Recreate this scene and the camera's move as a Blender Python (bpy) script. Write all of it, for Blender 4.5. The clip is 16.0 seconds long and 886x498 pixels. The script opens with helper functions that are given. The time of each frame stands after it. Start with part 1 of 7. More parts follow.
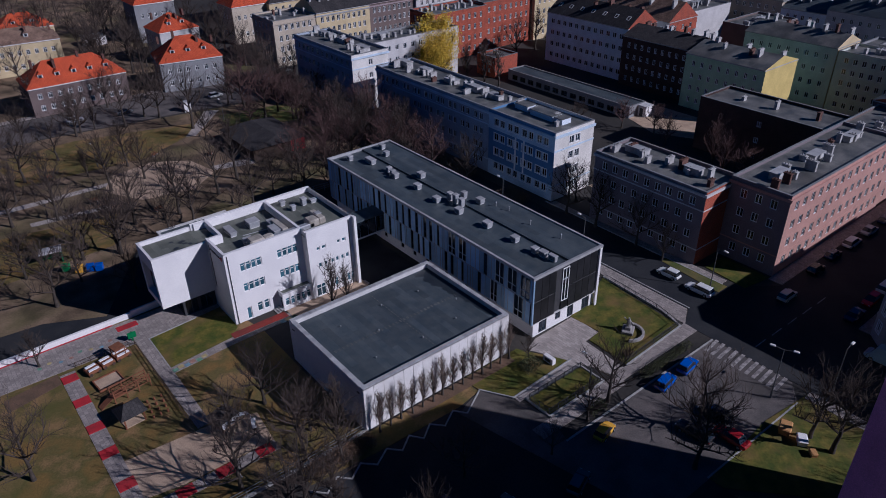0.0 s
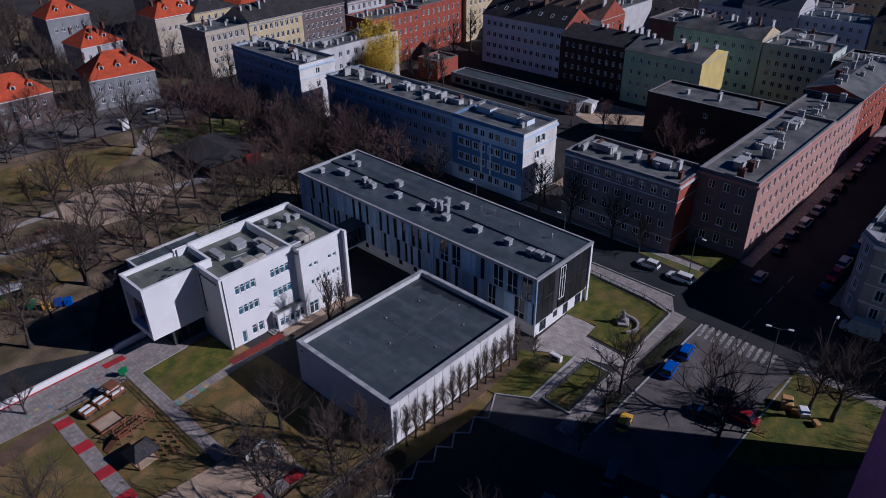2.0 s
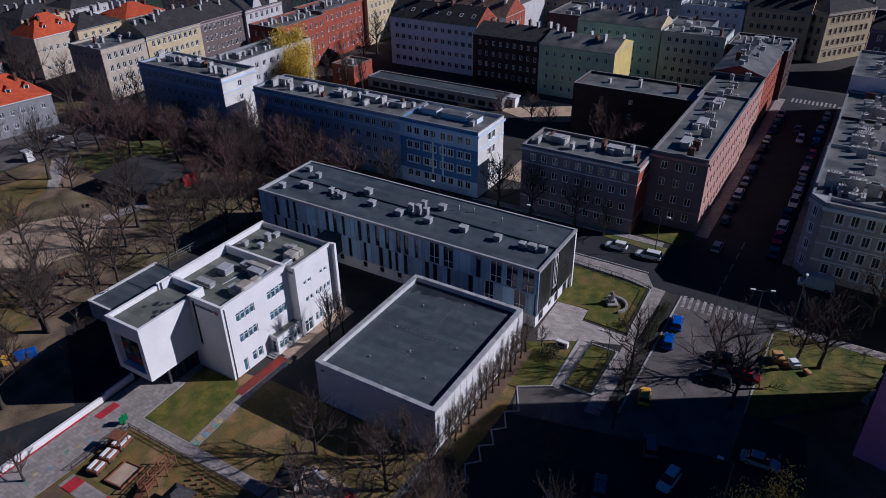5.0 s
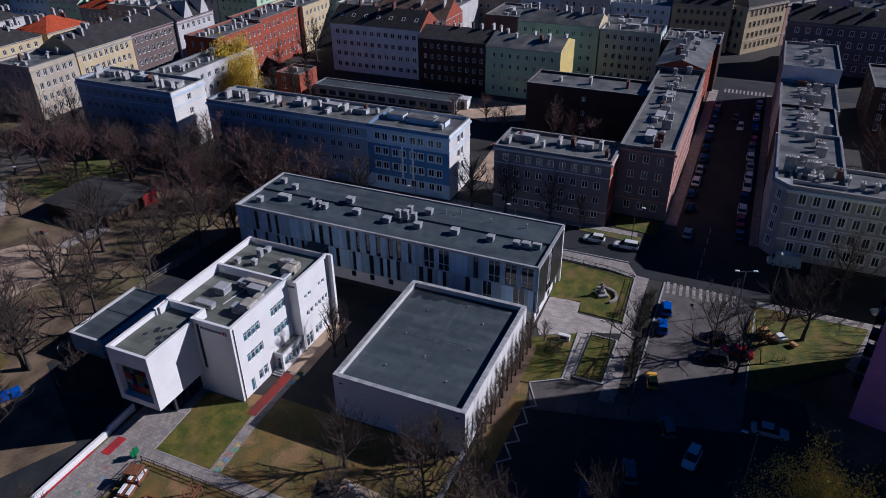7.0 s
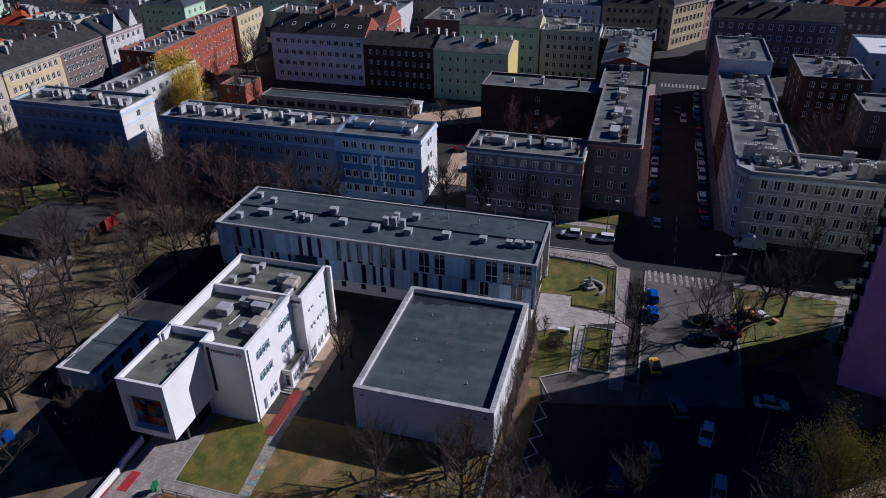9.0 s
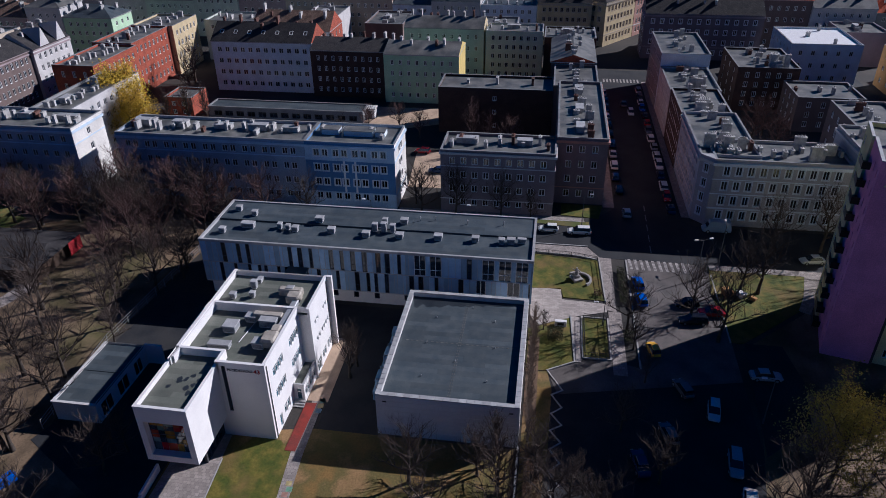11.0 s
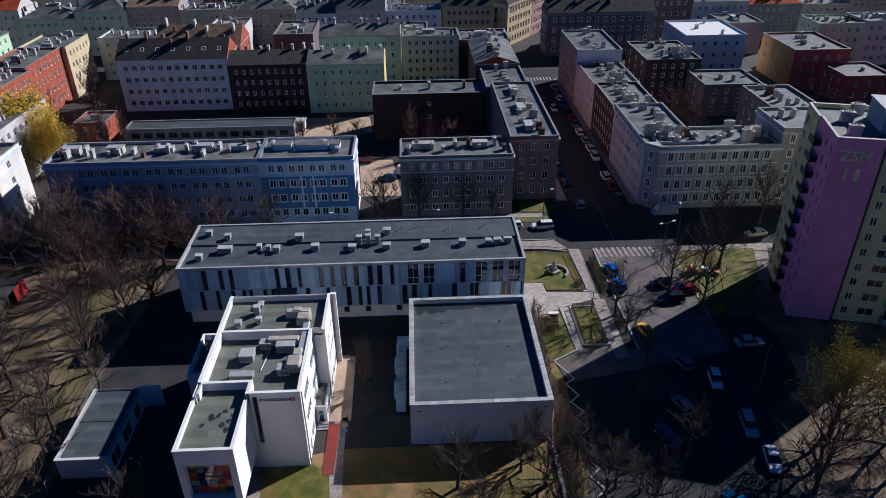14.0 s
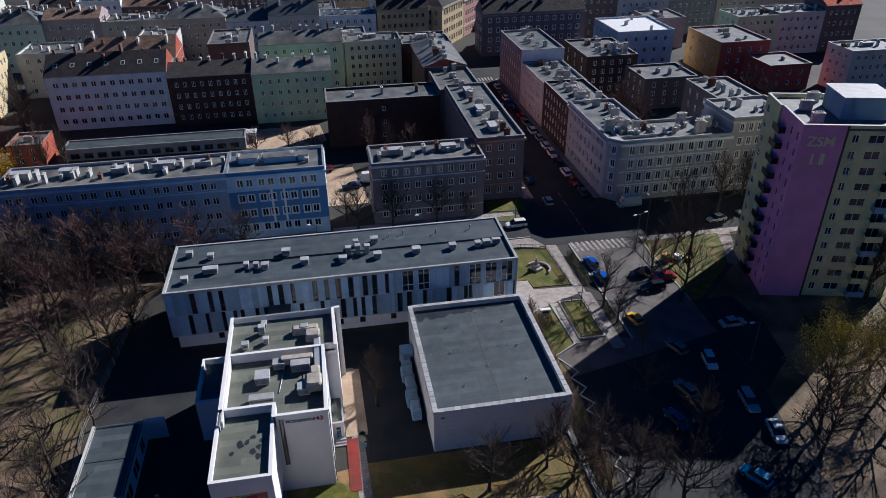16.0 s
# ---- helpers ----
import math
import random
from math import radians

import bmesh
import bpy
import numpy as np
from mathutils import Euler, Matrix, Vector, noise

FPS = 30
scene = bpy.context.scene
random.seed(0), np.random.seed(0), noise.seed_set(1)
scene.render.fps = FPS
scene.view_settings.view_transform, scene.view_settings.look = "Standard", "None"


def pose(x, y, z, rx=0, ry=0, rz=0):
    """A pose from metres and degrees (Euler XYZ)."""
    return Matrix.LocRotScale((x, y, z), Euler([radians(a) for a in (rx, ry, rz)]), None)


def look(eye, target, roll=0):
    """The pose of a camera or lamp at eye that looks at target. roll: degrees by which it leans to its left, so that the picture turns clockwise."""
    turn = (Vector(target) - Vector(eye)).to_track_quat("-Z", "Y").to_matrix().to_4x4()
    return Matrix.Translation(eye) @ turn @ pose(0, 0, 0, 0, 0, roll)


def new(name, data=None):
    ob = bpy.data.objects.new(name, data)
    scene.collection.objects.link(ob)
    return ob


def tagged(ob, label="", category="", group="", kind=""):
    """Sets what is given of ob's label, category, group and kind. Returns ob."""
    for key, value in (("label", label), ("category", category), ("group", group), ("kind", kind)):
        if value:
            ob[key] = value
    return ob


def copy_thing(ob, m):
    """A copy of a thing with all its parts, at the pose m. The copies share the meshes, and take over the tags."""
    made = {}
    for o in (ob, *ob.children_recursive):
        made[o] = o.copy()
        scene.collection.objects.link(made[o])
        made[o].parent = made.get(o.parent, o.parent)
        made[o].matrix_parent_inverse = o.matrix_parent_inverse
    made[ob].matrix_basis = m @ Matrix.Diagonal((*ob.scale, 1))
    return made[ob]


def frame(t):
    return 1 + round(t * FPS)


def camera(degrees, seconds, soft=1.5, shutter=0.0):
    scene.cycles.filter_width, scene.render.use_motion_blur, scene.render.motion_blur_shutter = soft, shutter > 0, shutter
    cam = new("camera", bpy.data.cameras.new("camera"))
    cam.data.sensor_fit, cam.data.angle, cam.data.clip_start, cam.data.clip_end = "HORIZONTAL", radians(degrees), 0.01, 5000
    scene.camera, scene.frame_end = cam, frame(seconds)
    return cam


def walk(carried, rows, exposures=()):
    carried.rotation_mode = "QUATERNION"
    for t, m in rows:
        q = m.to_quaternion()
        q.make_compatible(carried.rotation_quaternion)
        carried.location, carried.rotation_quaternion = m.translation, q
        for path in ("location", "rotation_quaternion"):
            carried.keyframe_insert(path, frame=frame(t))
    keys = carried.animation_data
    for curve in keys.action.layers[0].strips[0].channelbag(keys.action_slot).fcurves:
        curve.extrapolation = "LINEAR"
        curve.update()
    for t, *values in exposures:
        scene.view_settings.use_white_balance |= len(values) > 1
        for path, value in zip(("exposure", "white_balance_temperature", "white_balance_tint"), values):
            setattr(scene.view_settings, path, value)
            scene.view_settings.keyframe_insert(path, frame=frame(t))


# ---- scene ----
cam = camera(64.47, 16.0, soft=0.92)
METRES, EYE, TILT, LEAN, TURN = 93.35, 62.67, -0.033, 0.469, -38.79
ROWS = [
    (0.0, 0.0, 0.0, 0.0, -0.17, -30.57, 0.29),
    (0.5, -0.0319, 0.002, 0.0031, -2.16, -30.58, 0.27),
    (1.0, -0.0642, 0.0049, 0.006, -4.19, -30.59, 0.25),
    (1.5, -0.0963, 0.0085, 0.0091, -6.23, -30.57, 0.25),
    (2.0, -0.1278, 0.0127, 0.0125, -8.23, -30.6, 0.24),
    (2.5, -0.1593, 0.0178, 0.0149, -10.21, -30.58, 0.24),
    (3.0, -0.1902, 0.0236, 0.0165, -12.18, -30.56, 0.27),
    (3.5, -0.2208, 0.0303, 0.0165, -14.17, -30.56, 0.28),
    (4.0, -0.2512, 0.0377, 0.0157, -16.14, -30.57, 0.3),
    (6.5, -0.3981, 0.0896, 0.0226, -25.76, -30.49, 0.31),
    (7.0, -0.4267, 0.1019, 0.0232, -27.66, -30.42, 0.3),
    (7.5, -0.4546, 0.1152, 0.0248, -29.56, -30.36, 0.3),
    (8.0, -0.4822, 0.1295, 0.0261, -31.46, -30.3, 0.31),
    (8.5, -0.5094, 0.1449, 0.0278, -33.35, -30.25, 0.3),
    (9.0, -0.5362, 0.1609, 0.0297, -35.25, -30.2, 0.31),
    (11.5, -0.6592, 0.2498, 0.0354, -44.39, -30.01, 0.29),
    (12.0, -0.6825, 0.27, 0.0357, -46.23, -29.93, 0.27),
    (12.5, -0.7051, 0.291, 0.0364, -48.07, -29.87, 0.27),
    (13.0, -0.7261, 0.314, 0.0379, -49.88, -29.83, 0.28),
    (13.5, -0.7458, 0.3383, 0.04, -51.8, -29.82, 0.28),
    (14.0, -0.7642, 0.3637, 0.0428, -53.76, -29.81, 0.3),
    (14.5, -0.7819, 0.3895, 0.0456, -55.7, -29.8, 0.3),
    (15.0, -0.7988, 0.4161, 0.0476, -57.61, -29.8, 0.31),
    (15.5, -0.8151, 0.4428, 0.049, -59.53, -29.8, 0.33),
    (16.0, -0.8303, 0.4698, 0.0505, -61.44, -29.77, 0.35),
]
walk(cam, [(t, pose(0, 0, EYE, TILT, LEAN, TURN) @ pose(METRES * x, METRES * y, METRES * z, 90 + pitch, roll, yaw)) for t, x, y, z, yaw, pitch, roll in ROWS], exposures=[(0.0, -1.12, 4180, 29), (8.0, -0.64, 4260, 25), (12.0, -0.38, 4310, 24), (16.0, -0.08, 4370, 19)])

# ---- world and sun ----
SUN_DIR = Vector((0.55, -0.84, math.tan(radians(30.5)))).normalized()
world = bpy.data.worlds.new("world")
scene.world = world
world.use_nodes = True
wn = world.node_tree
wn.nodes.clear()
sky = wn.nodes.new("ShaderNodeTexSky")
sky.sky_type, sky.sun_disc = "NISHITA", False
sky.sun_elevation, sky.sun_rotation = radians(30.5), math.atan2(0.55, -0.84)
sky.ozone_density, sky.dust_density = 6.0, 0.4
wbg = wn.nodes.new("ShaderNodeBackground")
wbg.inputs["Strength"].default_value = 0.0245
wout = wn.nodes.new("ShaderNodeOutputWorld")
deep = wn.nodes.new("ShaderNodeHueSaturation")
deep.inputs["Saturation"].default_value = 2.6
wn.links.new(sky.outputs[0], deep.inputs["Color"])
wn.links.new(deep.outputs[0], wbg.inputs["Color"])
wn.links.new(wbg.outputs[0], wout.inputs["Surface"])
sun = new("sun", bpy.data.lights.new("sun", "SUN"))
sun.data.energy, sun.data.angle, sun.data.color = 8.7, radians(0.5), (1.0, 0.77, 0.45)
sun.matrix_world = look(SUN_DIR * 200, (0, 0, 0))


# ---- materials ----
def socket(n, name):
    return n.inputs[name]


def mat(name, c1, c2=None, rough=0.85, scale=1.0, fine=18.0, bump=0.15, metal=0.0, stain=0.0, stain_col=(0.05, 0.045, 0.04), per_object=0.0, c3=None, spec=0.3):
    """Two-scale mottled surface: patches of c1 and c2, fine grain, stains and relief."""
    m = bpy.data.materials.new(name)
    m.use_nodes = True
    nt = m.node_tree
    b = nt.nodes["Principled BSDF"]
    c2 = c2 or tuple(v * 0.8 for v in c1)
    tc = nt.nodes.new("ShaderNodeTexCoord")
    geo = nt.nodes.new("ShaderNodeNewGeometry")
    n1 = nt.nodes.new("ShaderNodeTexNoise")
    n1.inputs["Scale"].default_value, n1.inputs["Detail"].default_value = scale, 5
    n2 = nt.nodes.new("ShaderNodeTexNoise")
    n2.inputs["Scale"].default_value, n2.inputs["Detail"].default_value = fine, 3
    nt.links.new(geo.outputs["Position"], n1.inputs["Vector"])
    nt.links.new(geo.outputs["Position"], n2.inputs["Vector"])
    r1 = nt.nodes.new("ShaderNodeValToRGB")
    r1.color_ramp.elements[0].position, r1.color_ramp.elements[1].position = 0.36, 0.64
    r1.color_ramp.elements[0].color, r1.color_ramp.elements[1].color = (*c1, 1), (*c2, 1)
    if c3:
        e = r1.color_ramp.elements.new(0.5)
        e.color = (*c3, 1)
    nt.links.new(n1.outputs["Fac"], r1.inputs["Fac"])
    mx = nt.nodes.new("ShaderNodeMix")
    mx.data_type, mx.blend_type = "RGBA", "MULTIPLY"
    mx.inputs[0].default_value = 0.55
    r2 = nt.nodes.new("ShaderNodeValToRGB")
    r2.color_ramp.elements[0].position, r2.color_ramp.elements[1].position = 0.3, 0.7
    r2.color_ramp.elements[0].color, r2.color_ramp.elements[1].color = (0.6, 0.6, 0.6, 1), (1.15, 1.15, 1.15, 1)
    nt.links.new(n2.outputs["Fac"], r2.inputs["Fac"])
    nt.links.new(r1.outputs["Color"], mx.inputs["A"])
    nt.links.new(r2.outputs["Color"], mx.inputs["B"])
    last = mx.outputs["Result"]
    if stain:
        n3 = nt.nodes.new("ShaderNodeTexNoise")
        n3.inputs["Scale"].default_value, n3.inputs["Detail"].default_value = scale * 0.37, 6
        mp = nt.nodes.new("ShaderNodeMapping")
        mp.inputs["Scale"].default_value = (1, 1, 0.3)
        nt.links.new(geo.outputs["Position"], mp.inputs["Vector"])
        nt.links.new(mp.outputs["Vector"], n3.inputs["Vector"])
        r3 = nt.nodes.new("ShaderNodeValToRGB")
        r3.color_ramp.elements[0].position, r3.color_ramp.elements[1].position = 0.5, 0.72
        r3.color_ramp.elements[0].color, r3.color_ramp.elements[1].color = (0, 0, 0, 1), (stain, stain, stain, 1)
        nt.links.new(n3.outputs["Fac"], r3.inputs["Fac"])
        ms = nt.nodes.new("ShaderNodeMix")
        ms.data_type = "RGBA"
        nt.links.new(r3.outputs["Color"], ms.inputs[0])
        nt.links.new(last, ms.inputs["A"])
        ms.inputs["B"].default_value = (*stain_col, 1)
        last = ms.outputs["Result"]
    if per_object:
        oi = nt.nodes.new("ShaderNodeObjectInfo")
        mr = nt.nodes.new("ShaderNodeMapRange")
        mr.inputs["To Min"].default_value, mr.inputs["To Max"].default_value = 1 - per_object, 1 + per_object
        nt.links.new(oi.outputs["Random"], mr.inputs["Value"])
        hv = nt.nodes.new("ShaderNodeHueSaturation")
        nt.links.new(mr.outputs[0], hv.inputs["Value"])
        nt.links.new(last, hv.inputs["Color"])
        last = hv.outputs["Color"]
    nt.links.new(last, b.inputs["Base Color"])
    b.inputs["Roughness"].default_value, b.inputs["Metallic"].default_value = rough, metal
    b.inputs["Specular IOR Level"].default_value = spec
    if bump:
        bp = nt.nodes.new("ShaderNodeBump")
        bp.inputs["Strength"].default_value, bp.inputs["Distance"].default_value = bump, 0.05
        nt.links.new(n2.outputs["Fac"], bp.inputs["Height"])
        nt.links.new(bp.outputs["Normal"], b.inputs["Normal"])
    return m


def brick_mat(name, c1, c2, mortar, size=(0.25, 0.075), rough=0.9, swap=True, depth=0.4, joint=0.012):
    """Courses of small pieces far off: bricks, roof tiles or felt strips."""
    m = mat(name, c1, c2, rough=rough, scale=0.5)
    nt = m.node_tree
    b = nt.nodes["Principled BSDF"]
    old = b.inputs["Base Color"].links[0].from_socket
    geo = nt.nodes.new("ShaderNodeNewGeometry")
    sep = nt.nodes.new("ShaderNodeSeparateXYZ")
    nt.links.new(geo.outputs["Position"], sep.inputs[0])
    add = nt.nodes.new("ShaderNodeMath")
    nt.links.new(sep.outputs["X"], add.inputs[0])
    nt.links.new(sep.outputs["Y"], add.inputs[1])
    comb = nt.nodes.new("ShaderNodeCombineXYZ")
    if swap:
        nt.links.new(add.outputs[0], comb.inputs["X"])
        nt.links.new(sep.outputs["Z"], comb.inputs["Y"])
    else:
        nt.links.new(sep.outputs["Y"], comb.inputs["X"])
        nt.links.new(sep.outputs["X"], comb.inputs["Y"])
    bk = nt.nodes.new("ShaderNodeTexBrick")
    bk.inputs["Scale"].default_value = 1.0
    bk.inputs["Brick Width"].default_value, bk.inputs["Row Height"].default_value = size
    bk.inputs["Mortar Size"].default_value = joint
    bk.inputs["Color1"].default_value = (1.1, 1.1, 1.1, 1)
    bk.inputs["Color2"].default_value = (0.75, 0.75, 0.75, 1)
    bk.inputs["Mortar"].default_value = (*mortar, 1)
    nt.links.new(comb.outputs[0], bk.inputs["Vector"])
    mx = nt.nodes.new("ShaderNodeMix")
    mx.data_type, mx.blend_type = "RGBA", "MULTIPLY"
    mx.inputs[0].default_value = 1.0
    nt.links.new(old, mx.inputs["A"])
    nt.links.new(bk.outputs["Color"], mx.inputs["B"])
    nt.links.new(mx.outputs["Result"], b.inputs["Base Color"])
    bp = nt.nodes.new("ShaderNodeBump")
    bp.invert = True
    bp.inputs["Strength"].default_value, bp.inputs["Distance"].default_value = depth, 0.02
    nt.links.new(bk.outputs["Fac"], bp.inputs["Height"])
    nt.links.new(bp.outputs["Normal"], b.inputs["Normal"])
    return m


def glass_mat(name, tint, rough=0.04):
    m = mat(name, tint, tuple(v * 0.6 for v in tint), rough=rough, scale=0.8, bump=0.0, per_object=0.45)
    b = m.node_tree.nodes["Principled BSDF"]
    b.inputs["Specular IOR Level"].default_value = 0.6
    b.inputs["Transmission Weight"].default_value = 0.35
    return m


# ASPHALT and ROAD carry some of the street shade's navy in their colour.
ASPHALT = mat("asphalt", (0.018, 0.02, 0.025), (0.033, 0.034, 0.037), scale=0.25, fine=6, bump=0.2, stain=0.5)
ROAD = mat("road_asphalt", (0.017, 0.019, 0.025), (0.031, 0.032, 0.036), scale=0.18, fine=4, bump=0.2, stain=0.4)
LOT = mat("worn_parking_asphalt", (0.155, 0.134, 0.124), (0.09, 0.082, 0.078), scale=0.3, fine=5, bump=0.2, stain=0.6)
PAVING = brick_mat("concrete_paving", (0.36, 0.315, 0.285), (0.29, 0.255, 0.23), (0.55, 0.55, 0.55), (0.5, 0.5), swap=False, depth=0.3, joint=0.02)
PLAZA = brick_mat("pale_plaza_paving", (0.46, 0.41, 0.37), (0.38, 0.335, 0.3), (0.6, 0.6, 0.6), (0.8, 0.4), swap=False, depth=0.3, joint=0.02)
KERB = mat("kerb_concrete", (0.42, 0.41, 0.39), (0.32, 0.31, 0.3), scale=1.5)
GRASS = mat("spring_grass", (0.07, 0.095, 0.012), (0.17, 0.135, 0.03), scale=0.35, fine=9, bump=0.6, stain=0.5, stain_col=(0.13, 0.1, 0.045), c3=(0.085, 0.1, 0.022))
LAWN = mat("trimmed_lawn", (0.058, 0.076, 0.006), (0.15, 0.125, 0.015), scale=0.55, fine=3, bump=0.6, stain=0.8, stain_col=(0.17, 0.105, 0.035), c3=(0.095, 0.098, 0.009))
DRYGRASS = mat("dry_grass", (0.2, 0.122, 0.03), (0.25, 0.155, 0.06), scale=0.25, fine=4, bump=0.5, stain=0.75, stain_col=(0.085, 0.085, 0.016), c3=(0.12, 0.098, 0.026))
# Soil and litter tones; patch contrast also paints sun dapple between tree shadows.
LITTER = mat("dappled_leaf_litter_soil", (0.07, 0.05, 0.03), (0.25, 0.175, 0.108), scale=0.16, fine=3, bump=0.6, stain=0.8, stain_col=(0.09, 0.092, 0.022), c3=(0.16, 0.115, 0.068))
SOIL = mat("brown_soil", (0.16, 0.1, 0.06), (0.11, 0.075, 0.045), scale=0.6, fine=9, bump=0.5)
SAND = mat("play_sand", (0.52, 0.39, 0.26), (0.38, 0.28, 0.19), scale=0.5, fine=9, bump=0.4, stain=0.4, stain_col=(0.22, 0.16, 0.11))
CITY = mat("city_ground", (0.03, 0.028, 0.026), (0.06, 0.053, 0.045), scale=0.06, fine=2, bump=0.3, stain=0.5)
WHITE = mat("white_render", (0.8, 0.78, 0.76), (0.74, 0.72, 0.71), scale=0.4, fine=12, bump=0.05, stain=0.14, stain_col=(0.5, 0.48, 0.46))
PALE = mat("pale_grey_render", (0.62, 0.61, 0.6), (0.52, 0.51, 0.5), scale=0.5, fine=10, bump=0.08, stain=0.3, stain_col=(0.36, 0.34, 0.33))
FELT = brick_mat("roof_felt", (0.062, 0.078, 0.092), (0.09, 0.104, 0.112), (0.72, 0.72, 0.72), (6.0, 1.0), swap=False, depth=0.3, joint=0.018, rough=0.5)
FELTG = brick_mat("green_grey_roof_felt", (0.13, 0.14, 0.115), (0.165, 0.17, 0.14), (0.75, 0.75, 0.75), (5.0, 1.0), swap=False, depth=0.3, joint=0.018, rough=0.55)
FELTL = mat("old_roof_felt", (0.085, 0.09, 0.088), (0.19, 0.185, 0.168), rough=0.5, spec=0.5, scale=0.35, fine=4, bump=0.2, stain=0.6)
WETFELT = mat("damp_roof_felt", (0.022, 0.027, 0.033), (0.034, 0.04, 0.046), rough=0.35, scale=0.5, fine=4, bump=0.05, spec=0.5)
COPING = mat("coping_metal", (0.42, 0.42, 0.42), (0.34, 0.34, 0.35), rough=0.6, scale=1.0, per_object=0.15, stain=0.4, stain_col=(0.2, 0.19, 0.18))
FLASHING = mat("dull_edge_flashing", (0.27, 0.275, 0.28), (0.2, 0.2, 0.2), rough=0.6, scale=0.6, stain=0.5, stain_col=(0.1, 0.095, 0.09))
ZINC = mat("zinc_sheet", (0.42, 0.43, 0.44), (0.34, 0.35, 0.37), rough=0.5, metal=0.3, scale=0.9)
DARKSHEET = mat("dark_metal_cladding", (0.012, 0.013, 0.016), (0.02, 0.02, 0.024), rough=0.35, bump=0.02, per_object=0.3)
PANEL = mat("blue_grey_facade_panel", (0.35, 0.49, 0.66), (0.28, 0.41, 0.58), rough=0.5, scale=0.7, bump=0.02, per_object=0.26, stain=0.2, stain_col=(0.2, 0.24, 0.3))
# The blue in both base colours stands in for reflected sky.
GLASS = glass_mat("dark_glass_sky_tint", (0.035, 0.05, 0.078))
GLASSB = glass_mat("blue_glass_sky_tint", (0.1, 0.22, 0.3))
FRAME = mat("white_window_frame", (0.84, 0.83, 0.82), (0.78, 0.77, 0.76), rough=0.5, bump=0.0)
GREYFRAME = mat("dark_window_frame", (0.06, 0.06, 0.065), rough=0.5, bump=0.0)
REDPLAY = mat("red_rubber_surface", (0.45, 0.025, 0.03), (0.34, 0.02, 0.025), scale=0.8, fine=14, stain=0.3)
REDPATH = mat("faded_red_surface", (0.24, 0.032, 0.02), (0.15, 0.03, 0.02), scale=0.6, fine=12, stain=0.4)
CHIM = mat("chimney_render", (0.54, 0.53, 0.51), (0.36, 0.35, 0.34), scale=1.2, stain=0.4, stain_col=(0.1, 0.09, 0.085))
CHIMB = brick_mat("chimney_brick", (0.17, 0.09, 0.07), (0.12, 0.07, 0.055), (0.7, 0.65, 0.6))
TILE = brick_mat("orange_roof_tile", (0.62, 0.11, 0.025), (0.48, 0.085, 0.025), (0.45, 0.4, 0.4), (0.35, 0.4), swap=False, depth=0.6, joint=0.04)
HALL = mat("hall_wall_render", (0.72, 0.7, 0.68), (0.62, 0.6, 0.58), scale=0.5, fine=9, bump=0.06, stain=0.35, stain_col=(0.4, 0.37, 0.34), per_object=0.08)
TILEB = brick_mat("brown_roof_tile", (0.3, 0.2, 0.14), (0.2, 0.13, 0.09), (0.5, 0.5, 0.5), (0.35, 0.4), swap=False, depth=0.6, joint=0.04)
SLATE = brick_mat("dark_slate", (0.035, 0.033, 0.035), (0.055, 0.05, 0.05), (0.6, 0.6, 0.6), (0.4, 0.4), swap=False, depth=0.5, joint=0.03)
BRICKR = brick_mat("red_brick", (0.4, 0.1, 0.05), (0.3, 0.085, 0.05), (0.75, 0.7, 0.65))
BRICKD = brick_mat("soot_dark_brick", (0.085, 0.05, 0.042), (0.06, 0.038, 0.034), (0.8, 0.8, 0.8))
PLASTER = {}
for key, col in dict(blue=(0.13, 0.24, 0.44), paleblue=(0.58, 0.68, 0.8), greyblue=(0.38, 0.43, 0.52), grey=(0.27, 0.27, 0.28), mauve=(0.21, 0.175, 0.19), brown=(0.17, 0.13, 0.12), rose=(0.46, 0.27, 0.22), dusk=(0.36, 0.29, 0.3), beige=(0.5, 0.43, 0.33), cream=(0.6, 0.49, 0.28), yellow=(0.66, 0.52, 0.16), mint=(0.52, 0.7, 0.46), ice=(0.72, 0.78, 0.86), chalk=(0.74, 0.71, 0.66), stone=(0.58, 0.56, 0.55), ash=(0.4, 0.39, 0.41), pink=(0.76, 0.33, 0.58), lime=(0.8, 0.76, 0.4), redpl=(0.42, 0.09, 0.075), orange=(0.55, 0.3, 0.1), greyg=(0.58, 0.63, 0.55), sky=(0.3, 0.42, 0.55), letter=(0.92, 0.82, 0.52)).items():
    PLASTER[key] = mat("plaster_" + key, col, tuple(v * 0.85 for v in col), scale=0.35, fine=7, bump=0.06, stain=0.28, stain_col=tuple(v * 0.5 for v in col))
BARK = mat("bark", (0.045, 0.037, 0.03), (0.07, 0.057, 0.045), scale=2.0, fine=12, bump=0.4)
TWIG = mat("twigs", (0.05, 0.038, 0.031), (0.075, 0.056, 0.044), scale=0.8, bump=0.0, per_object=0.3)
TWIGL = mat("pale_brown_twigs", (0.15, 0.115, 0.09), (0.2, 0.155, 0.12), scale=0.8, bump=0.0, per_object=0.2)
TWIGR = mat("reddish_twigs", (0.085, 0.05, 0.045), (0.115, 0.068, 0.058), scale=0.8, bump=0.0, per_object=0.25)
LEAFY = mat("yellow_green_leaves", (0.68, 0.47, 0.012), (0.48, 0.36, 0.015), scale=1.0, bump=0.0)
LEAFG = mat("dull_green_leaves", (0.05, 0.06, 0.02), (0.075, 0.075, 0.03), scale=1.0, bump=0.0)
LEAFB = mat("budding_leaves", (0.42, 0.34, 0.05), (0.3, 0.25, 0.045), scale=1.0, bump=0.0)
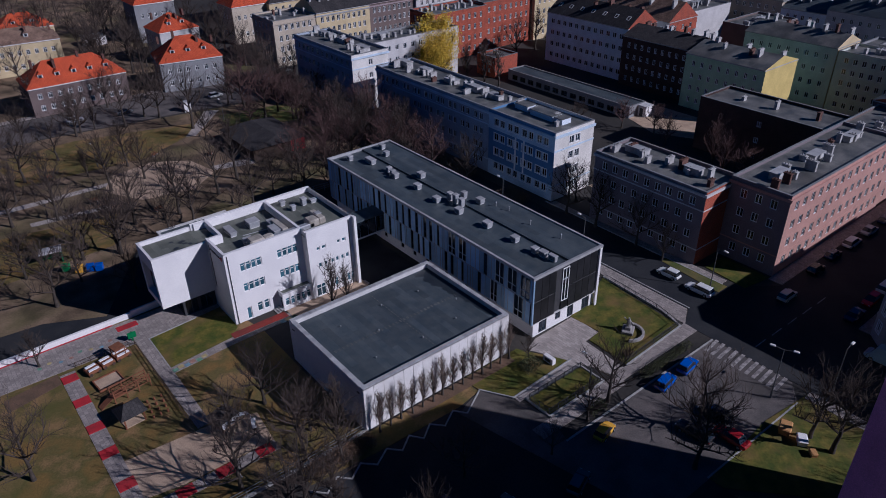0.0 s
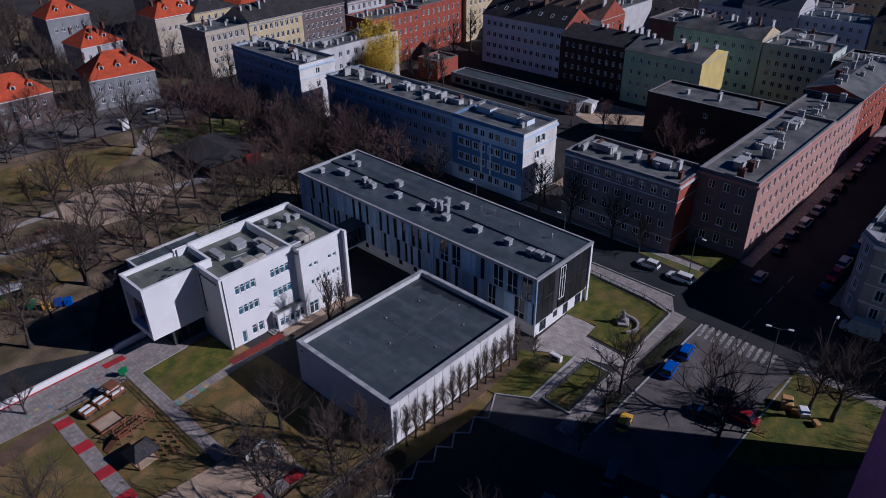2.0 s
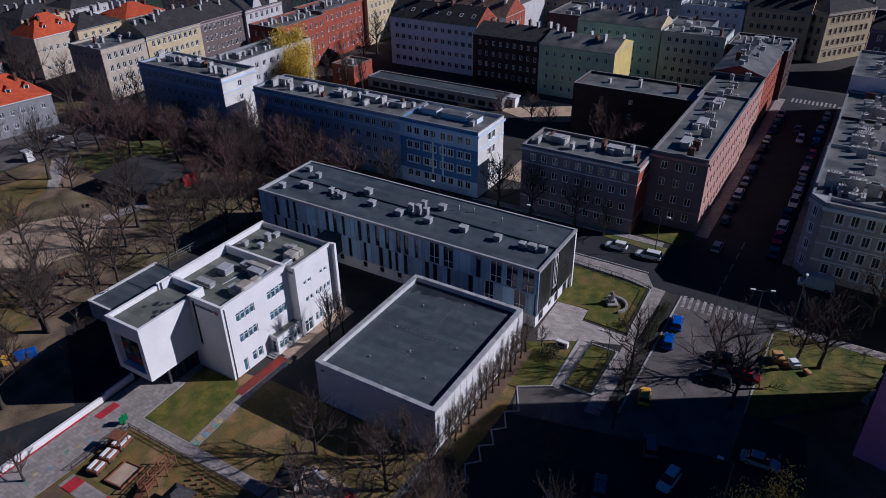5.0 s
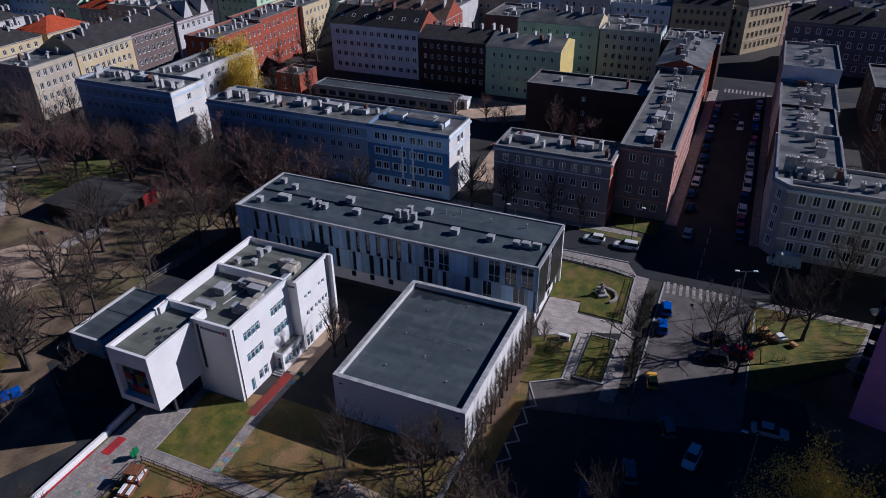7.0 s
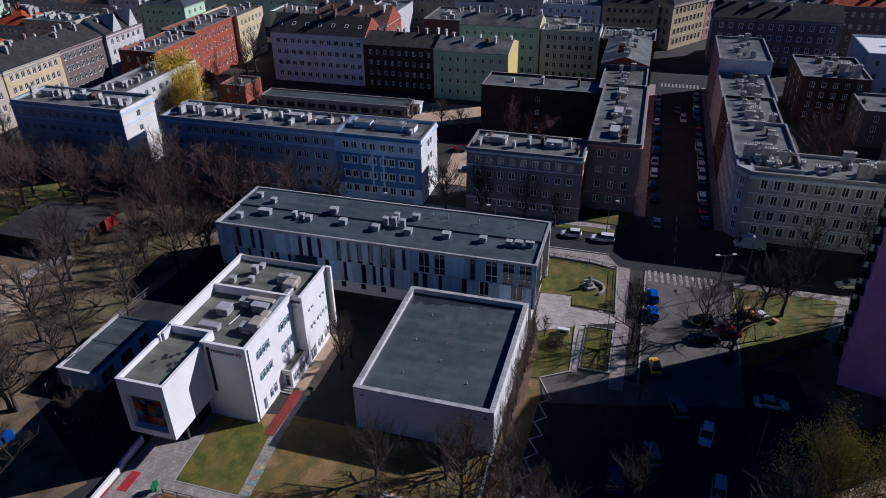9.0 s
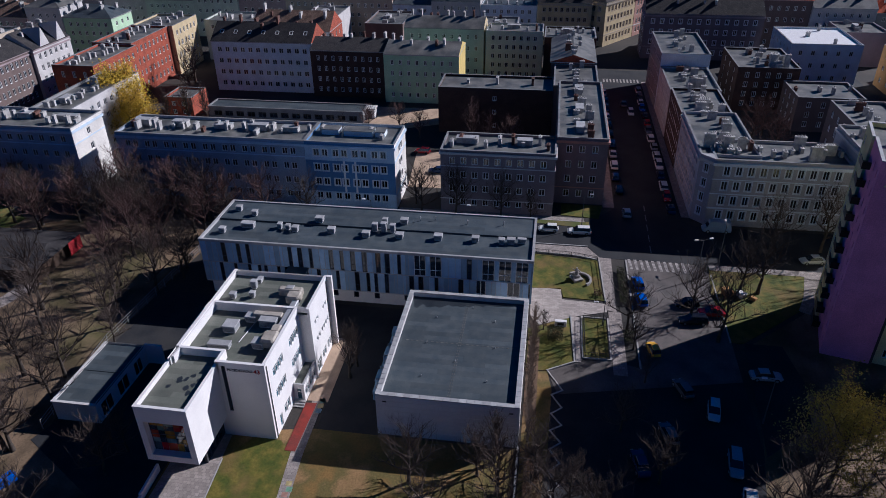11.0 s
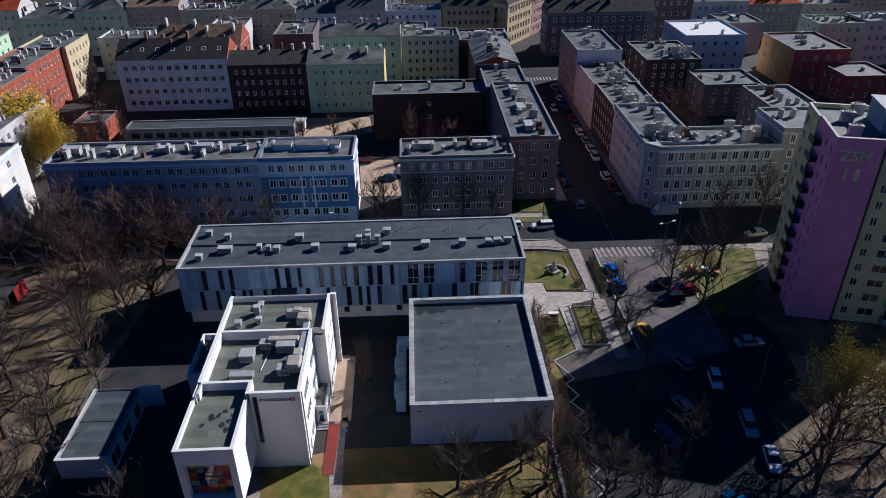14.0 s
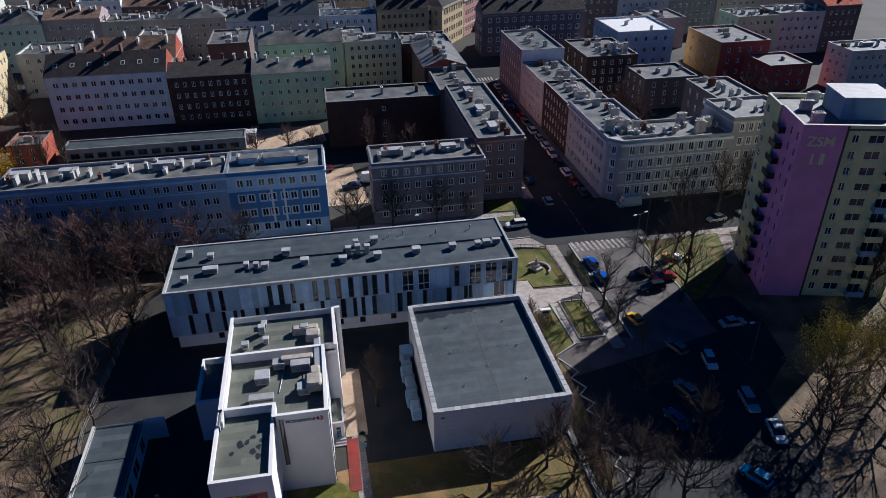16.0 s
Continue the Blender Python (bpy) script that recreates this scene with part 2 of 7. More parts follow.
RUBBER = mat("tyre_rubber", (0.02, 0.02, 0.02), rough=0.9)
STEEL = mat("galvanised_steel", (0.4, 0.41, 0.42), (0.33, 0.34, 0.35), rough=0.45, metal=0.6)
WOOD = mat("brown_timber", (0.22, 0.09, 0.04), (0.16, 0.065, 0.03), scale=2)
WOODD = mat("dark_timber", (0.07, 0.045, 0.03), (0.05, 0.035, 0.025), scale=2)
MARK = mat("road_marking_paint", (0.4, 0.37, 0.35), (0.17, 0.155, 0.15), scale=1.6, fine=5)
POLE = mat("weathered_lamp_pole", (0.13, 0.135, 0.14), (0.1, 0.1, 0.105), rough=0.6, metal=0.3)
STONE = mat("statue_stone", (0.38, 0.36, 0.34), (0.28, 0.26, 0.25), scale=2.5)
DUCT = mat("pale_blue_duct", (0.35, 0.5, 0.62), (0.28, 0.42, 0.55), rough=0.45, scale=1)


# ---- mesh building ----
class Geo:
    def __init__(self):
        self.v, self.f, self.m = [], [], []

    def add(self, verts, faces, mi=0):
        k = len(self.v)
        self.v += [tuple(p) for p in verts]
        self.f += [tuple(i + k for i in f) for f in faces]
        self.m += [mi] * len(faces)
        return self

    def box(self, x0, y0, z0, x1, y1, z1, mi=0):
        return self.add([(x0, y0, z0), (x1, y0, z0), (x1, y1, z0), (x0, y1, z0), (x0, y0, z1), (x1, y0, z1), (x1, y1, z1), (x0, y1, z1)],
                        [(0, 3, 2, 1), (4, 5, 6, 7), (0, 1, 5, 4), (1, 2, 6, 5), (2, 3, 7, 6), (3, 0, 4, 7)], mi)

    def cbox(self, x0, y0, z0, x1, y1, z1, c=0.05, mi=0):
        """Box with chamfered upright and top edges."""
        ring = [(x0 + c, y0), (x1 - c, y0), (x1, y0 + c), (x1, y1 - c), (x1 - c, y1), (x0 + c, y1), (x0, y1 - c), (x0, y0 + c)]
        mx, my = (x0 + x1) / 2, (y0 + y1) / 2
        sx, sy = 1 - 2 * c / max(x1 - x0, 1e-3), 1 - 2 * c / max(y1 - y0, 1e-3)
        top = [(mx + (x - mx) * sx, my + (y - my) * sy) for x, y in ring]
        v = [(x, y, z0) for x, y in ring] + [(x, y, z1 - c) for x, y in ring] + [(x, y, z1) for x, y in top]
        f = [tuple(reversed(range(8))), tuple(range(16, 24))]
        for k in (0, 8):
            f += [(k + i, k + (i + 1) % 8, k + 8 + (i + 1) % 8, k + 8 + i) for i in range(8)]
        return self.add(v, f, mi)

    def prism(self, pts, z0, z1, mi=0):
        if sum(a[0] * b[1] - b[0] * a[1] for a, b in zip(pts, pts[1:] + pts[:1])) < 0:
            pts = pts[::-1]
        n = len(pts)
        v = [(x, y, z0) for x, y in pts] + [(x, y, z1) for x, y in pts]
        return self.add(v, [tuple(reversed(range(n))), tuple(range(n, 2 * n))] + [(i, (i + 1) % n, n + (i + 1) % n, n + i) for i in range(n)], mi)

    def tube(self, a, b, r0, r1, n=6, mi=0, cap=True):
        a, b = Vector(a), Vector(b)
        d = (b - a).normalized()
        u = d.orthogonal().normalized()
        w = d.cross(u)
        v = []
        for p, r in ((a, r0), (b, r1)):
            v += [tuple(p + (u * math.cos(2 * math.pi * i / n) + w * math.sin(2 * math.pi * i / n)) * r) for i in range(n)]
        f = [(i, (i + 1) % n, n + (i + 1) % n, n + i) for i in range(n)]
        if cap:
            f += [tuple(reversed(range(n))), tuple(range(n, 2 * n))]
        return self.add(v, f, mi)

    def mesh(self, name, mats, smooth=False):
        me = bpy.data.meshes.new(name)
        me.from_pydata(self.v, [], self.f)
        for m in (mats if isinstance(mats, (list, tuple)) else [mats]):
            me.materials.append(m)
        if isinstance(mats, (list, tuple)) and len(mats) > 1:
            me.polygons.foreach_set("material_index", self.m)
        if smooth:
            me.polygons.foreach_set("use_smooth", [True] * len(me.polygons))
        me.update()
        return me


def part(name, g, mats, parent=None, label="", m=None, smooth=False):
    """One mesh object, a part of parent."""
    ob = new(name, g.mesh(name, mats, smooth) if isinstance(g, Geo) else g)
    if parent is not None:
        ob.parent = parent
    if m is not None:
        ob.matrix_local = m
    if label:
        ob["label"] = label
    return ob


def thing(name, label, category, m=None, group="", kind=""):
    e = new(name)
    e.empty_display_size = 0.5
    if m is not None:
        e.matrix_world = m
    return tagged(e, label, category, group, kind)


def slab(name, pts, top, material, label, category, low=-0.3):
    return tagged(part(name, Geo().prism(list(pts), low, top), material), label, category, kind="structure")


def rect(x0, y0, x1, y1):
    return [(x0, y0), (x1, y0), (x1, y1), (x0, y1)]


def edging(name, pts, material, label, width=0.15, z0=-0.2, z1=0.14, closed=False):
    """A kerb or low wall along a line."""
    g = Geo()
    pairs = list(zip(pts, pts[1:] + (pts[:1] if closed else []))) if closed else list(zip(pts, pts[1:]))
    for (ax, ay), (bx, by) in pairs:
        d = Vector((bx - ax, by - ay)).normalized()
        n = Vector((-d.y, d.x)) * width / 2
        e = d * width / 2
        g.prism([(ax - e.x + n.x, ay - e.y + n.y), (ax - e.x - n.x, ay - e.y - n.y), (bx + e.x - n.x, by + e.y - n.y), (bx + e.x + n.x, by + e.y + n.y)], z0, z1 + 0.002 * (len(g.v) % 5))
    return tagged(part(name, g, material), label, "kerb", kind="structure")


# ---- windows and facades ----
WINDOW_MESHES = {}


def plate(us, zs, solid, y0, y1, glaze=None):
    """A plate with holes as one joined shell; glaze: depth at which the holes are closed with glass (slot 1)."""
    g, ids = Geo(), {}

    def v(i, k, y):
        if (i, k, y) not in ids:
            ids[i, k, y] = len(g.v)
            g.v.append((us[i], y, zs[k]))
        return ids[i, k, y]

    n, m = len(us) - 1, len(zs) - 1
    for i in range(n):
        for k in range(m):
            if solid(i, k):
                g.f += [(v(i, k, y0), v(i + 1, k, y0), v(i + 1, k + 1, y0), v(i, k + 1, y0)), (v(i, k + 1, y1), v(i + 1, k + 1, y1), v(i + 1, k, y1), v(i, k, y1))]
                g.m += [0, 0]
                for di, dk, p, q in ((-1, 0, (i, k + 1), (i, k)), (1, 0, (i + 1, k), (i + 1, k + 1)), (0, -1, (i, k), (i + 1, k)), (0, 1, (i + 1, k + 1), (i, k + 1))):
                    a, c = i + di, k + dk
                    if not (0 <= a < n and 0 <= c < m and solid(a, c)):
                        g.f.append((v(*q, y0), v(*p, y0), v(*p, y1), v(*q, y1)))
                        g.m.append(0)
            elif glaze:
                g.f.append((v(i, k, y1), v(i + 1, k, y1), v(i + 1, k + 1, y1), v(i, k + 1, y1)))
                g.m.append(1)
    return g


def window_mesh(w, h, style, far):
    """Frame (glazed at once when far) and pane; local x across, y into the wall, z up from the opening's foot."""
    t = 0.115
    o = 0.15 if style == "trim" else 0.0
    us, zs = [0, t, w - t, w], [0, t, h - t, h]
    mull = style in ("pair", "trim", "cross")
    if mull:
        us[2:2] = [w / 2 - 0.05, w / 2 + 0.05]
    bar = style in ("cross", "small")
    if bar:
        zs[2:2] = [h * 0.66, h * 0.66 + 0.07]
    n, m = len(us) - 1, len(zs) - 1
    solid = lambda i, k: i in (0, n - 1) or k in (0, m - 1) or (mull and i == 2) or (bar and k == 2)
    f = plate(us, zs, solid, 0.1, 0.17, far)
    if o:
        f2 = plate([-o, 0, w, w + o], [-o, 0, h, h + o], lambda i, k: (i, k) != (1, 1), -0.05, 0.0)
        k0 = len(f.v)
        f.v += f2.v
        f.f += [tuple(i + k0 for i in q) for q in f2.f]
        f.m += f2.m
    return f, Geo().box(t, 0.13, t, w - t, 0.15, h - t)


def put_window(parent, m, w, h, style, frame_mat, glass_mat_, far):
    k = (round(w, 2), round(h, 2), style, frame_mat.name, glass_mat_.name, far)
    if k not in WINDOW_MESHES:
        f, p = window_mesh(w, h, style, far)
        WINDOW_MESHES[k] = (f.mesh("window", [frame_mat, glass_mat_] if far else frame_mat), None if far else p.mesh("pane", glass_mat_))
    a, b = WINDOW_MESHES[k]
    win = part("window", a, None, parent, m=m)
    if b:
        part("pane", b, None, win)
    return win


SIDES = {"s": ((0, 1), (0, -1), -90), "n": ((1, 0), (0, 1), 90), "e": ((0, 0), (1, 0), 0), "w": ((1, 1), (-1, 0), 180)}


def facade(parent, side, sx, sy, z0, z1, holes, material, far, frame_mat=None, glass=None, style="pair", name="wall", off=(0, 0), label=""):
    """One outer wall of a block sx by sy with real openings; holes: (u, z, w, h), u from the wall's left as seen from outside."""
    (cx, cy), u, rz = SIDES[side]
    L = sx if side in "ew" else sy
    m = pose(off[0] + cx * sx, off[1] + cy * sy, 0, 0, 0, rz)
    us = sorted({0.0, L, *[round(h[0], 3) for h in holes], *[round(h[0] + h[2], 3) for h in holes]})
    zs = sorted({z0, z1, *[round(h[1], 3) for h in holes], *[round(h[1] + h[3], 3) for h in holes]})
    cells = set()
    for h in holes:
        for i, a in enumerate(us[:-1]):
            if h[0] - 1e-3 <= a < h[0] + h[2] - 2e-3:
                for j, b in enumerate(zs[:-1]):
                    if h[1] - 1e-3 <= b < h[1] + h[3] - 2e-3:
                        cells.add((i, j))
    g = Geo()
    for i in range(len(us) - 1):
        j = 0
        while j < len(zs) - 1:
            if (i, j) in cells:
                j += 1
                continue
            k = j
            while k < len(zs) - 1 and (i, k) not in cells:
                k += 1
            a, b, c, d = us[i], us[i + 1], zs[j], zs[k]
            g.add([(a, 0, c), (b, 0, c), (b, 0, d), (a, 0, d)], [(0, 1, 2, 3)])
            g.add([(a, 0.3, c), (b, 0.3, c), (b, 0.3, d), (a, 0.3, d)], [(3, 2, 1, 0)])
            j = k
    for (a, c, w, h, *_) in holes:
        b, d = a + w, c + h
        g.add([(a, 0, c), (b, 0, c), (b, 0, d), (a, 0, d), (a, 0.3, c), (b, 0.3, c), (b, 0.3, d), (a, 0.3, d)], [(0, 4, 5, 1), (1, 5, 6, 2), (2, 6, 7, 3), (3, 7, 4, 0)])
    part(name, g, material, parent, label, m=m)
    if glass:
        for hole in holes:
            st = hole[4] if len(hole) > 4 else style
            put_window(parent, m @ pose(hole[0], 0, hole[1]), hole[2], hole[3], st, frame_mat, glass, far)


def columns(L, n, w, margin=1.2, pairs=False):
    """Left edges of n window columns along a wall of length L."""
    if pairs:
        c = []
        k = max(1, n // 2)
        step = (L - 2 * margin) / k
        for i in range(k):
            mid = margin + step * (i + 0.5)
            c += [mid - w - 0.25, mid + 0.25]
        return c
    step = (L - 2 * margin) / n
    return [margin + step * (i + 0.5) - w / 2 for i in range(n)]


CHIMNEYS = {}


def chimney_mesh(sx, sy, h, material):
    k = (round(sx, 1), round(sy, 1), round(h, 1), material.name)
    if k not in CHIMNEYS:
        g = Geo().box(-sx / 2, -sy / 2, -0.6, sx / 2, sy / 2, h - 0.15).box(-sx / 2 - 0.08, -sy / 2 - 0.08, h - 0.15, sx / 2 + 0.08, sy / 2 + 0.08, h)
        n = max(1, round(max(sx, sy) / 0.5))
        for i in range(n):
            o = (i + 0.5) / n - 0.5
            x, y = (o * sx * 0.8, 0) if sx > sy else (0, o * sy * 0.8)
            g.tube((x, y, h), (x, y, h + 0.3), 0.1, 0.09, 6)
        CHIMNEYS[k] = g.mesh("chimney", material)
    return CHIMNEYS[k]


def building(label, x0, y0, x1, y1, h, wall, floors=4, sides="se", cols=None, roof="flat", roof_mat=None, rise=4.0, style="pair", win=(1.1, 1.5), pairs=False, cornices=(), trim=None, far=False, chim=4, chim_mat=None, base=0.0, frame_mat=None, glass=None, name="apartment_building", parapet=0.5, rz=0, category="building", walls=None, z_low=0.9, huts=0, seed=1, extra=True, ground=None):
    """A block of flats or tenement house: four walls with openings, roof, parapet, cornices, chimneys."""
    rnd = random.Random(seed)
    sx, sy = x1 - x0, y1 - y0
    b = thing(name, label, category, pose(x0, y0, base, 0, 0, rz))
    frame_mat, glass, trim, roof_mat = frame_mat or FRAME, glass or GLASS, trim or COPING, roof_mat or FELTL
    cols, walls = cols or {}, walls or {}
    fh = (h - 0.6 - z_low) / floors
    for s in "snew":
        holes = []
        L = sx if s in "ew" else sy
        if s in sides:
            n = cols.get(s, max(1, int(L / 2.6)))
            for u in columns(L, n, win[0], pairs=pairs) if n else []:
                for k in range(floors):
                    hh = min(win[1], fh - 0.9)
                    holes.append((u, z_low + fh * k + (fh - hh) * 0.4, win[0], hh))
        facade(b, s, sx, sy, 0, h, holes, walls.get(s, wall), far, frame_mat, glass, style)
    if ground:
        g = Geo()
        g.box(-0.06, -0.06, 0, sx + 0.06, sy + 0.06, 0.8)
        part("plinth", g, ground, b)
    for z, t, o in cornices:
        g = Geo().box(-o, -o, z, sx + o, 0.0, z + t).box(-o, sy, z, sx + o, sy + o, z + t).box(-o, 0, z, 0, sy, z + t).box(sx, 0, z, sx + o, sy, z + t)
        part("cornice", g, trim, b)
    if roof == "flat":
        part("roof", Geo().box(0.25, 0.25, h - parapet - 0.3, sx - 0.25, sy - 0.25, h - parapet), roof_mat, b)
        o = 0.06
        g = Geo().box(-o, -o, h, sx + o, 0.34, h + 0.08).box(-o, sy - 0.34, h, sx + o, sy + o, h + 0.08).box(-o, 0.34, h, 0.34, sy - 0.34, h + 0.08).box(sx - 0.34, 0.34, h, sx + o, sy - 0.34, h + 0.08)
        part("parapet", g, FLASHING, b)
        zr = lambda x, y: h - parapet
    else:
        o = 0.35
        if roof == "gable_y":
            v = [(-o, 0, h), (sx + o, 0, h), (sx / 2, 0, h + rise), (-o, sy, h), (sx + o, sy, h), (sx / 2, sy, h + rise)]
            zr = lambda x, y: h + rise * (1 - abs(x - sx / 2) / (sx / 2))
        elif roof == "gable_x":
            v = [(0, -o, h), (0, sy + o, h), (0, sy / 2, h + rise), (sx, -o, h), (sx, sy + o, h), (sx, sy / 2, h + rise)]
            zr = lambda x, y: h + rise * (1 - abs(y - sy / 2) / (sy / 2))
        elif roof == "hip":
            k = min(sx, sy) / 2
            if sx > sy:
                v = [(-o, -o, h), (-o, sy + o, h), (k, sy / 2, h + rise), (sx + o, -o, h), (sx + o, sy + o, h), (sx - k, sy / 2, h + rise)]
            else:
                v = [(-o, -o, h), (sx + o, -o, h), (sx / 2, k, h + rise), (-o, sy + o, h), (sx + o, sy + o, h), (sx / 2, sy - k, h + rise)]
            zr = lambda x, y: h + rise * max(0.1, 1 - abs((y - sy / 2) / (sy / 2) if sx > sy else (x - sx / 2) / (sx / 2)))
        g = Geo().add(v, [(0, 1, 2), (5, 4, 3), (0, 2, 5, 3), (2, 1, 4, 5), (1, 0, 3, 4)])
        if roof.startswith("gable"):
            g.m[0] = g.m[1] = 1
        part("roof", g, [roof_mat, walls.get("e", wall)], b)
        part("eave_board", Geo().box(-0.3, -0.05, h - 0.25, sx + 0.3, sy + 0.05, h - 0.02) if roof == "gable_y" else Geo().box(-0.05, -0.3, h - 0.25, sx + 0.05, sy + 0.3, h - 0.02), trim, b)
    chim = round(chim * 1.45)
    for i in range(chim):
        if sx > sy:
            x, y = sx * (i + 0.5 + rnd.uniform(-0.25, 0.25)) / chim, sy * rnd.choice((0.35, 0.5, 0.62))
            d = (0.6, rnd.choice((0.8, 1.2, 1.8)))
        else:
            y, x = sy * (i + 0.5 + rnd.uniform(-0.25, 0.25)) / chim, sx * rnd.choice((0.35, 0.5, 0.62))
            d = (rnd.choice((0.8, 1.2, 1.8)), 0.6)
        part("chimney", chimney_mesh(*d, rnd.choice((1.0, 1.3, 1.8)), chim_mat or (CHIMB if rnd.random() < 0.1 else CHIM)), None, b, m=pose(x, y, zr(x, y)))
    for i in range(huts):
        if sx > sy:
            x, y = sx * (i + 0.5) / huts + rnd.uniform(-1, 1), sy * 0.55
            q = (rnd.uniform(2.5, 4.5), 1.6)
        else:
            y, x = sy * (i + 0.5) / huts + rnd.uniform(-1, 1), sx * 0.58
            q = (1.6, rnd.uniform(2.5, 4.5))
        hh = rnd.uniform(0.9, 1.3)
        g = Geo().box(-q[0] / 2, -q[1] / 2, -0.1, q[0] / 2, q[1] / 2, hh, 0).box(-q[0] / 2 - 0.12, -q[1] / 2 - 0.12, hh, q[0] / 2 + 0.12, q[1] / 2 + 0.12, hh + 0.12, 1)
        part("roof_hut", g, [CHIM, COPING], b, m=pose(x, y, zr(x, y)))
    return b


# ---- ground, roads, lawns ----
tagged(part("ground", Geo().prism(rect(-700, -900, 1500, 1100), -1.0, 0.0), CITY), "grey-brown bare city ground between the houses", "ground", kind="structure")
slab("park_ground", [(-60, 98.5), (18, 98.5), (26, 116), (44, 118.5), (75, 116), (80, 112), (91, 112), (91, 176), (60, 181), (26, 186), (-60, 186)], 0.02, LITTER, "park soil with leaf litter and thin grass", "ground")
slab("park_lawn", [(14, 160), (40, 158), (52, 165), (60, 172), (30, 180), (12, 178)], 0.04, DRYGRASS, "worn ochre park lawn", "lawn")
slab("park_lawn", [(62, 160), (80, 158), (88, 170), (64, 174)], 0.04, GRASS, "patchy green park lawn", "lawn")
slab("park_lawn", [(2, 120), (22, 122), (26, 134), (4, 138)], 0.04, DRYGRASS, "worn ochre park lawn", "lawn")
slab("sand_pit", [(27, 146), (32, 137), (42, 135), (49, 141), (47, 150), (40, 155), (31, 153)], 0.06, SAND, "pale trampled sand of the park playground", "sand")
slab("park_path", [(-10, 149), (14, 148.2), (30, 148.2), (30, 150), (14, 150.2), (-10, 151)], 0.05, PLAZA, "pale gravel park path", "path")
slab("park_path", [(12, 139), (26, 137.4), (26, 139), (12, 140.8)], 0.05, PLAZA, "pale gravel park path", "path")
slab("park_path", [(49, 144), (58, 142.6), (58, 139), (49, 141.6)], 0.05, PLAZA, "pale gravel park path", "path")
slab("park_path", [(52, 165), (54, 164), (66, 178), (63, 180)], 0.055, PLAZA, "pale gravel park path", "path")
slab("park_road", [(-80, 186.5), (28, 186.5), (62, 182), (92, 177), (92, 196), (60, 203), (-80, 203)], 0.03, LOT, "worn light asphalt road beside the park", "road")
slab("pavement", [(-80, 203.5), (60, 203.8), (60, 206), (-80, 206)], 0.12, PAVING, "concrete slab pavement", "pavement")
slab("road", [(92, 150), (92, 205), (60, 205.5), (60, 204), (80, 199), (83.5, 150), (83.5, 84), (83.5, 45), (79.5, 43), (79.5, -60), (94, -60), (94, 24), (96, 26), (190, 26), (190, -40), (200, -40), (200, 130), (190, 130), (190, 39), (100, 39), (93, 45), (93, 78), (91, 80), (91, 150)], 0.035, ROAD, "dark asphalt street", "road")
slab("street_pavement", rect(93.1, 45.5, 94.5, 83), 0.13, PAVING, "concrete slab pavement along the flats", "pavement")
slab("street_pavement", rect(100, 39.2, 188, 41.5), 0.13, PAVING, "concrete slab pavement", "pavement")
slab("street_pavement", rect(97.5, 24.7, 188, 26.2), 0.13, PAVING, "concrete slab pavement", "pavement")
slab("verge", [(90.5, 44.5), (93, 44.5), (93, 56), (91.6, 56)], 0.1, GRASS, "green grass verge", "verge")
slab("verge", [(94.8, 42.5), (100.5, 41.6), (100.5, 50), (95.5, 50)], 0.11, LAWN, "green grass verge by the flats", "verge")
slab("footpath", [(79.6, 43), (83, 45), (83, 62), (81, 62), (80.5, 58), (79.2, 45)], 0.09, PAVING, "pale concrete footpath", "footpath")
slab("footpath", [(63, 42.4), (62.6, 40.9), (79.4, 40.9), (79.6, 43.2)], 0.1, PAVING, "pale concrete footpath", "footpath")
slab("footpath", rect(47, 40.2, 62.6, 42.2), 0.1, PAVING, "pale concrete footpath", "footpath")
slab("plaza", [(73.3, 55), (68.2, 54.6), (68.2, 49.8), (65.2, 49.6), (64.8, 42.4), (62.5, 42.4), (60.8, 47), (57.5, 53.5), (60, 54.6)], 0.08, PLAZA, "pale paved school forecourt", "plaza")
slab("statue_lawn", [(68, 55), (80, 58.8), (79.4, 54.8), (78.4, 43.2), (65.6, 42.6), (65.8, 49.4), (68.4, 49.8)], 0.12, LAWN, "trimmed green lawn round the statue", "lawn")
slab("school_lawn", [(57, 53.6), (60.4, 48.4), (49.2, 47.9), (46.8, 51.6), (46.5, 54.7), (56.5, 54.7)], 0.07, LAWN, "green lawn by the school entrance", "lawn")
slab("school_lawn", rect(50.4, 42.5, 60.4, 46.4), 0.09, LAWN, "small fenced green lawn", "lawn")
slab("footpath", [(49.2, 46.7), (60.5, 46.7), (60.6, 48.1), (49.3, 47.7)], 0.085, PLAZA, "pale concrete footpath", "footpath")
slab("tree_bed", [(31, 54.6), (46.3, 54.6), (46.6, 51.6), (42.8, 50.9), (31.6, 51.2), (22, 52), (22, 54.6)], 0.06, DRYGRASS, "ochre grass bed under clipped trees", "bed")
slab("soil_bed", rect(37, 52.9, 54.5, 54.6), 0.08, SOIL, "brown soil strip along the hall", "bed")
slab("car_park", [(79.3, 38.2), (79.3, 26.5), (76, 24), (48, 24.4), (42, 50), (44, 50.8), (46.8, 51.5), (49.5, 46.5), (50.2, 42.2), (49, 38.2)], 0.045, LOT, "worn grey asphalt car park", "car park")
# Darker asphalt for this part, so the tower's shade comes out near black.
slab("car_park", [(47.9, 24.4), (40, 24.5), (-40, 26), (-60, 40), (-60, 51.5), (43.8, 51.0), (41.9, 50)], 0.042, ROAD, "car park asphalt beside the tower, darkened for its shade", "car park")
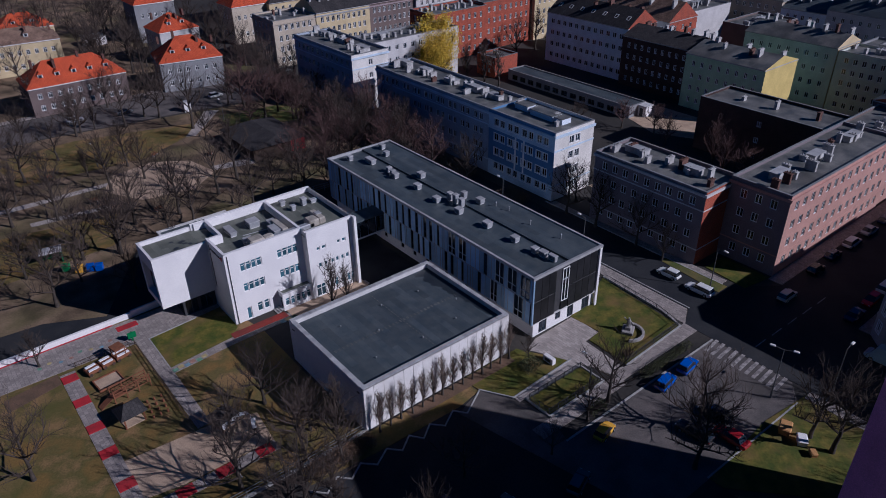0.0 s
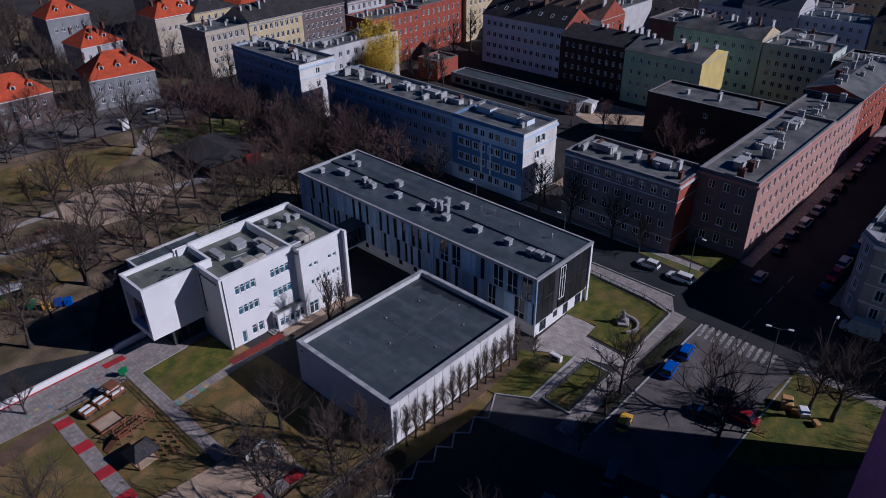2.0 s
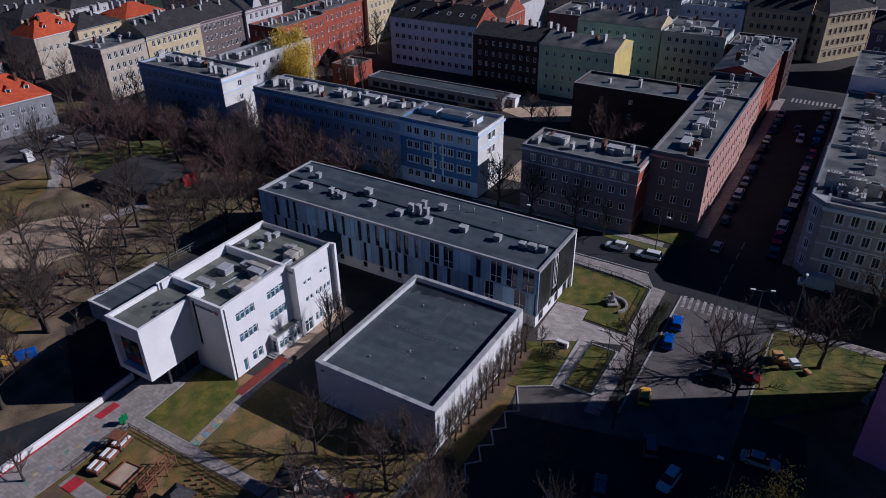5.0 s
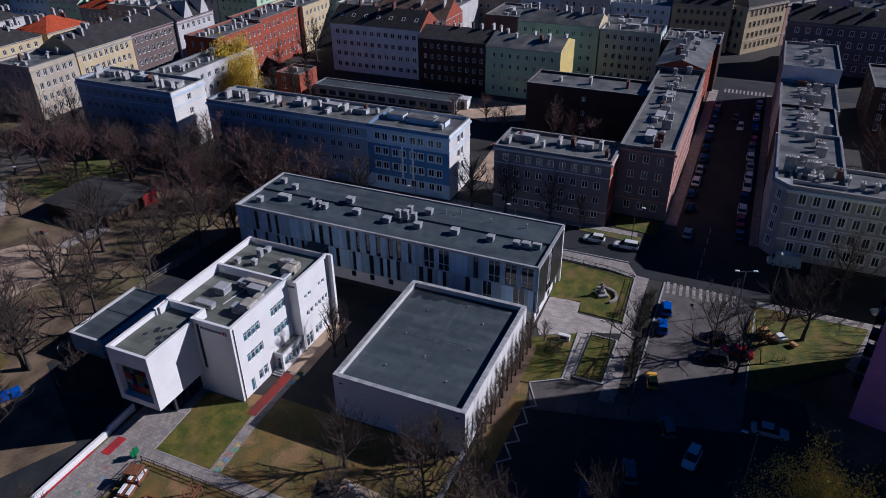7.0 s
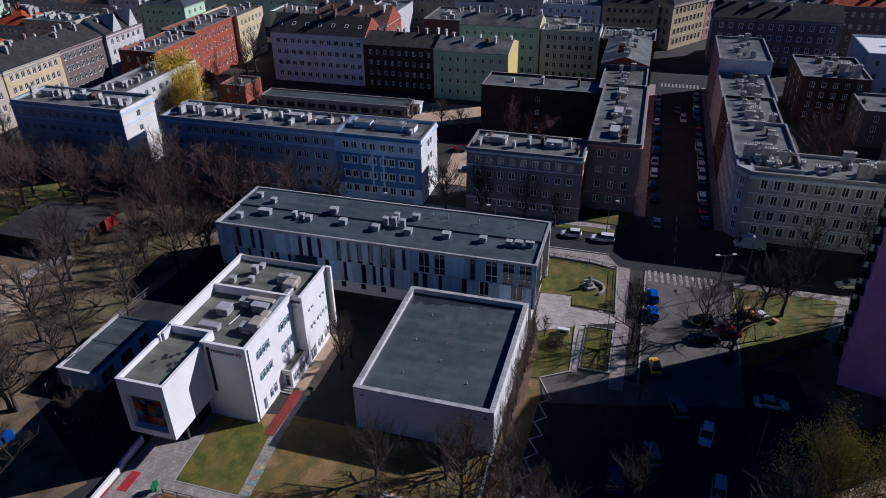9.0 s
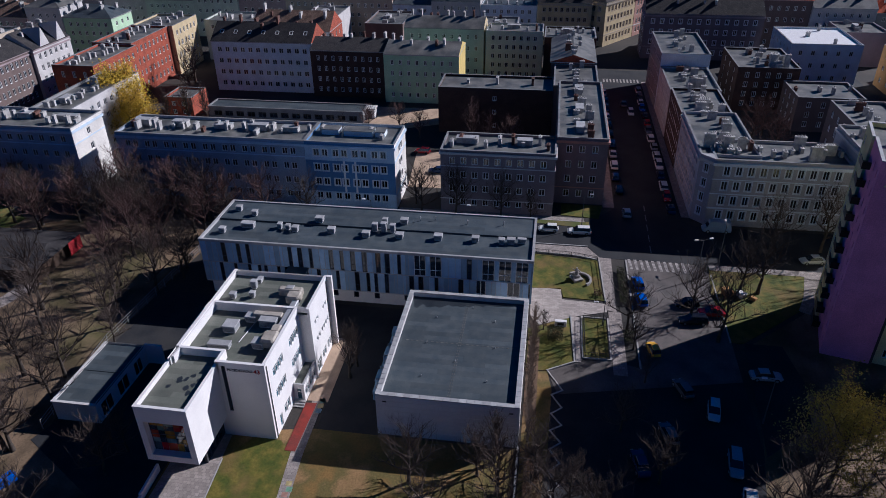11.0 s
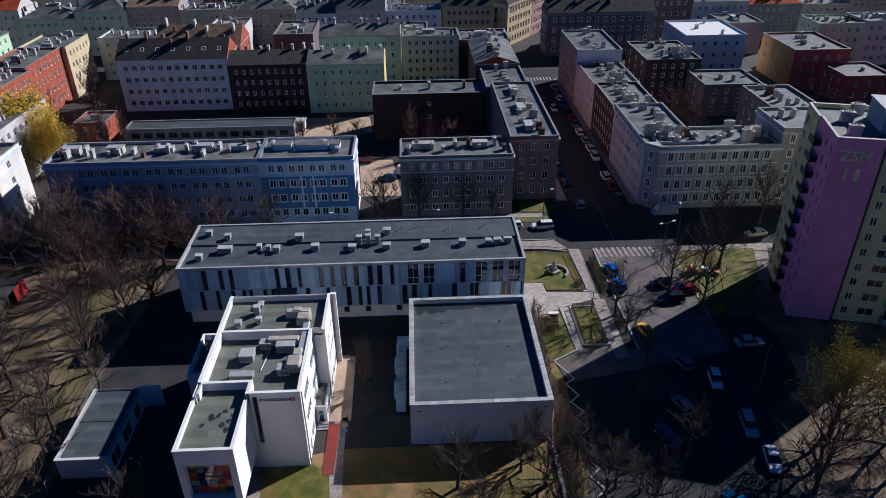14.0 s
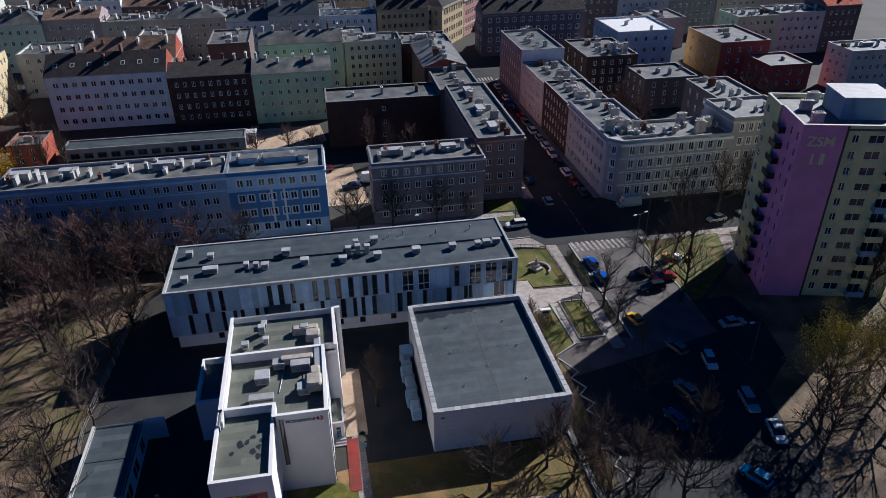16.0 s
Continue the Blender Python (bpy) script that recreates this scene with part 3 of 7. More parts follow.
slab("park_strip", [(79, 24), (79, 5.5), (69, 9.5), (57, 22.5), (57, 24.3), (70, 25)], 0.12, LAWN, "ochre grass strip between car park and tower", "verge")
slab("footpath", [(78.4, 8), (79, 5), (71, 8), (66, 10.5), (67, 12), (71, 10.2)], 0.15, PAVING, "pale concrete footpath", "footpath")
slab("footpath", [(79.3, 24), (79.3, -40), (77.6, -40), (77.6, 24)], 0.16, PAVING, "pale concrete footpath", "footpath")
slab("tower_yard", [(56, 22.3), (68, 9.4), (56, -40), (-20, -40), (-20, 27.5), (24, 26.6), (38, 24)], 0.055, LITTER, "bare soil and dead leaves under trees", "ground")
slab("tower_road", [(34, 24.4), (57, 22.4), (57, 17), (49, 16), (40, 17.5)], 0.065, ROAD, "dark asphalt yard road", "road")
slab("kindergarten_yard", [(-40, 55.3), (31, 55.3), (31, 81.3), (28, 97.5), (-40, 97.5)], 0.03, DRYGRASS, "ochre winter grass of the kindergarten yard", "lawn")
slab("yard_lawn", [(17.2, 90.4), (24.5, 91), (28.4, 88.6), (28.4, 84.9), (26.4, 82.9), (17.2, 82)], 0.07, LAWN, "green lawn in front of the kindergarten", "lawn")
slab("yard_path", [(16.8, 82), (26.6, 83), (50, 83.4), (50, 82), (26.6, 81.4), (16.8, 80.6)], 0.075, PAVING, "grey paved yard path", "path")
slab("yard_path", [(15.4, 91.2), (17.3, 90.6), (17.3, 68.6), (15.6, 68.6)], 0.08, PAVING, "grey paved yard path", "path")
slab("yard_paving", [(-40, 91.4), (17.2, 90.6), (24.4, 91.2), (28.5, 91.5), (28.5, 97.3), (-40, 96.4)], 0.085, PAVING, "grey paved kindergarten forecourt", "paving")
slab("red_path", [(26.8, 83.9), (35.5, 83.9), (35.6, 82.4), (26.8, 82.5)], 0.1, REDPATH, "faded red play surface strip", "path")
slab("gravel_strip", [(36, 83.9), (49.6, 84.2), (49.6, 81.2), (36, 81.0)], 0.09, SAND, "tan gravel strip along the kindergarten", "path")
slab("grey_court", [(31, 73.2), (58.9, 73.2), (58.9, 108.4), (49.5, 108), (49.5, 81.5), (31, 81)], 0.04, ASPHALT, "dark asphalt court between the buildings", "court")
slab("court_yard", [(26, 98.3), (58.8, 98.3), (58.8, 115.5), (44, 117.5), (41, 109), (28, 109), (18.5, 99)], 0.045, ASPHALT, "dark asphalt service yard", "yard")
slab("drive", [(-40, 98.2), (14, 98.4), (20.5, 98.4), (28, 115.5), (24, 117), (14.2, 100.3), (6, 104.5), (-40, 108)], 0.05, ASPHALT, "grey asphalt drive", "drive")
slab("sand_area", [(6.8, 69), (17, 68.2), (22.5, 66.5), (22, 61), (11, 61.2), (6.8, 62)], 0.06, SAND, "pale sand play area", "sand")
slab("red_path", [(-2, 86.6), (4.8, 88.2), (4.8, 90.6), (-2, 89.4)], 0.06, SOIL, "patch of worn brown soil", "path")
slab("play_path", rect(4.9, 62, 6.9, 90), 0.07, PAVING, "narrow grey play path", "path")
slab("play_path", rect(6.9, 59.2, 22, 60.9), 0.07, PAVING, "narrow grey play path", "path")
for k, (x, y) in enumerate([(5.9, 88.6), (5.9, 82.8), (5.9, 76.9), (5.9, 71.6), (6.0, 65.4), (10.8, 60.1), (15.4, 60.1), (20.4, 60.1)]):
    tagged(part("play_mat", Geo().cbox(x - 1.0, y - 0.85, -0.1, x + 1.0, y + 0.85, 0.11, 0.03), REDPLAY), "red rubber play mat on the yard path", "play mat", "play mats")
tagged(part("play_mat", Geo().cbox(14.2, 95.0, -0.1, 17.2, 96.3, 0.12, 0.03), REDPLAY), "red rubber mat on the forecourt", "play mat", "play mats")
PLAYPAINT = [mat("play_paint_" + k, c, tuple(v * 0.6 for v in c), scale=1.5, fine=6) for k, c in (("green", (0.2, 0.36, 0.24)), ("yellow", (0.48, 0.4, 0.18)), ("blue", (0.22, 0.33, 0.4)), ("coral", (0.42, 0.24, 0.18)))]
for k in range(6):
    tagged(part("painted_square", Geo().box(-0.36, -0.36, 0.0, 0.36, 0.36, 0.012), PLAYPAINT[k % 4], m=pose(17.6 + 0.85 * k, 81.15 + 0.02 * k + 0.3 * (k % 2), 0.076, 0, 0, 5)), "worn painted game square on the yard path", "painted square", "ground games", "structure")
for k in range(3):
    tagged(part("painted_square", Geo().box(-0.4, -0.4, 0.0, 0.4, 0.4, 0.012), PLAYPAINT[(k * 3 + 2) % 4], m=pose(34.2 + 1.0 * k, 81.75, 0.078, 0, 0, 12 * k)), "worn painted game square by the red strip", "painted square", "ground games", "structure")
for k in range(9):
    tagged(part("painted_disc", Geo().tube((0, 0, 0), (0, 0, 0.012), 0.3, 0.3, 12), PLAYPAINT[k % 4], m=pose(3.2 + 1.35 * k, 93.4 + 0.45 * math.sin(k * 1.9), 0.086)), "worn painted game disc on the forecourt", "painted disc", "ground games", "structure")
slab("dirt_yard", [(104.9, 74.6), (125, 77), (125, 85), (104.9, 83.4)], 0.05, SAND, "pale trampled yard between the flats", "yard")
slab("dirt_yard", [(139, 93), (144, 82.5), (156, 84), (156, 103), (143, 104)], 0.05, SAND, "pale sunlit yard behind the flats", "yard")
slab("far_street", rect(92, 205.6, 300, 200.6), 0.04, ROAD, "dark asphalt street", "road")
zig = [(46.8, 51.6), (42.8, 49.4), (41.7, 50.9), (39.3, 49.5), (38.0, 50.9), (36.0, 49.5), (34.9, 51.0), (32.9, 49.6), (31.6, 51.0), (29.4, 49.7), (28, 51.1), (26, 49.8), (24.8, 51.1), (22.8, 49.8), (21.5, 51.2)]
edging("kerb", zig, KERB, "pale zigzag kerb of the car park", 0.18)
edging("kerb", [(46.8, 51.6), (49.2, 47.7), (60.5, 48.2)], KERB, "pale kerb of the lawn", 0.2, z1=0.2)
edging("kerb", [(79.2, 38.3), (49, 38.3)], KERB, "pale kerb of the car park", 0.25)
edging("kerb", [(65.5, 42.5), (78.5, 43.1), (79.6, 47), (80.2, 58.8)], KERB, "pale kerb of the statue lawn", 0.22, z1=0.25)
edging("kerb", [(83.4, 45), (83.4, 84)], KERB, "street kerb", 0.2)
edging("kerb", [(93, 45.4), (93, 84)], KERB, "street kerb", 0.2)
edging("kerb", [(50.3, 42.4), (60.5, 42.4), (60.5, 46.5), (50.3, 46.5)], KERB, "pale kerb of the fenced lawn", 0.25, z1=0.22, closed=True)
edging("kerb", [(76, 24.1), (57, 24.4)], KERB, "car park kerb", 0.22)
edging("low_wall", [(-30, 96.95), (17, 97.7)], WHITE, "low white yard wall", 0.35, z1=0.9)
edging("low_wall", [(-30, 96.6), (14, 97.3)], REDPLAY, "red painted strip along the yard wall", 0.2, z1=0.12)
edging("low_wall", [(17.2, 97.8), (21.5, 98.0)], WHITE, "low white yard wall", 0.3, z1=1.1)
edging("kerb", [(17.2, 82), (17.2, 90.5), (24.4, 91.1)], KERB, "pale lawn kerb", 0.12, z1=0.12)
edging("kerb", [(16.5, 58), (16.5, 60)], KERB, "pale kerb", 0.12)
# crossing stripes
cross = thing("zebra_crossing", "worn white zebra crossing on the asphalt", "crossing", kind="structure")
stripe = Geo().box(-1.7, -0.25, 0, 1.7, 0.25, 0.012).mesh("stripe", MARK)
for i in range(11):
    part("stripe", stripe, None, cross, m=pose(78.0 - 0.02 * i, 37.6 - 1.03 * i, 0.05, 0, 0, 4))
cross = thing("zebra_crossing", "white zebra crossing at the far junction", "crossing", kind="structure")
for i in range(11):
    part("stripe", stripe, None, cross, m=pose(188.6, 37.4 - 1.03 * i, 0.05))
line = thing("lane_marking", "worn white lane line", "marking", kind="structure")
for i in range(5):
    part("stripe", Geo().box(0, -0.08, 0, 2.6, 0.08, 0.012), MARK, line, m=pose(82.5 + 4.2 * i, 33.5 - 0.1 * i, 0.045, 0, 0, 0))


# ---- school wing: long block with panel facade ----
def school_wing():
    x0, x1, y0, y1, h = 59.14, 73.28, 54.62, 108.62, 10.73
    b = thing("school_wing", "long flat-roofed school block clad in blue-grey panels", "building", pose(x0, y0, 0))
    sx, sy = x1 - x0, y1 - y0
    rnd = random.Random(5)
    # plinth storey, set back
    holes = [(u, 0.9, 0.9, 1.4, "single") for u in (6, 11, 16, 21, 24.5, 28, 33, 38, 43)]
    facade(b, "s", sx - 1.2, sy - 1.0, 0, 2.8, holes, WHITE, False, GREYFRAME, GLASS, "single", off=(0.9, 0.5), label="white rendered plinth storey")
    facade(b, "e", sx - 1.2, sy - 1.0, 0, 2.8, [(1.2, 0.15, 1.6, 2.3, "pair"), (4.6, 0.9, 1.1, 1.4, "single"), (7.2, 0.1, 1.3, 2.4, "pair"), (10.4, 0.1, 1.6, 2.4, "pair")], WHITE, False, GREYFRAME, GLASS, "pair", off=(0.9, 0.5))
    for s in "nw":
        facade(b, s, sx - 1.2, sy - 1.0, 0, 2.8, [], WHITE, False, off=(0.9, 0.5))
    part("floor_slab", Geo().box(0.05, 0.05, 2.62, sx - 0.05, sy - 0.05, 2.8), PALE, b)
    part("core", Geo().box(0.25, 0.25, 2.8, sx - 0.25, sy - 0.3, 10.2), GREYFRAME, b, "dark wall behind the panels")
    # panels and slot windows, two bands on the long sides
    cache = {}

    def strip(w, hgt, kind):
        k = (round(w, 2), hgt, kind)
        if k not in cache:
            if kind == "panel":
                cache[k] = Geo().cbox(0.05, 0, 0.03, w - 0.012, 0.16, hgt - 0.03, 0.02).box(0.0, -0.05, 0.03, 0.05, 0.1, hgt - 0.03, 1).mesh("panel", [PANEL, COPING])
            else:
                g = Geo().box(0.0, 0.06, 0.0, 0.06, 0.14, hgt).box(w - 0.06, 0.06, 0, w, 0.14, hgt).box(0.06, 0.06, 0, w - 0.06, 0.14, 0.06).box(0.06, 0.06, hgt - 0.06, w - 0.06, 0.14, hgt).box(0.06, 0.07, hgt * 0.3, w - 0.06, 0.13, hgt * 0.3 + 0.06)
                if w > 1.4:
                    g.box(w / 2 - 0.04, 0.07, 0.06, w / 2 + 0.04, 0.13, hgt - 0.06)
                cache[k] = (g.mesh("window", GREYFRAME if kind == "dark" else FRAME), Geo().box(0.06, 0.15, 0.06, w - 0.06, 0.17, hgt - 0.06).mesh("pane", GLASS))
        return cache[k]

    facade(b, "n", sx, sy, 2.8, 10.3, [], PANEL, False)
    for side in "s":
        for z, hgt in ((2.8, 3.7), (6.55, 3.75)):
            u = 0.0
            last = "panel"
            while u < sy - 0.05:
                far_end = u > sy - 9 and side == "s"
                if last == "panel" and rnd.random() < (0.62 if far_end else 0.4):
                    kind, w = "window", rnd.choice((0.6, 0.7, 0.8) if not far_end else (1.5, 1.9))
                    if rnd.random() < 0.1:
                        w = 1.8
                else:
                    kind, w = "panel", rnd.choice((0.5, 0.7, 0.9, 1.1))
                w = round(min(w, sy - u), 2)
                if w < 0.5:
                    kind = "panel"
                (cx, cy), _, rz = SIDES[side]
                m = pose(cx * sx, cy * sy, z, 0, 0, rz) @ pose(u, 0, 0)
                if kind == "panel":
                    part("panel", strip(w, hgt, "panel"), None, b, m=m)
                else:
                    f, p = strip(w, hgt, "dark" if w < 1.4 else "white")
                    win = part("window", f, None, b, m=m)
                    part("pane", p, None, win)
                u += w
                last = kind
    part("string_course", Geo().box(-0.06, 0.3, 6.46, 0.02, sy - 0.1, 6.56), COPING, b, "light metal band between the storeys")
    # dark clad end with a tall light slot
    for i in range(9):
        a = 0.3 + i * 1.43
        if a < 6.0 < a + 1.43 or a < 6.9 < a + 1.43:
            continue
        for z, hgt in ((2.8, 3.7), (6.55, 3.75)):
            part("panel", Geo().cbox(a + 0.015, 0.0, z + 0.02, a + 1.415, 0.2, z + hgt - 0.02, 0.02), DARKSHEET, b, "near-black glossy cladding panel")
    part("panel", Geo().box(6.02, 0.1, 2.82, 7.42, 0.2, 4.1), DARKSHEET, b)
    put_window(b, pose(6.05, 0.0, 4.2), 1.35, 5.6, "cross", FRAME, GLASS, False)
    part("corner_fin", Geo().box(sx - 0.45, -0.05, 0, sx, 0.25, h - 0.05), WHITE, b, "white corner fin")
    part("corner_fin", Geo().box(0, -0.03, 2.8, 0.28, 0.25, h - 0.3), PANEL, b)
    facade(b, "w", sx, sy, 2.8, 10.3, [], PANEL, False)
    # roof in two levels with a step along the middle
    part("roof", Geo().box(0.3, 0.3, 9.9, sx * 0.53, sy - 0.3, 10.3), FELT, b)
    part("roof", Geo().box(sx * 0.53, 0.3, 9.9, sx - 0.3, sy - 0.3, 10.55), FELT, b)
    for q in ((-0.08, -0.08, sx + 0.08, 0.32), (-0.08, sy - 0.32, sx + 0.08, sy + 0.08)):
        part("parapet", Geo().box(q[0], q[1], 10.28, q[2], q[3], h), COPING, b, "light metal-capped parapet")
    n = 18
    cap = Geo().cbox(-0.19, 0.012, 0, 0.19, (sy - 0.64) / n - 0.012, h - 10.28, 0.015).mesh("coping_piece", COPING)
    for i in range(n):
        for x in (0.11, sx - 0.11):
            part("coping_piece", cap, None, b, m=pose(x, 0.32 + i * (sy - 0.64) / n, 10.28))
    return b


school_wing()


def sports_hall():
    x0, x1, y0, y1, h = 31.36, 54.92, 54.96, 72.9, 6.71
    b = thing("sports_hall", "windowless pale sports hall with a flat dark roof", "building", pose(x0, y0, 0))
    sx, sy = x1 - x0, y1 - y0
    for s in "snew":
        L = sx if s in "ew" else sy
        facade(b, s, sx, sy, 0, h - 0.1, [], HALL if s == "e" else WHITE, False)
    # upright wall bays on the sunny side, stone courses on the front
    for i in range(16):
        a = sx * i / 16
        part("wall_panel", Geo().cbox(a + 0.02, -0.07, 0.25, a + sx / 16 - 0.02, 0.0, h - 0.25, 0.015), HALL, b)
    for j in range(8):
        part("wall_course", Geo().box(-0.05, 0.05, 0.3 + j * 0.78, 0.0, sy - 0.05, 0.3 + j * 0.78 + 0.755), WHITE, b)
    part("roof", Geo().box(0.5, 0.5, 5.5, sx - 0.5, sy - 0.5, 5.95), FELT, b)
    g = Geo().box(0.0, 0.0, 5.9, sx, 0.58, h - 0.1).box(0, sy - 0.58, 5.9, sx, sy, h - 0.1).box(0, 0.58, 5.9, 0.58, sy - 0.58, h - 0.1).box(sx - 0.58, 0.58, 5.9, sx, sy - 0.58, h - 0.1)
    part("parapet", g, PALE, b)
    # coping slabs, one by one
    nx, ny = 24, 17
    ca, cb = Geo().cbox(0.01, -0.06, 0, sx / nx - 0.01, 0.62, 0.1, 0.02).mesh("coping_slab", COPING), Geo().cbox(-0.06, 0.01, 0, 0.62, (sy - 1.24) / ny - 0.01, 0.1, 0.02).mesh("coping_slab", COPING)
    for i in range(nx):
        part("coping_slab", ca, None, b, m=pose(i * sx / nx, 0, h - 0.1))
        part("coping_slab", ca, None, b, m=pose((i + 1) * sx / nx, sy, h - 0.1, 0, 0, 180))
    for j in range(ny):
        part("coping_slab", cb, None, b, m=pose(0, 0.62 + j * (sy - 1.24) / ny, h - 0.1))
        part("coping_slab", cb, None, b, m=pose(sx, 0.62 + (j + 1) * (sy - 1.24) / ny, h - 0.1, 0, 0, 180))
    g = Geo()
    for i in range(34):
        g.box(1.6 + i * 0.6, 8.72, 5.95, 1.85 + i * 0.6, 8.84, 5.985)
        g.box(1.6 + i * 0.6, 8.98, 5.95, 1.85 + i * 0.6, 9.1, 5.985)
    for j in range(22):
        g.box(12.2, 1.4 + j * 0.7, 5.95, 12.3, 1.7 + j * 0.7, 5.98)
    part("roof_seam", g, FELTL, b, "row of pale fixing plates along the seams")
    jr = random.Random(3)
    edge = [(22.9, 17.2), (22.9, 1.6)]
    for j in range(24):
        y = 1.6 + 15.3 * (j + 1) / 24
        edge.append((22.4 - (0.5 + 2.3 * (j / 24) ** 1.4) * jr.uniform(0.45, 1.1), y))
    part("damp_patch", Geo().prism(edge[1:] + edge[:1], 5.93, 5.957), WETFELT, b, "damp glossy patch on the felt")
    vent = Geo().tube((0, 0, 0), (0, 0, 0.2), 0.07, 0.07, 8).tube((0, 0, 0.2), (0, 0, 0.28), 0.11, 0.04, 8).mesh("roof_vent", STEEL)
    for x, y in ((5, 4.5), (12, 4), (18, 4.5), (5, 13), (12, 13.5), (18, 13), (8.5, 9), (21, 8)):
        part("roof_vent", vent, None, b, m=pose(x, y, 5.95))
    for y in (0.7, sy - 1.4):
        part("spout", Geo().box(-0.12, y, 5.6, 0.0, y + 0.5, 5.75), GREYFRAME, b)
    part("vent_box", Geo().cbox(-0.7, 2.5, 0, -0.05, 3.7, 1.1, 0.04), ZINC, b, "pale grey ventilation box at the wall")
    return b


sports_hall()


def kindergarten():
    b = thing("kindergarten", "white three-storey kindergarten with a jutting front room", "building", pose(28.5, 83.9, 0))
    # local: x into depth, y to the left; sunny front part starts at y 1.6
    W, H = WHITE, 12.0
    sx, sy = 20.5, 13.9

    def wall(side, ax, ay, bx, by, z0, z1, holes=(), glass=GLASSB, fr=FRAME, m=W):
        facade(b, side, bx - ax, by - ay, z0, z1, list(holes), m, False, fr, glass, "single", off=(ax, ay))

    def row(x, n, z, w, h, step, style="small"):
        return [(x + i * step, z, w, h, style) for i in range(n)]

    # front part x 0..12.3, y 1.6..13.9
    holes = row(2.1, 4, 8.4, 0.84, 1.45, 0.86) + row(2.1, 4, 4.95, 0.84, 1.45, 0.86) + row(8.0, 4, 8.4, 0.84, 1.45, 0.86) + row(8.0, 4, 4.95, 0.84, 1.45, 0.86) + [(2.0, 0.1, 0.75, 2.1, "single"), (3.7, 0.75, 0.9, 1.6, "small"), (4.8, 0.75, 0.9, 1.6, "small")]
    wall("e", 0, 1.6, 12.3, 13.9, 0, H, holes)
    wall("s", 0, 1.6, 12.3, 7.7, 0, H, [(0.5, 4.2, 0.55, 7.3, "single")], GLASS, GREYFRAME)
    wall("s", 0, 7.7, 12.3, 13.9, 0, 3.3, [(0.6, 0.1, 2.4, 2.6, "pair"), (3.2, 0.1, 2.2, 2.6, "pair")], GLASS, GREYFRAME)
    wall("w", 0, 1.6, sx, 13.9, 0, H, row(2.5, 5, 8.4, 1.2, 1.4, 3.4, "pair") + row(2.5, 5, 5.0, 1.2, 1.4, 3.4, "pair"), GLASS)
    # rear part x 12.3..20.5, y 0..13.9
    holes = [(13.7 - 12.3, 8.25, 0.6, 0.65), (14.6 - 12.3, 8.25, 0.75, 0.65), (17.3 - 12.3, 8.25, 0.6, 0.65), (18.2 - 12.3, 8.25, 0.7, 0.65)]
    holes = [(*q, "single") for q in holes] + row(1.5, 2, 5.2, 0.65, 0.85, 0.95, "single") + row(3.7, 2, 5.2, 0.6, 0.85, 0.85, "single") + row(5.5, 2, 5.2, 0.6, 0.85, 0.85, "single")
    holes += [(0.7, 0.1, 1.7, 2.2, "cross"), (3.1, 0.8, 0.75, 1.5, "small"), (4.0, 0.8, 0.75, 1.5, "small"), (5.4, 0.8, 0.7, 1.5, "small"), (6.3, 0.8, 0.7, 1.5, "small"), (7.1, 0.8, 0.6, 1.5, "small")]
    wall("e", 12.3, 0, sx, 13.9, 0, H, holes)
    wall("s", 12.3, 0, sx, 1.6, 0, H)
    wall("n", 12.3, 0, sx, 13.9, 0, H, row(2, 4, 8.3, 1.1, 1.3, 2.8, "pair"), GLASS)
    part("end_fin", Geo().box(20.2, -0.75, 0, 20.65, 0.0, H + 0.1), W, b, "white end fin")
    # ground-floor bay with a small terrace
    wall("e", 7.2, 0.1, 12.3, 1.6, 0, 3.0, row(0.35, 5, 0.75, 0.8, 1.4, 0.92, "small"))
    wall("s", 7.2, 0.1, 12.3, 1.6, 0, 3.0, [(0.35, 0.3, 0.8, 2.0, "small")])
    part("bay_roof", Geo().box(7.3, 0.2, 2.6, 12.3, 1.6, 2.72), FELTG, b)
    part("bay_parapet", Geo().box(7.15, 0.05, 3.0, 12.3, 0.3, 3.08).box(7.15, 0.3, 3.0, 7.4, 1.6, 3.08), COPING, b)
    # roofs
    part("roof", Geo().box(0.35, 1.95, 10.4, 12.2, 13.55, 10.7), FELTG, b)
    part("roof", Geo().box(12.3, 0.35, 10.9, sx - 0.3, 13.55, 11.2), FELTG, b)
    part("parapet", Geo().box(0, 1.6, H, 0.4, 7.9, H + 0.09).box(0.0, 1.6, H + 0.004, 12.3, 2.0, H + 0.094).box(12.0, 0, H + 0.002, sx, 0.4, H + 0.096).box(2.3, 13.5, H, sx, 13.94, H + 0.09), W, b)
    part("cross_wall", Geo().box(12.1, 2.0, 10.7, 12.5, 13.5, H + 0.02), W, b)
    part("cross_wall", Geo().box(2.1, 7.7, 10.4, 2.5, 13.5, H + 0.02).box(0.0, 7.5, 10.4, 2.5, 7.9, H + 0.03), W, b)
    part("inner_parapet", Geo().box(0.3, 2.0, 10.6, 12.0, 2.02, H).box(0.4, 13.3, 10.6, 12.1, 13.5, H).box(0.38, 2.0, 10.6, 0.42, 7.5, H), W, b)
    # jutting front room x -8.1..2.3, y 7.7..14.1
    ax, bx, ay, by, z0, z1 = -8.1, 2.3, 7.7, 14.1, 3.2, 11.5
    wall("e", ax, ay, bx, by, z0, z1)
    wall("w", ax, ay, bx, by, z0, z1)
    wall("s", ax, ay, bx, by, z0, z1, [(0.75, 4.1, 4.9, 5.2, "none")], None)
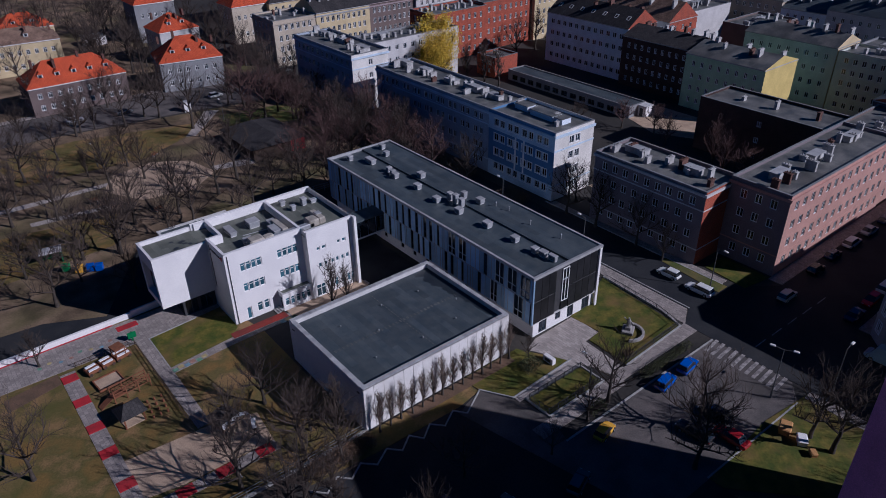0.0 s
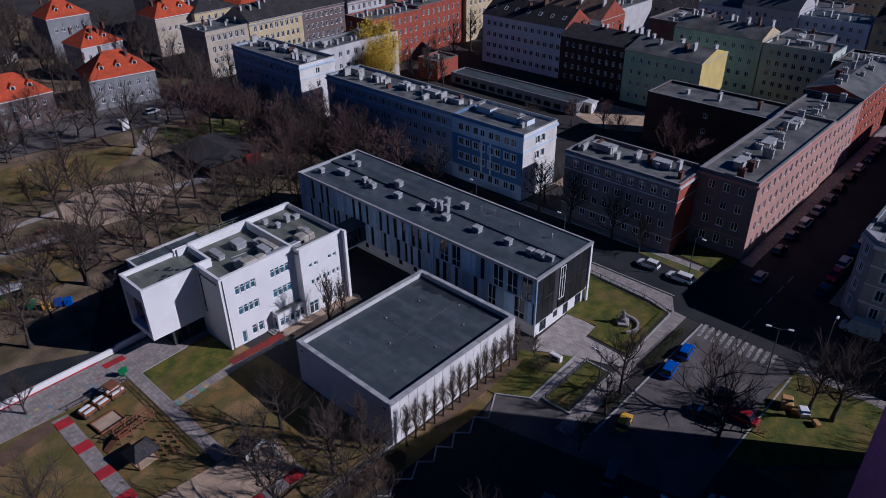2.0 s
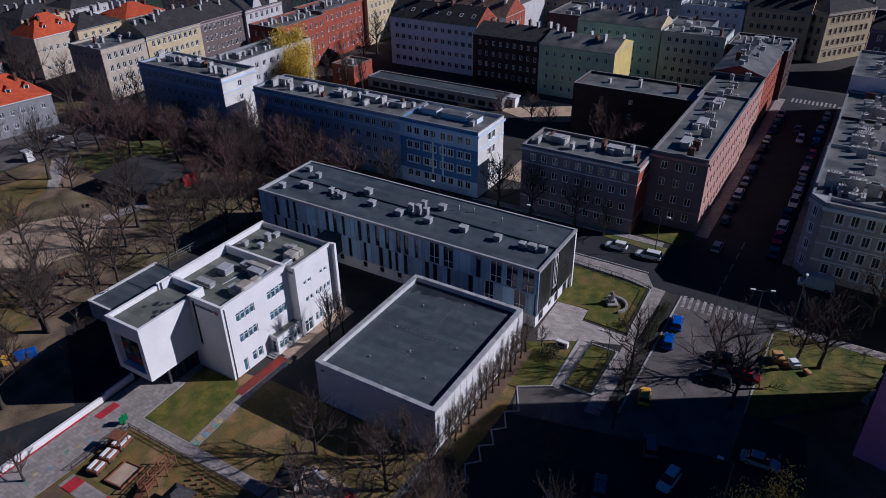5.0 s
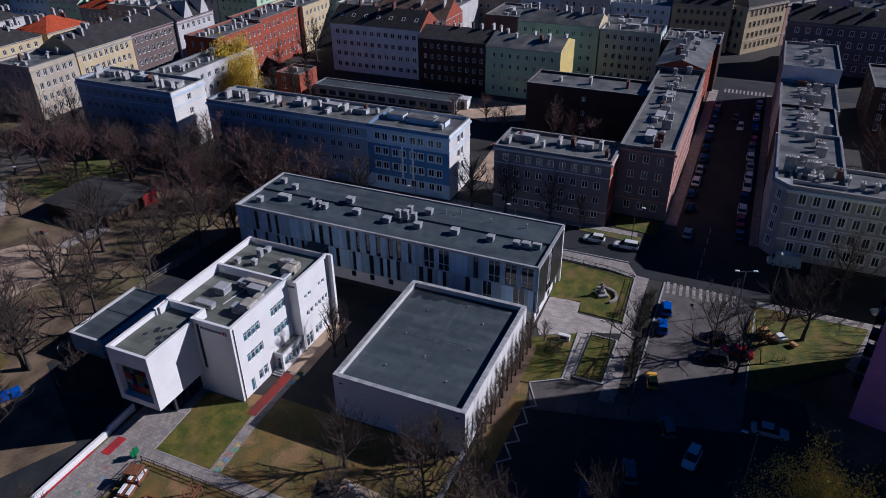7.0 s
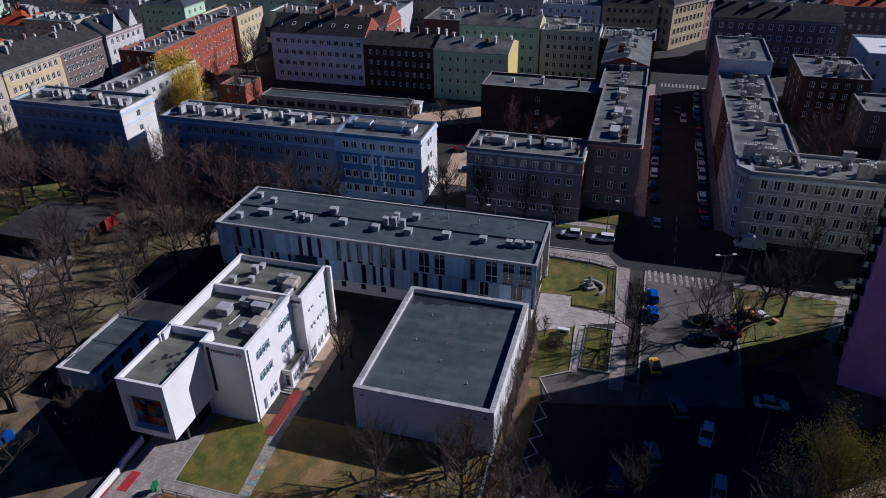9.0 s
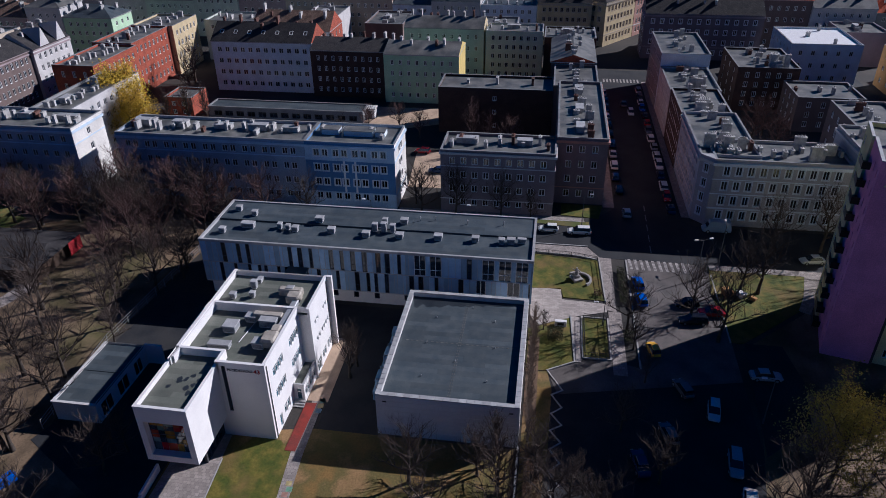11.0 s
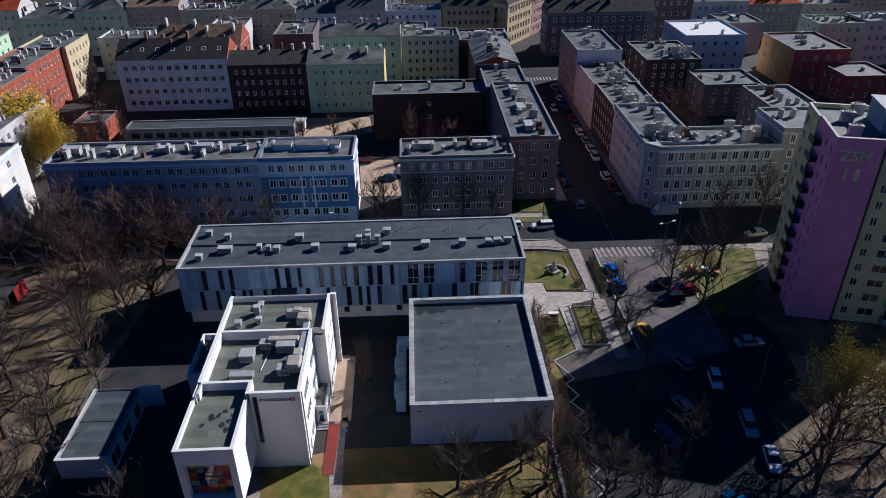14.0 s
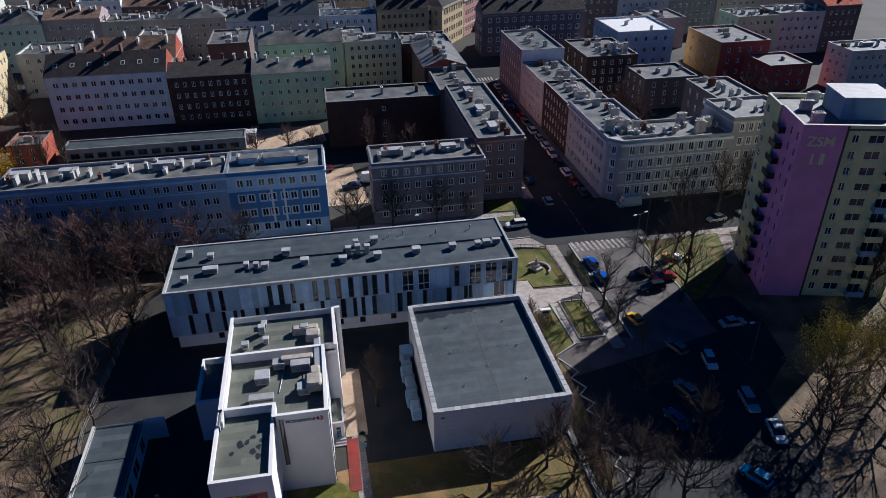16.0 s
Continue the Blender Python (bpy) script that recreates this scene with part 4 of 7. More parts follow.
    part("room_floor", Geo().box(ax + 0.02, ay + 0.02, z0, bx, by - 0.02, z0 + 0.25), W, b)
    part("room_roof", Geo().box(ax + 0.3, ay + 0.3, 10.6, bx - 0.02, by - 0.3, 10.9), FELTG, b)
    part("room_parapet", Geo().box(ax - 0.03, ay - 0.03, z1, ax + 0.36, by + 0.03, z1 + 0.08).box(ax + 0.36, ay - 0.03, z1, bx, ay + 0.36, z1 + 0.08).box(ax + 0.36, by - 0.36, z1, bx, by + 0.03, z1 + 0.08), W, b)
    dr = random.Random(8)
    for k in range(9):
        px, py = ax + dr.uniform(3.6, 7.4), ay + dr.uniform(1.2, 4.6)
        ring = [(px + math.cos(i * 0.7) * dr.uniform(0.22, 0.6), py + math.sin(i * 0.7) * dr.uniform(0.2, 0.45)) for i in range(9)]
        part("damp_patch", Geo().prism(ring, 10.88, 10.904 + 0.002 * k), WETFELT, b, "damp patch on the roof felt")
    g = Geo().box(ax + 0.3, ay + 0.7, 4.05, ax + 1.0, by - 0.7, 4.1).box(ax + 0.3, ay + 0.7, 9.3, ax + 1.0, by - 0.7, 9.36).box(ax + 0.3, ay + 0.7, 4.1, ax + 1.0, ay + 0.74, 9.3).box(ax + 0.3, by - 0.74, 4.1, ax + 1.0, by - 0.7, 9.3)
    part("window_reveal", g, W, b)
    # stained glass: coloured panes in a grid
    cols = [(0.5, 0.02, 0.03), (0.55, 0.3, 0.03), (0.25, 0.4, 0.36), (0.04, 0.07, 0.12), (0.6, 0.1, 0.03), (0.12, 0.2, 0.26)]
    gl = [glass_mat("coloured_glass", c) for c in cols]
    rnd = random.Random(11)
    ys = [ay + 0.8, ay + 1.9, ay + 2.7, ay + 3.9, ay + 4.7, by - 0.8]
    zs = [4.15, 5.4, 6.1, 7.3, 8.0, 9.25]
    pick = [[3, 1, 4, 0, 5], [1, 3, 5, 3, 2], [3, 5, 1, 3, 4], [0, 0, 3, 2, 3], [0, 4, 2, 1, 1]]
    win = part("window", Geo().box(ax + 0.82, ay + 0.74, 4.1, ax + 0.9, ay + 0.8, 9.3).box(ax + 0.82, by - 0.8, 4.1, ax + 0.9, by - 0.74, 9.3).box(ax + 0.82, ay + 0.8, 6.66, ax + 0.9, by - 0.8, 6.74), GREYFRAME, b, "large window with coloured glass panes")
    for i in range(5):
        for j in range(5):
            part("pane", Geo().box(ax + 0.86, ys[i] + 0.02, zs[j] + 0.02, ax + 0.89, ys[i + 1] - 0.02, zs[j + 1] - 0.02), gl[pick[j][i]], win)
    # added dark sheet behind the panes, in place of the dim room's shade
    part("shade_room", Geo().box(ax + 2.0, ay + 0.4, 3.5, ax + 2.1, by - 0.4, 10.5), GREYFRAME, b)
    # glazed entrance under the front room
    facade(b, "s", 5.0, 4.6, 0, 3.2, [(0.3, 0.1, 1.9, 2.8, "pair"), (2.4, 0.1, 1.9, 2.8, "pair")], GREYFRAME, False, GREYFRAME, GLASS, "pair", off=(-5.0, 8.6))
    facade(b, "e", 5.0, 4.6, 0, 3.2, [(0.3, 0.1, 2.0, 2.8, "pair"), (2.6, 0.1, 2.0, 2.8, "pair")], GREYFRAME, False, GREYFRAME, GLASS, "pair", off=(-5.0, 8.6))
    # west annex
    wall("s", 10.4, 14.0, 19.2, 18.4, 0, 6.6)
    wall("w", 10.4, 14.0, 19.2, 18.4, 0, 6.6)
    wall("n", 10.4, 14.0, 19.2, 18.4, 0, 6.6)
    part("annex_roof", Geo().box(10.7, 14.0, 5.5, 18.9, 18.1, 5.8), FELT, b)
    part("annex_parapet", Geo().box(10.38, 14.0, 6.6, 10.7, 18.42, 6.68).box(18.9, 14.0, 6.6, 19.22, 18.42, 6.68).box(10.7, 18.1, 6.6, 18.9, 18.42, 6.68), W, b)
    # drain pipes and steps
    for x, y in ((0.45, 1.52), (19.6, -0.08)):
        part("drain_pipe", Geo().tube((x, y, 0.1), (x, y, H - 0.3), 0.06, 0.06, 6), GREYFRAME, b)
    for k in range(3):
        part("step", Geo().box(6.0 + 0.35 * k, 0.0, 0.05, 7.1, 1.5, 0.17 * (k + 1)), KERB, b)
    # sign lettering on the front wall
    for txt, size, y, z, material in (("PRZEDSZKOLE", 0.5, 6.45, 10.85, GREYFRAME), ("43", 0.85, 3.05, 10.75, REDPLAY)):
        cu = bpy.data.curves.new("sign_lettering", "FONT")
        cu.body, cu.size, cu.extrude, cu.offset = txt, size, 0.02, 0.012
        cu.materials.append(material)
        ob = part("sign_lettering", cu, None, b, "sign letters on the white front wall")
        ob.matrix_local = Matrix(((0, 0, -1, -0.03), (-1, 0, 0, y), (0, 1, 0, z), (0, 0, 0, 1)))
    return b


kindergarten()


def link_bridge():
    b = thing("link_bridge", "dark glazed link bridge between school and kindergarten", "bridge", pose(49.15, 90.6, 0))
    part("deck", Geo().box(0, 0, 3.0, 10.0, 3.2, 3.3), PALE, b)
    part("roof", Geo().box(0, -0.1, 6.3, 10.0, 3.3, 6.6), FELT, b)
    for i in range(6):
        part("glazing", Geo().box(0.1 + i * 1.65, 0.05, 3.3, 1.65 + i * 1.65, 0.12, 6.3), GLASS, b)
        part("glazing", Geo().box(0.1 + i * 1.65, 3.08, 3.3, 1.65 + i * 1.65, 3.15, 6.3), GLASS, b)
    return b


link_bridge()


def garage_block():
    b = thing("garage_block", "low white garage with a dark felt roof", "garage", pose(28.0, 109.6, 0))
    sx, sy, h = 12.8, 6.2, 3.1
    facade(b, "s", sx, sy, 0, h, [], PALE, False)
    facade(b, "w", sx, sy, 0, h, [], PALE, False)
    facade(b, "n", sx, sy, 0, h, [], PALE, False)
    facade(b, "e", sx, sy, 0, h, [(1.0, 0.1, 2.6, 2.3, "pair"), (5.0, 0.1, 2.6, 2.3, "pair"), (9.2, 0.1, 2.0, 2.3, "pair")], WHITE, False, FRAME, GLASS, "pair")
    part("roof", Geo().box(0.2, 0.2, 2.7, sx - 0.2, sy - 0.2, 2.95), FELT, b)
    part("roof_step", Geo().box(6.6, 0.2, 2.95, 6.9, sy - 0.2, 3.02), FELT, b)
    part("parapet", Geo().box(-0.1, -0.1, h, 0.3, sy + 0.1, h + 0.1).box(0.3, sy - 0.2, h, sx, sy + 0.1, h + 0.1), PALE, b)
    part("side_wall", Geo().box(sx - 0.3, -2.6, 0, sx, 0, h + 0.3), WHITE, b)
    return b


garage_block()


def pavilion():
    b = thing("park_pavilion", "low dark-roofed park pavilion among bare trees", "pavilion", pose(58, 140, 0))
    sx, sy = 12.3, 16
    for s in "snew":
        facade(b, s, sx, sy, 0, 2.9, [], WOODD, False)
    part("roof", Geo().add([(-0.8, -0.8, 2.9), (sx + 0.8, -0.8, 2.9), (sx + 0.8, sy + 0.8, 2.9), (-0.8, sy + 0.8, 2.9), (sx * 0.55, 1.5, 4.1), (sx * 0.55, sy - 1.5, 4.1)], [(3, 2, 1, 0), (0, 1, 4), (1, 2, 5, 4), (2, 3, 5), (3, 0, 4, 5)]), SLATE, b)
    part("mural", Geo().box(8.8, -0.9, 0.4, 12.4, -0.84, 3.0), REDPLAY, b, "red painted panel")
    return b


pavilion()

# ---- blocks of flats round the school ----
P = PLASTER
blue = building("blue and white plastered four-storey block of flats", 93.8, 83.5, 104.8, 102.0, 14.15, P["blue"], sides="se", cols={"s": 8, "e": 1}, style="trim", win=(1.25, 1.55), pairs=True, cornices=((3.05, 0.25, 0.08), (10.2, 0.35, 0.1), (13.0, 0.5, 0.25)), trim=P["paleblue"], walls={"e": P["chalk"], "n": P["paleblue"]}, chim=3, seed=2, frame_mat=FRAME)
for z0, z1 in ((0.0, 3.04), (10.56, 12.98)):
    g = Geo()
    hs = [(u, z, w, h) for u, z, w, h in [(c, 0.9 + 3.16 * k + (3.16 - 1.55) * 0.4, 1.25, 1.55) for c in columns(18.5, 8, 1.25, pairs=True) for k in range(4)] if z0 < z < z1]
    cut = sorted({0.0, 18.5, *[h[0] - 0.16 for h in hs], *[h[0] + h[2] + 0.16 for h in hs]})
    zz = [z0, hs[0][1] - 0.16, hs[0][1] + hs[0][3] + 0.16, z1]
    g = plate(cut, zz, lambda i, k: not (k == 1 and any(h[0] - 0.17 < cut[i] + 0.01 and cut[i + 1] < h[0] + h[2] + 0.17 for h in hs)), -0.03, 0.0)
    part("facade_band", g, P["paleblue"], blue, "pale blue storey band", m=pose(0, 18.5, 0, 0, 0, -90))
for u in (8.0, 10.35):
    part("pilaster", Geo().box(u - 0.2, -0.06, 3.3, u + 0.2, 0.0, 10.2), FRAME, blue, "white pilaster strip", m=pose(0, 18.5, 0, 0, 0, -90))
for x, y, q in ((6.2, 4.0, (2.6, 2.0)), (6.2, 8.5, (2.8, 6.0)), (6.4, 14.5, (2.4, 3.6))):
    part("roof_hut", Geo().box(-q[0] / 2, -q[1] / 2, -0.1, q[0] / 2, q[1] / 2, 1.1, 0).box(-q[0] / 2 - 0.1, -q[1] / 2 - 0.1, 1.1, q[0] / 2 + 0.1, q[1] / 2 + 0.1, 1.2, 1), [P["ice"], FELTL], blue, m=pose(x, y, 13.65))
building("grey-blue plastered four-storey block of flats", 93.8, 102.05, 104.6, 143.0, 14.15, P["greyblue"], sides="sw", cols={"s": 18, "w": 2}, win=(1.2, 1.5), pairs=True, cornices=((2.9, 0.2, 0.06), (10.6, 0.25, 0.08), (13.0, 0.5, 0.22)), trim=P["paleblue"], chim=12, huts=5, seed=3, far=True)
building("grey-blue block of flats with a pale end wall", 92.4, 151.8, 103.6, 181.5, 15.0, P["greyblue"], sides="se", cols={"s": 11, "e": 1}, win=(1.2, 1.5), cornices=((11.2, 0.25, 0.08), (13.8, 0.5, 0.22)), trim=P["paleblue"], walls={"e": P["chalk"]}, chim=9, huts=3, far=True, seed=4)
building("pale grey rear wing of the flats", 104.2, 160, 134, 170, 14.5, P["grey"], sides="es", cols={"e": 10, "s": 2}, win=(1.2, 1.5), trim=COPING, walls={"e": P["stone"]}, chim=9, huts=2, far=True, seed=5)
building("mauve-brown four-storey block of flats", 94.6, 51.8, 104.4, 74.4, 13.4, P["mauve"], sides="sew", cols={"s": 9, "e": 0, "w": 2}, win=(1.2, 1.5), cornices=((2.8, 0.2, 0.06), (9.9, 0.2, 0.08), (12.5, 0.45, 0.25)), trim=P["stone"], walls={"e": BRICKR}, chim=6, huts=2, far=True, seed=6)
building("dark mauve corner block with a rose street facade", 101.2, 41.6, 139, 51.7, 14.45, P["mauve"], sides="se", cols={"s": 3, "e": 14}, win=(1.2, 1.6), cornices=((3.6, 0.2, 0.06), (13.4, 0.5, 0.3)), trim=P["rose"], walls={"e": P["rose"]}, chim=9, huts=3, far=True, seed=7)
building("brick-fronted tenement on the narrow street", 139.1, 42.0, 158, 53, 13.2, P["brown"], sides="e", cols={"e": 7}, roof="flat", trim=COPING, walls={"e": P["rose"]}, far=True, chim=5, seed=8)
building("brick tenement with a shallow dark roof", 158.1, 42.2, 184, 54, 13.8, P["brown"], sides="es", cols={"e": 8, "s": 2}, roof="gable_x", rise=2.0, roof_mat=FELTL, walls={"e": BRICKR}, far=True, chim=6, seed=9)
building("dark windowless brick warehouse", 138.6, 53.2, 150, 81.8, 12.0, BRICKD, sides="s", cols={"s": 1}, win=(1.0, 1.2), floors=3, trim=COPING, chim=2, far=True, seed=10, name="warehouse")
icy = building("pale blue tenement with a steep dark roof", 165.8, 123.4, 178.5, 154.5, 14.9, P["ice"], sides="se", cols={"s": 12, "e": 0}, win=(1.4, 1.5), roof="gable_y", rise=4.4, roof_mat=SLATE, walls={"e": BRICKR}, far=True, chim=5, chim_mat=CHIMB, seed=11)
for k in range(7):
    light = part("skylight", Geo().box(-0.7, -0.55, -0.05, 0.7, -0.42, 0.12).box(-0.7, 0.42, -0.05, 0.7, 0.55, 0.12).box(-0.7, -0.42, -0.05, -0.57, 0.42, 0.12).box(0.57, -0.42, -0.05, 0.7, 0.42, 0.12), FRAME, icy, "white-framed roof window", m=pose(2.9, 2.6 + 4.3 * k, 16.95, 0, -34.7, 0))
    part("pane", Geo().box(-0.57, -0.42, 0.02, 0.57, 0.42, 0.06), GLASSB, light)
building("soot-dark brick tenement with small windows", 163.4, 101.0, 176, 123.3, 13.7, BRICKD, sides="s", cols={"s": 9}, roof="gable_y", rise=2.4, roof_mat=SLATE, win=(0.9, 1.4), far=True, chim=5, seed=12)
building("mint-green tenement with a bare yellow gable", 160.6, 79.4, 175.4, 100.9, 13.9, P["mint"], sides="s", cols={"s": 8}, roof="gable_y", rise=2.2, roof_mat=FELTL, win=(0.9, 1.4), walls={"e": P["yellow"]}, far=True, chim=5, seed=13)
building("green-grey tenement behind the row", 186, 75, 198, 100, 15.5, P["greyg"], sides="se", cols={"s": 9, "e": 2}, roof="gable_y", rise=2.5, walls={"e": P["cream"]}, far=True, chim=6, seed=14)
building("pale grey five-storey block with flat roof", 185.3, 57.0, 196, 74.4, 15.2, P["greyg"], floors=5, sides="se", cols={"s": 7, "e": 2}, far=True, chim=4, huts=1, seed=15)
building("pale corner tenement with stone-grey plaster", 95.2, -2.2, 106, 22.2, 13.8, P["ash"], sides="sw", cols={"s": 10, "w": 0}, style="trim", win=(1.15, 1.85), cornices=((3.6, 0.3, 0.12), (6.7, 0.2, 0.1), (9.7, 0.2, 0.1), (12.6, 0.6, 0.4)), trim=P["ice"], chim=8, far=True, seed=16, frame_mat=P["ice"])
building("dull blue-grey tenement on the narrow street", 97.7, 13.5, 122, 24.6, 13.78, P["greyblue"], sides="ws", cols={"w": 9, "s": 0}, style="trim", cornices=((3.6, 0.25, 0.1), (12.5, 0.5, 0.35)), frame_mat=P["stone"], trim=P["stone"], chim=7, far=True, seed=17)
building("dark red brick tenement on the narrow street", 122.1, 13.5, 142, 24.5, 12.8, BRICKD, sides="w", cols={"w": 8}, trim=COPING, chim=10, far=True, seed=18)
building("pale grey tenement on the narrow street", 142.1, 12.5, 163, 24.6, 12.2, P["stone"], sides="w", cols={"w": 8}, trim=COPING, chim=8, far=True, seed=19)
building("taller grey tenement at the far junction", 163.1, 12, 187.5, 24.8, 15.6, P["grey"], sides="wse", cols={"w": 9, "s": 0, "e": 6}, walls={"s": P["ice"]}, trim=COPING, chim=6, far=True, seed=20)
building("pale five-storey corner tenement", 95.4, -17, 108, -2.3, 17.0, P["ash"], floors=5, sides="sw", cols={"s": 6, "w": 0}, style="trim", win=(1.0, 1.7), cornices=((4, 0.25, 0.08), (15.8, 0.5, 0.3)), trim=P["stone"], chim=5, far=True, seed=21)
building("rear wing of the corner tenement", 108.1, -17, 124.5, -6, 16.6, P["grey"], floors=5, sides="w", cols={"w": 4}, walls={"w": P["brown"]}, trim=COPING, chim=6, far=True, seed=22)
building("low courtyard shed with a felt roof", 108, -1, 122, 6, 5.0, P["brown"], floors=1, sides="s", cols={"s": 2}, chim=0, far=True, seed=23, name="shed")


# ---- tower block ----
def tower():
    h, fl = 30.6, 11
    b = thing("tower_block", "eleven-storey pink and lime tower block with balconies", "building", pose(56.2, 12.0, 0, 0, 0, -14.5))
    fh = (h - 1.6) / fl
    # local: x into depth, y 0 down to -20 along the front
    D, Wd = 15.4, 20.0
    pink, lime = P["pink"], P["lime"]
    facade(b, "s", D, 6.4, 0, h, [], pink, False, off=(0, -6.4))
    holes = []
    for k in range(fl):
        z = 1.3 + fh * k
        for u, w in ((0.9, 1.05), (3.3, 2.4), (10.6, 1.05)):
            holes.append((u, z, w, 1.4, "pair"))
        holes.append((7.2, z - 0.5, 2.2, 2.0, "pair"))
    facade(b, "s", D - 0.4, 13.2, 0, h, holes, lime, False, FRAME, GLASS, "pair", off=(0.4, -Wd))
    part("joint", Geo().box(0.02, -6.75, 0, 0.4, -6.4, h), GREYFRAME, b)
    for k in range(fl):
        z = 0.75 + fh * k
        part("balcony", Geo().box(-0.9, -16.4, z, 0.4, -13.6, z + 0.15).box(-0.9, -16.4, z + 0.15, -0.82, -13.6, z + 1.05).box(-0.9, -16.4, z + 0.15, 0.4, -16.32, z + 1.05).box(-0.9, -13.68, z + 0.15, 0.4, -13.6, z + 1.05), P["sky"] if k % 3 == 0 else lime, b)
    holes = []
    for k in range(fl):
        z = 1.3 + fh * k
        holes += [(11.2, z, 0.5, 1.3, "single"), (13.8, z, 0.5, 1.3, "single"), (0.6, z, 1.3, 1.4, "pair")]
    facade(b, "w", 9.0, Wd, 0, h, [(q[0] - 6.4, *q[1:]) for q in holes if q[0] > 7], pink, False, GREYFRAME, GLASS, "single", off=(0, -Wd))
    facade(b, "w", 6.4, Wd + 0.35, 0, h, [q for q in holes if q[0] < 7], lime, False, FRAME, GLASS, "pair", off=(9.0, -Wd))
    part("return_wall", Geo().box(9.0, 0, 0, 9.2, 0.35, h), lime, b)
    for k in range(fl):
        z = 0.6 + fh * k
        # The near-black cladding colour stands in for shade on these balconies.
        part("balcony", Geo().box(6.0, 0.0, z, 9.0, 1.1, z + 0.15).box(6.0, 1.02, z + 0.15, 9.0, 1.1, z + 1.05).box(6.0, 0.0, z + 0.15, 6.08, 1.02, z + 1.05), DARKSHEET, b, "balcony coloured near-black for its shade")
    for s, m2 in (("n", lime), ("e", lime)):
        facade(b, s, D, Wd, 0, h, [], m2, False, FRAME, GLASS, "pair", off=(0, -Wd))
    part("roof", Geo().box(0.3, -Wd + 0.3, h - 0.9, D - 0.3, -0.3, h - 0.6), FELTL, b)
    part("parapet", Geo().box(-0.05, -Wd, h, 0.4, 0.05, h + 0.1).box(0.4, -0.35, h, 9, 0.05, h + 0.1).box(9, 0.0, h + 0.002, D, 0.4, h + 0.1).box(D - 0.4, -Wd, h, D + 0.05, 0, h + 0.1).box(0.4, -Wd - 0.05, h, D - 0.4, -Wd + 0.35, h + 0.1), COPING, b)
    pent = part("lift_house", Geo().box(4.5, -14.5, h - 0.6, 11.5, -7.0, h + 2.8), P["sky"], b, "pale blue lift machine house")
    part("lift_house_roof", Geo().box(4.3, -14.7, h + 2.8, 11.7, -6.8, h + 2.95), COPING, pent)
    for x, y in ((3, -3), (9, -3.5), (13, -6), (13, -15), (3, -16.5)):
        part("chimney", chimney_mesh(0.8, 1.8, 1.6, CHIM), None, b, m=pose(x, y, h - 0.6))
    ladder = Geo()
    for k in range(10):
        ladder.box(4.42, -8.6, h - 0.3 + 0.3 * k, 4.46, -8.1, h - 0.27 + 0.3 * k)
    part("ladder", ladder.box(4.4, -8.64, h - 0.5, 4.46, -8.6, h + 2.8).box(4.4, -8.1, h - 0.5, 4.46, -8.06, h + 2.8), STEEL, pent)
    cu = bpy.data.curves.new("sign_lettering", "FONT")
    cu.body, cu.size, cu.extrude, cu.offset = "ZSM", 2.2, 0.03, 0.04
    cu.materials.append(P["letter"])
    ob = part("sign_lettering", cu, None, b, "large pale painted letters")
    ob.matrix_local = Matrix(((0, 0, -1, -0.04), (-1, 0, 0, -1.0), (0, 1, 0, h - 3.3), (0, 0, 0, 1)))
    part("painted_bar", Geo().box(-0.03, -2.55, h - 6.4, 0.0, -2.2, h - 4.5).box(-0.03, -4.2, h - 6.4, 0.0, -3.5, h - 4.5), P["letter"], b, "pale painted number bars")
    return b


tower()


# ---- villas with tiled roofs beyond the park ----
def villa(label, x, y, rz, sx, sy, h, rise, wall, tile, dormers=4):
    b = building(label, 0, 0, sx, sy, h, wall, floors=2, sides="se", cols={"s": max(3, int(sy / 3)), "e": max(4, int(sx / 2.6))}, roof="hip", rise=rise, roof_mat=tile, trim=FRAME, chim=3, chim_mat=CHIMB, seed=int(x), style="cross", far=True, name="villa", category="house")
    b.matrix_world = pose(x, y, 0, 0, 0, rz)
    for i in range(dormers):
        u = sx * (i + 1) / (dormers + 1)
        g = Geo().box(-0.6, 0, 0, 0.6, 2.2, 1.2, 0).add([(-0.8, -0.15, 1.2), (0.8, -0.15, 1.2), (0, -0.15, 1.9), (-0.8, 2.6, 1.2), (0.8, 2.6, 1.2), (0, 2.6, 1.9)], [(0, 1, 2), (5, 4, 3), (0, 2, 5, 3), (2, 1, 4, 5), (1, 0, 3, 4)], 1).box(-0.4, -0.03, 0.25, 0.4, 0.0, 1.05, 2)
        part("dormer", g, [FRAME, tile, GLASS], b, m=pose(u, sy * 0.16, h + rise * 0.3))
    return b


villa("long villa with an orange tiled hip roof", 27.0, 203.6, 0, 24.6, 12, 7.6, 5.2, P["brown"], TILE, 5)
villa("villa with an orange tiled hip roof", 60.6, 202.2, -10, 17.4, 13, 8.2, 5.6, P["grey"], TILE, 3)
villa("small white villa with a red tiled roof", 71.0, 230.2, 3, 13, 12, 10.0, 4.5, P["stone"], TILE, 2)
villa("villa with a red tiled roof", 99.2, 238.4, 0, 16, 12, 12.5, 5.5, P["beige"], TILE, 2)
villa("cream villa behind the gardens", 20, 250, -5, 26, 14, 9.5, 3.5, P["cream"], TILEB, 2)
villa("white villa with red tiled roof", 74.4, 263, 0, 14, 12, 13.0, 5.0, P["grey"], TILE, 2)

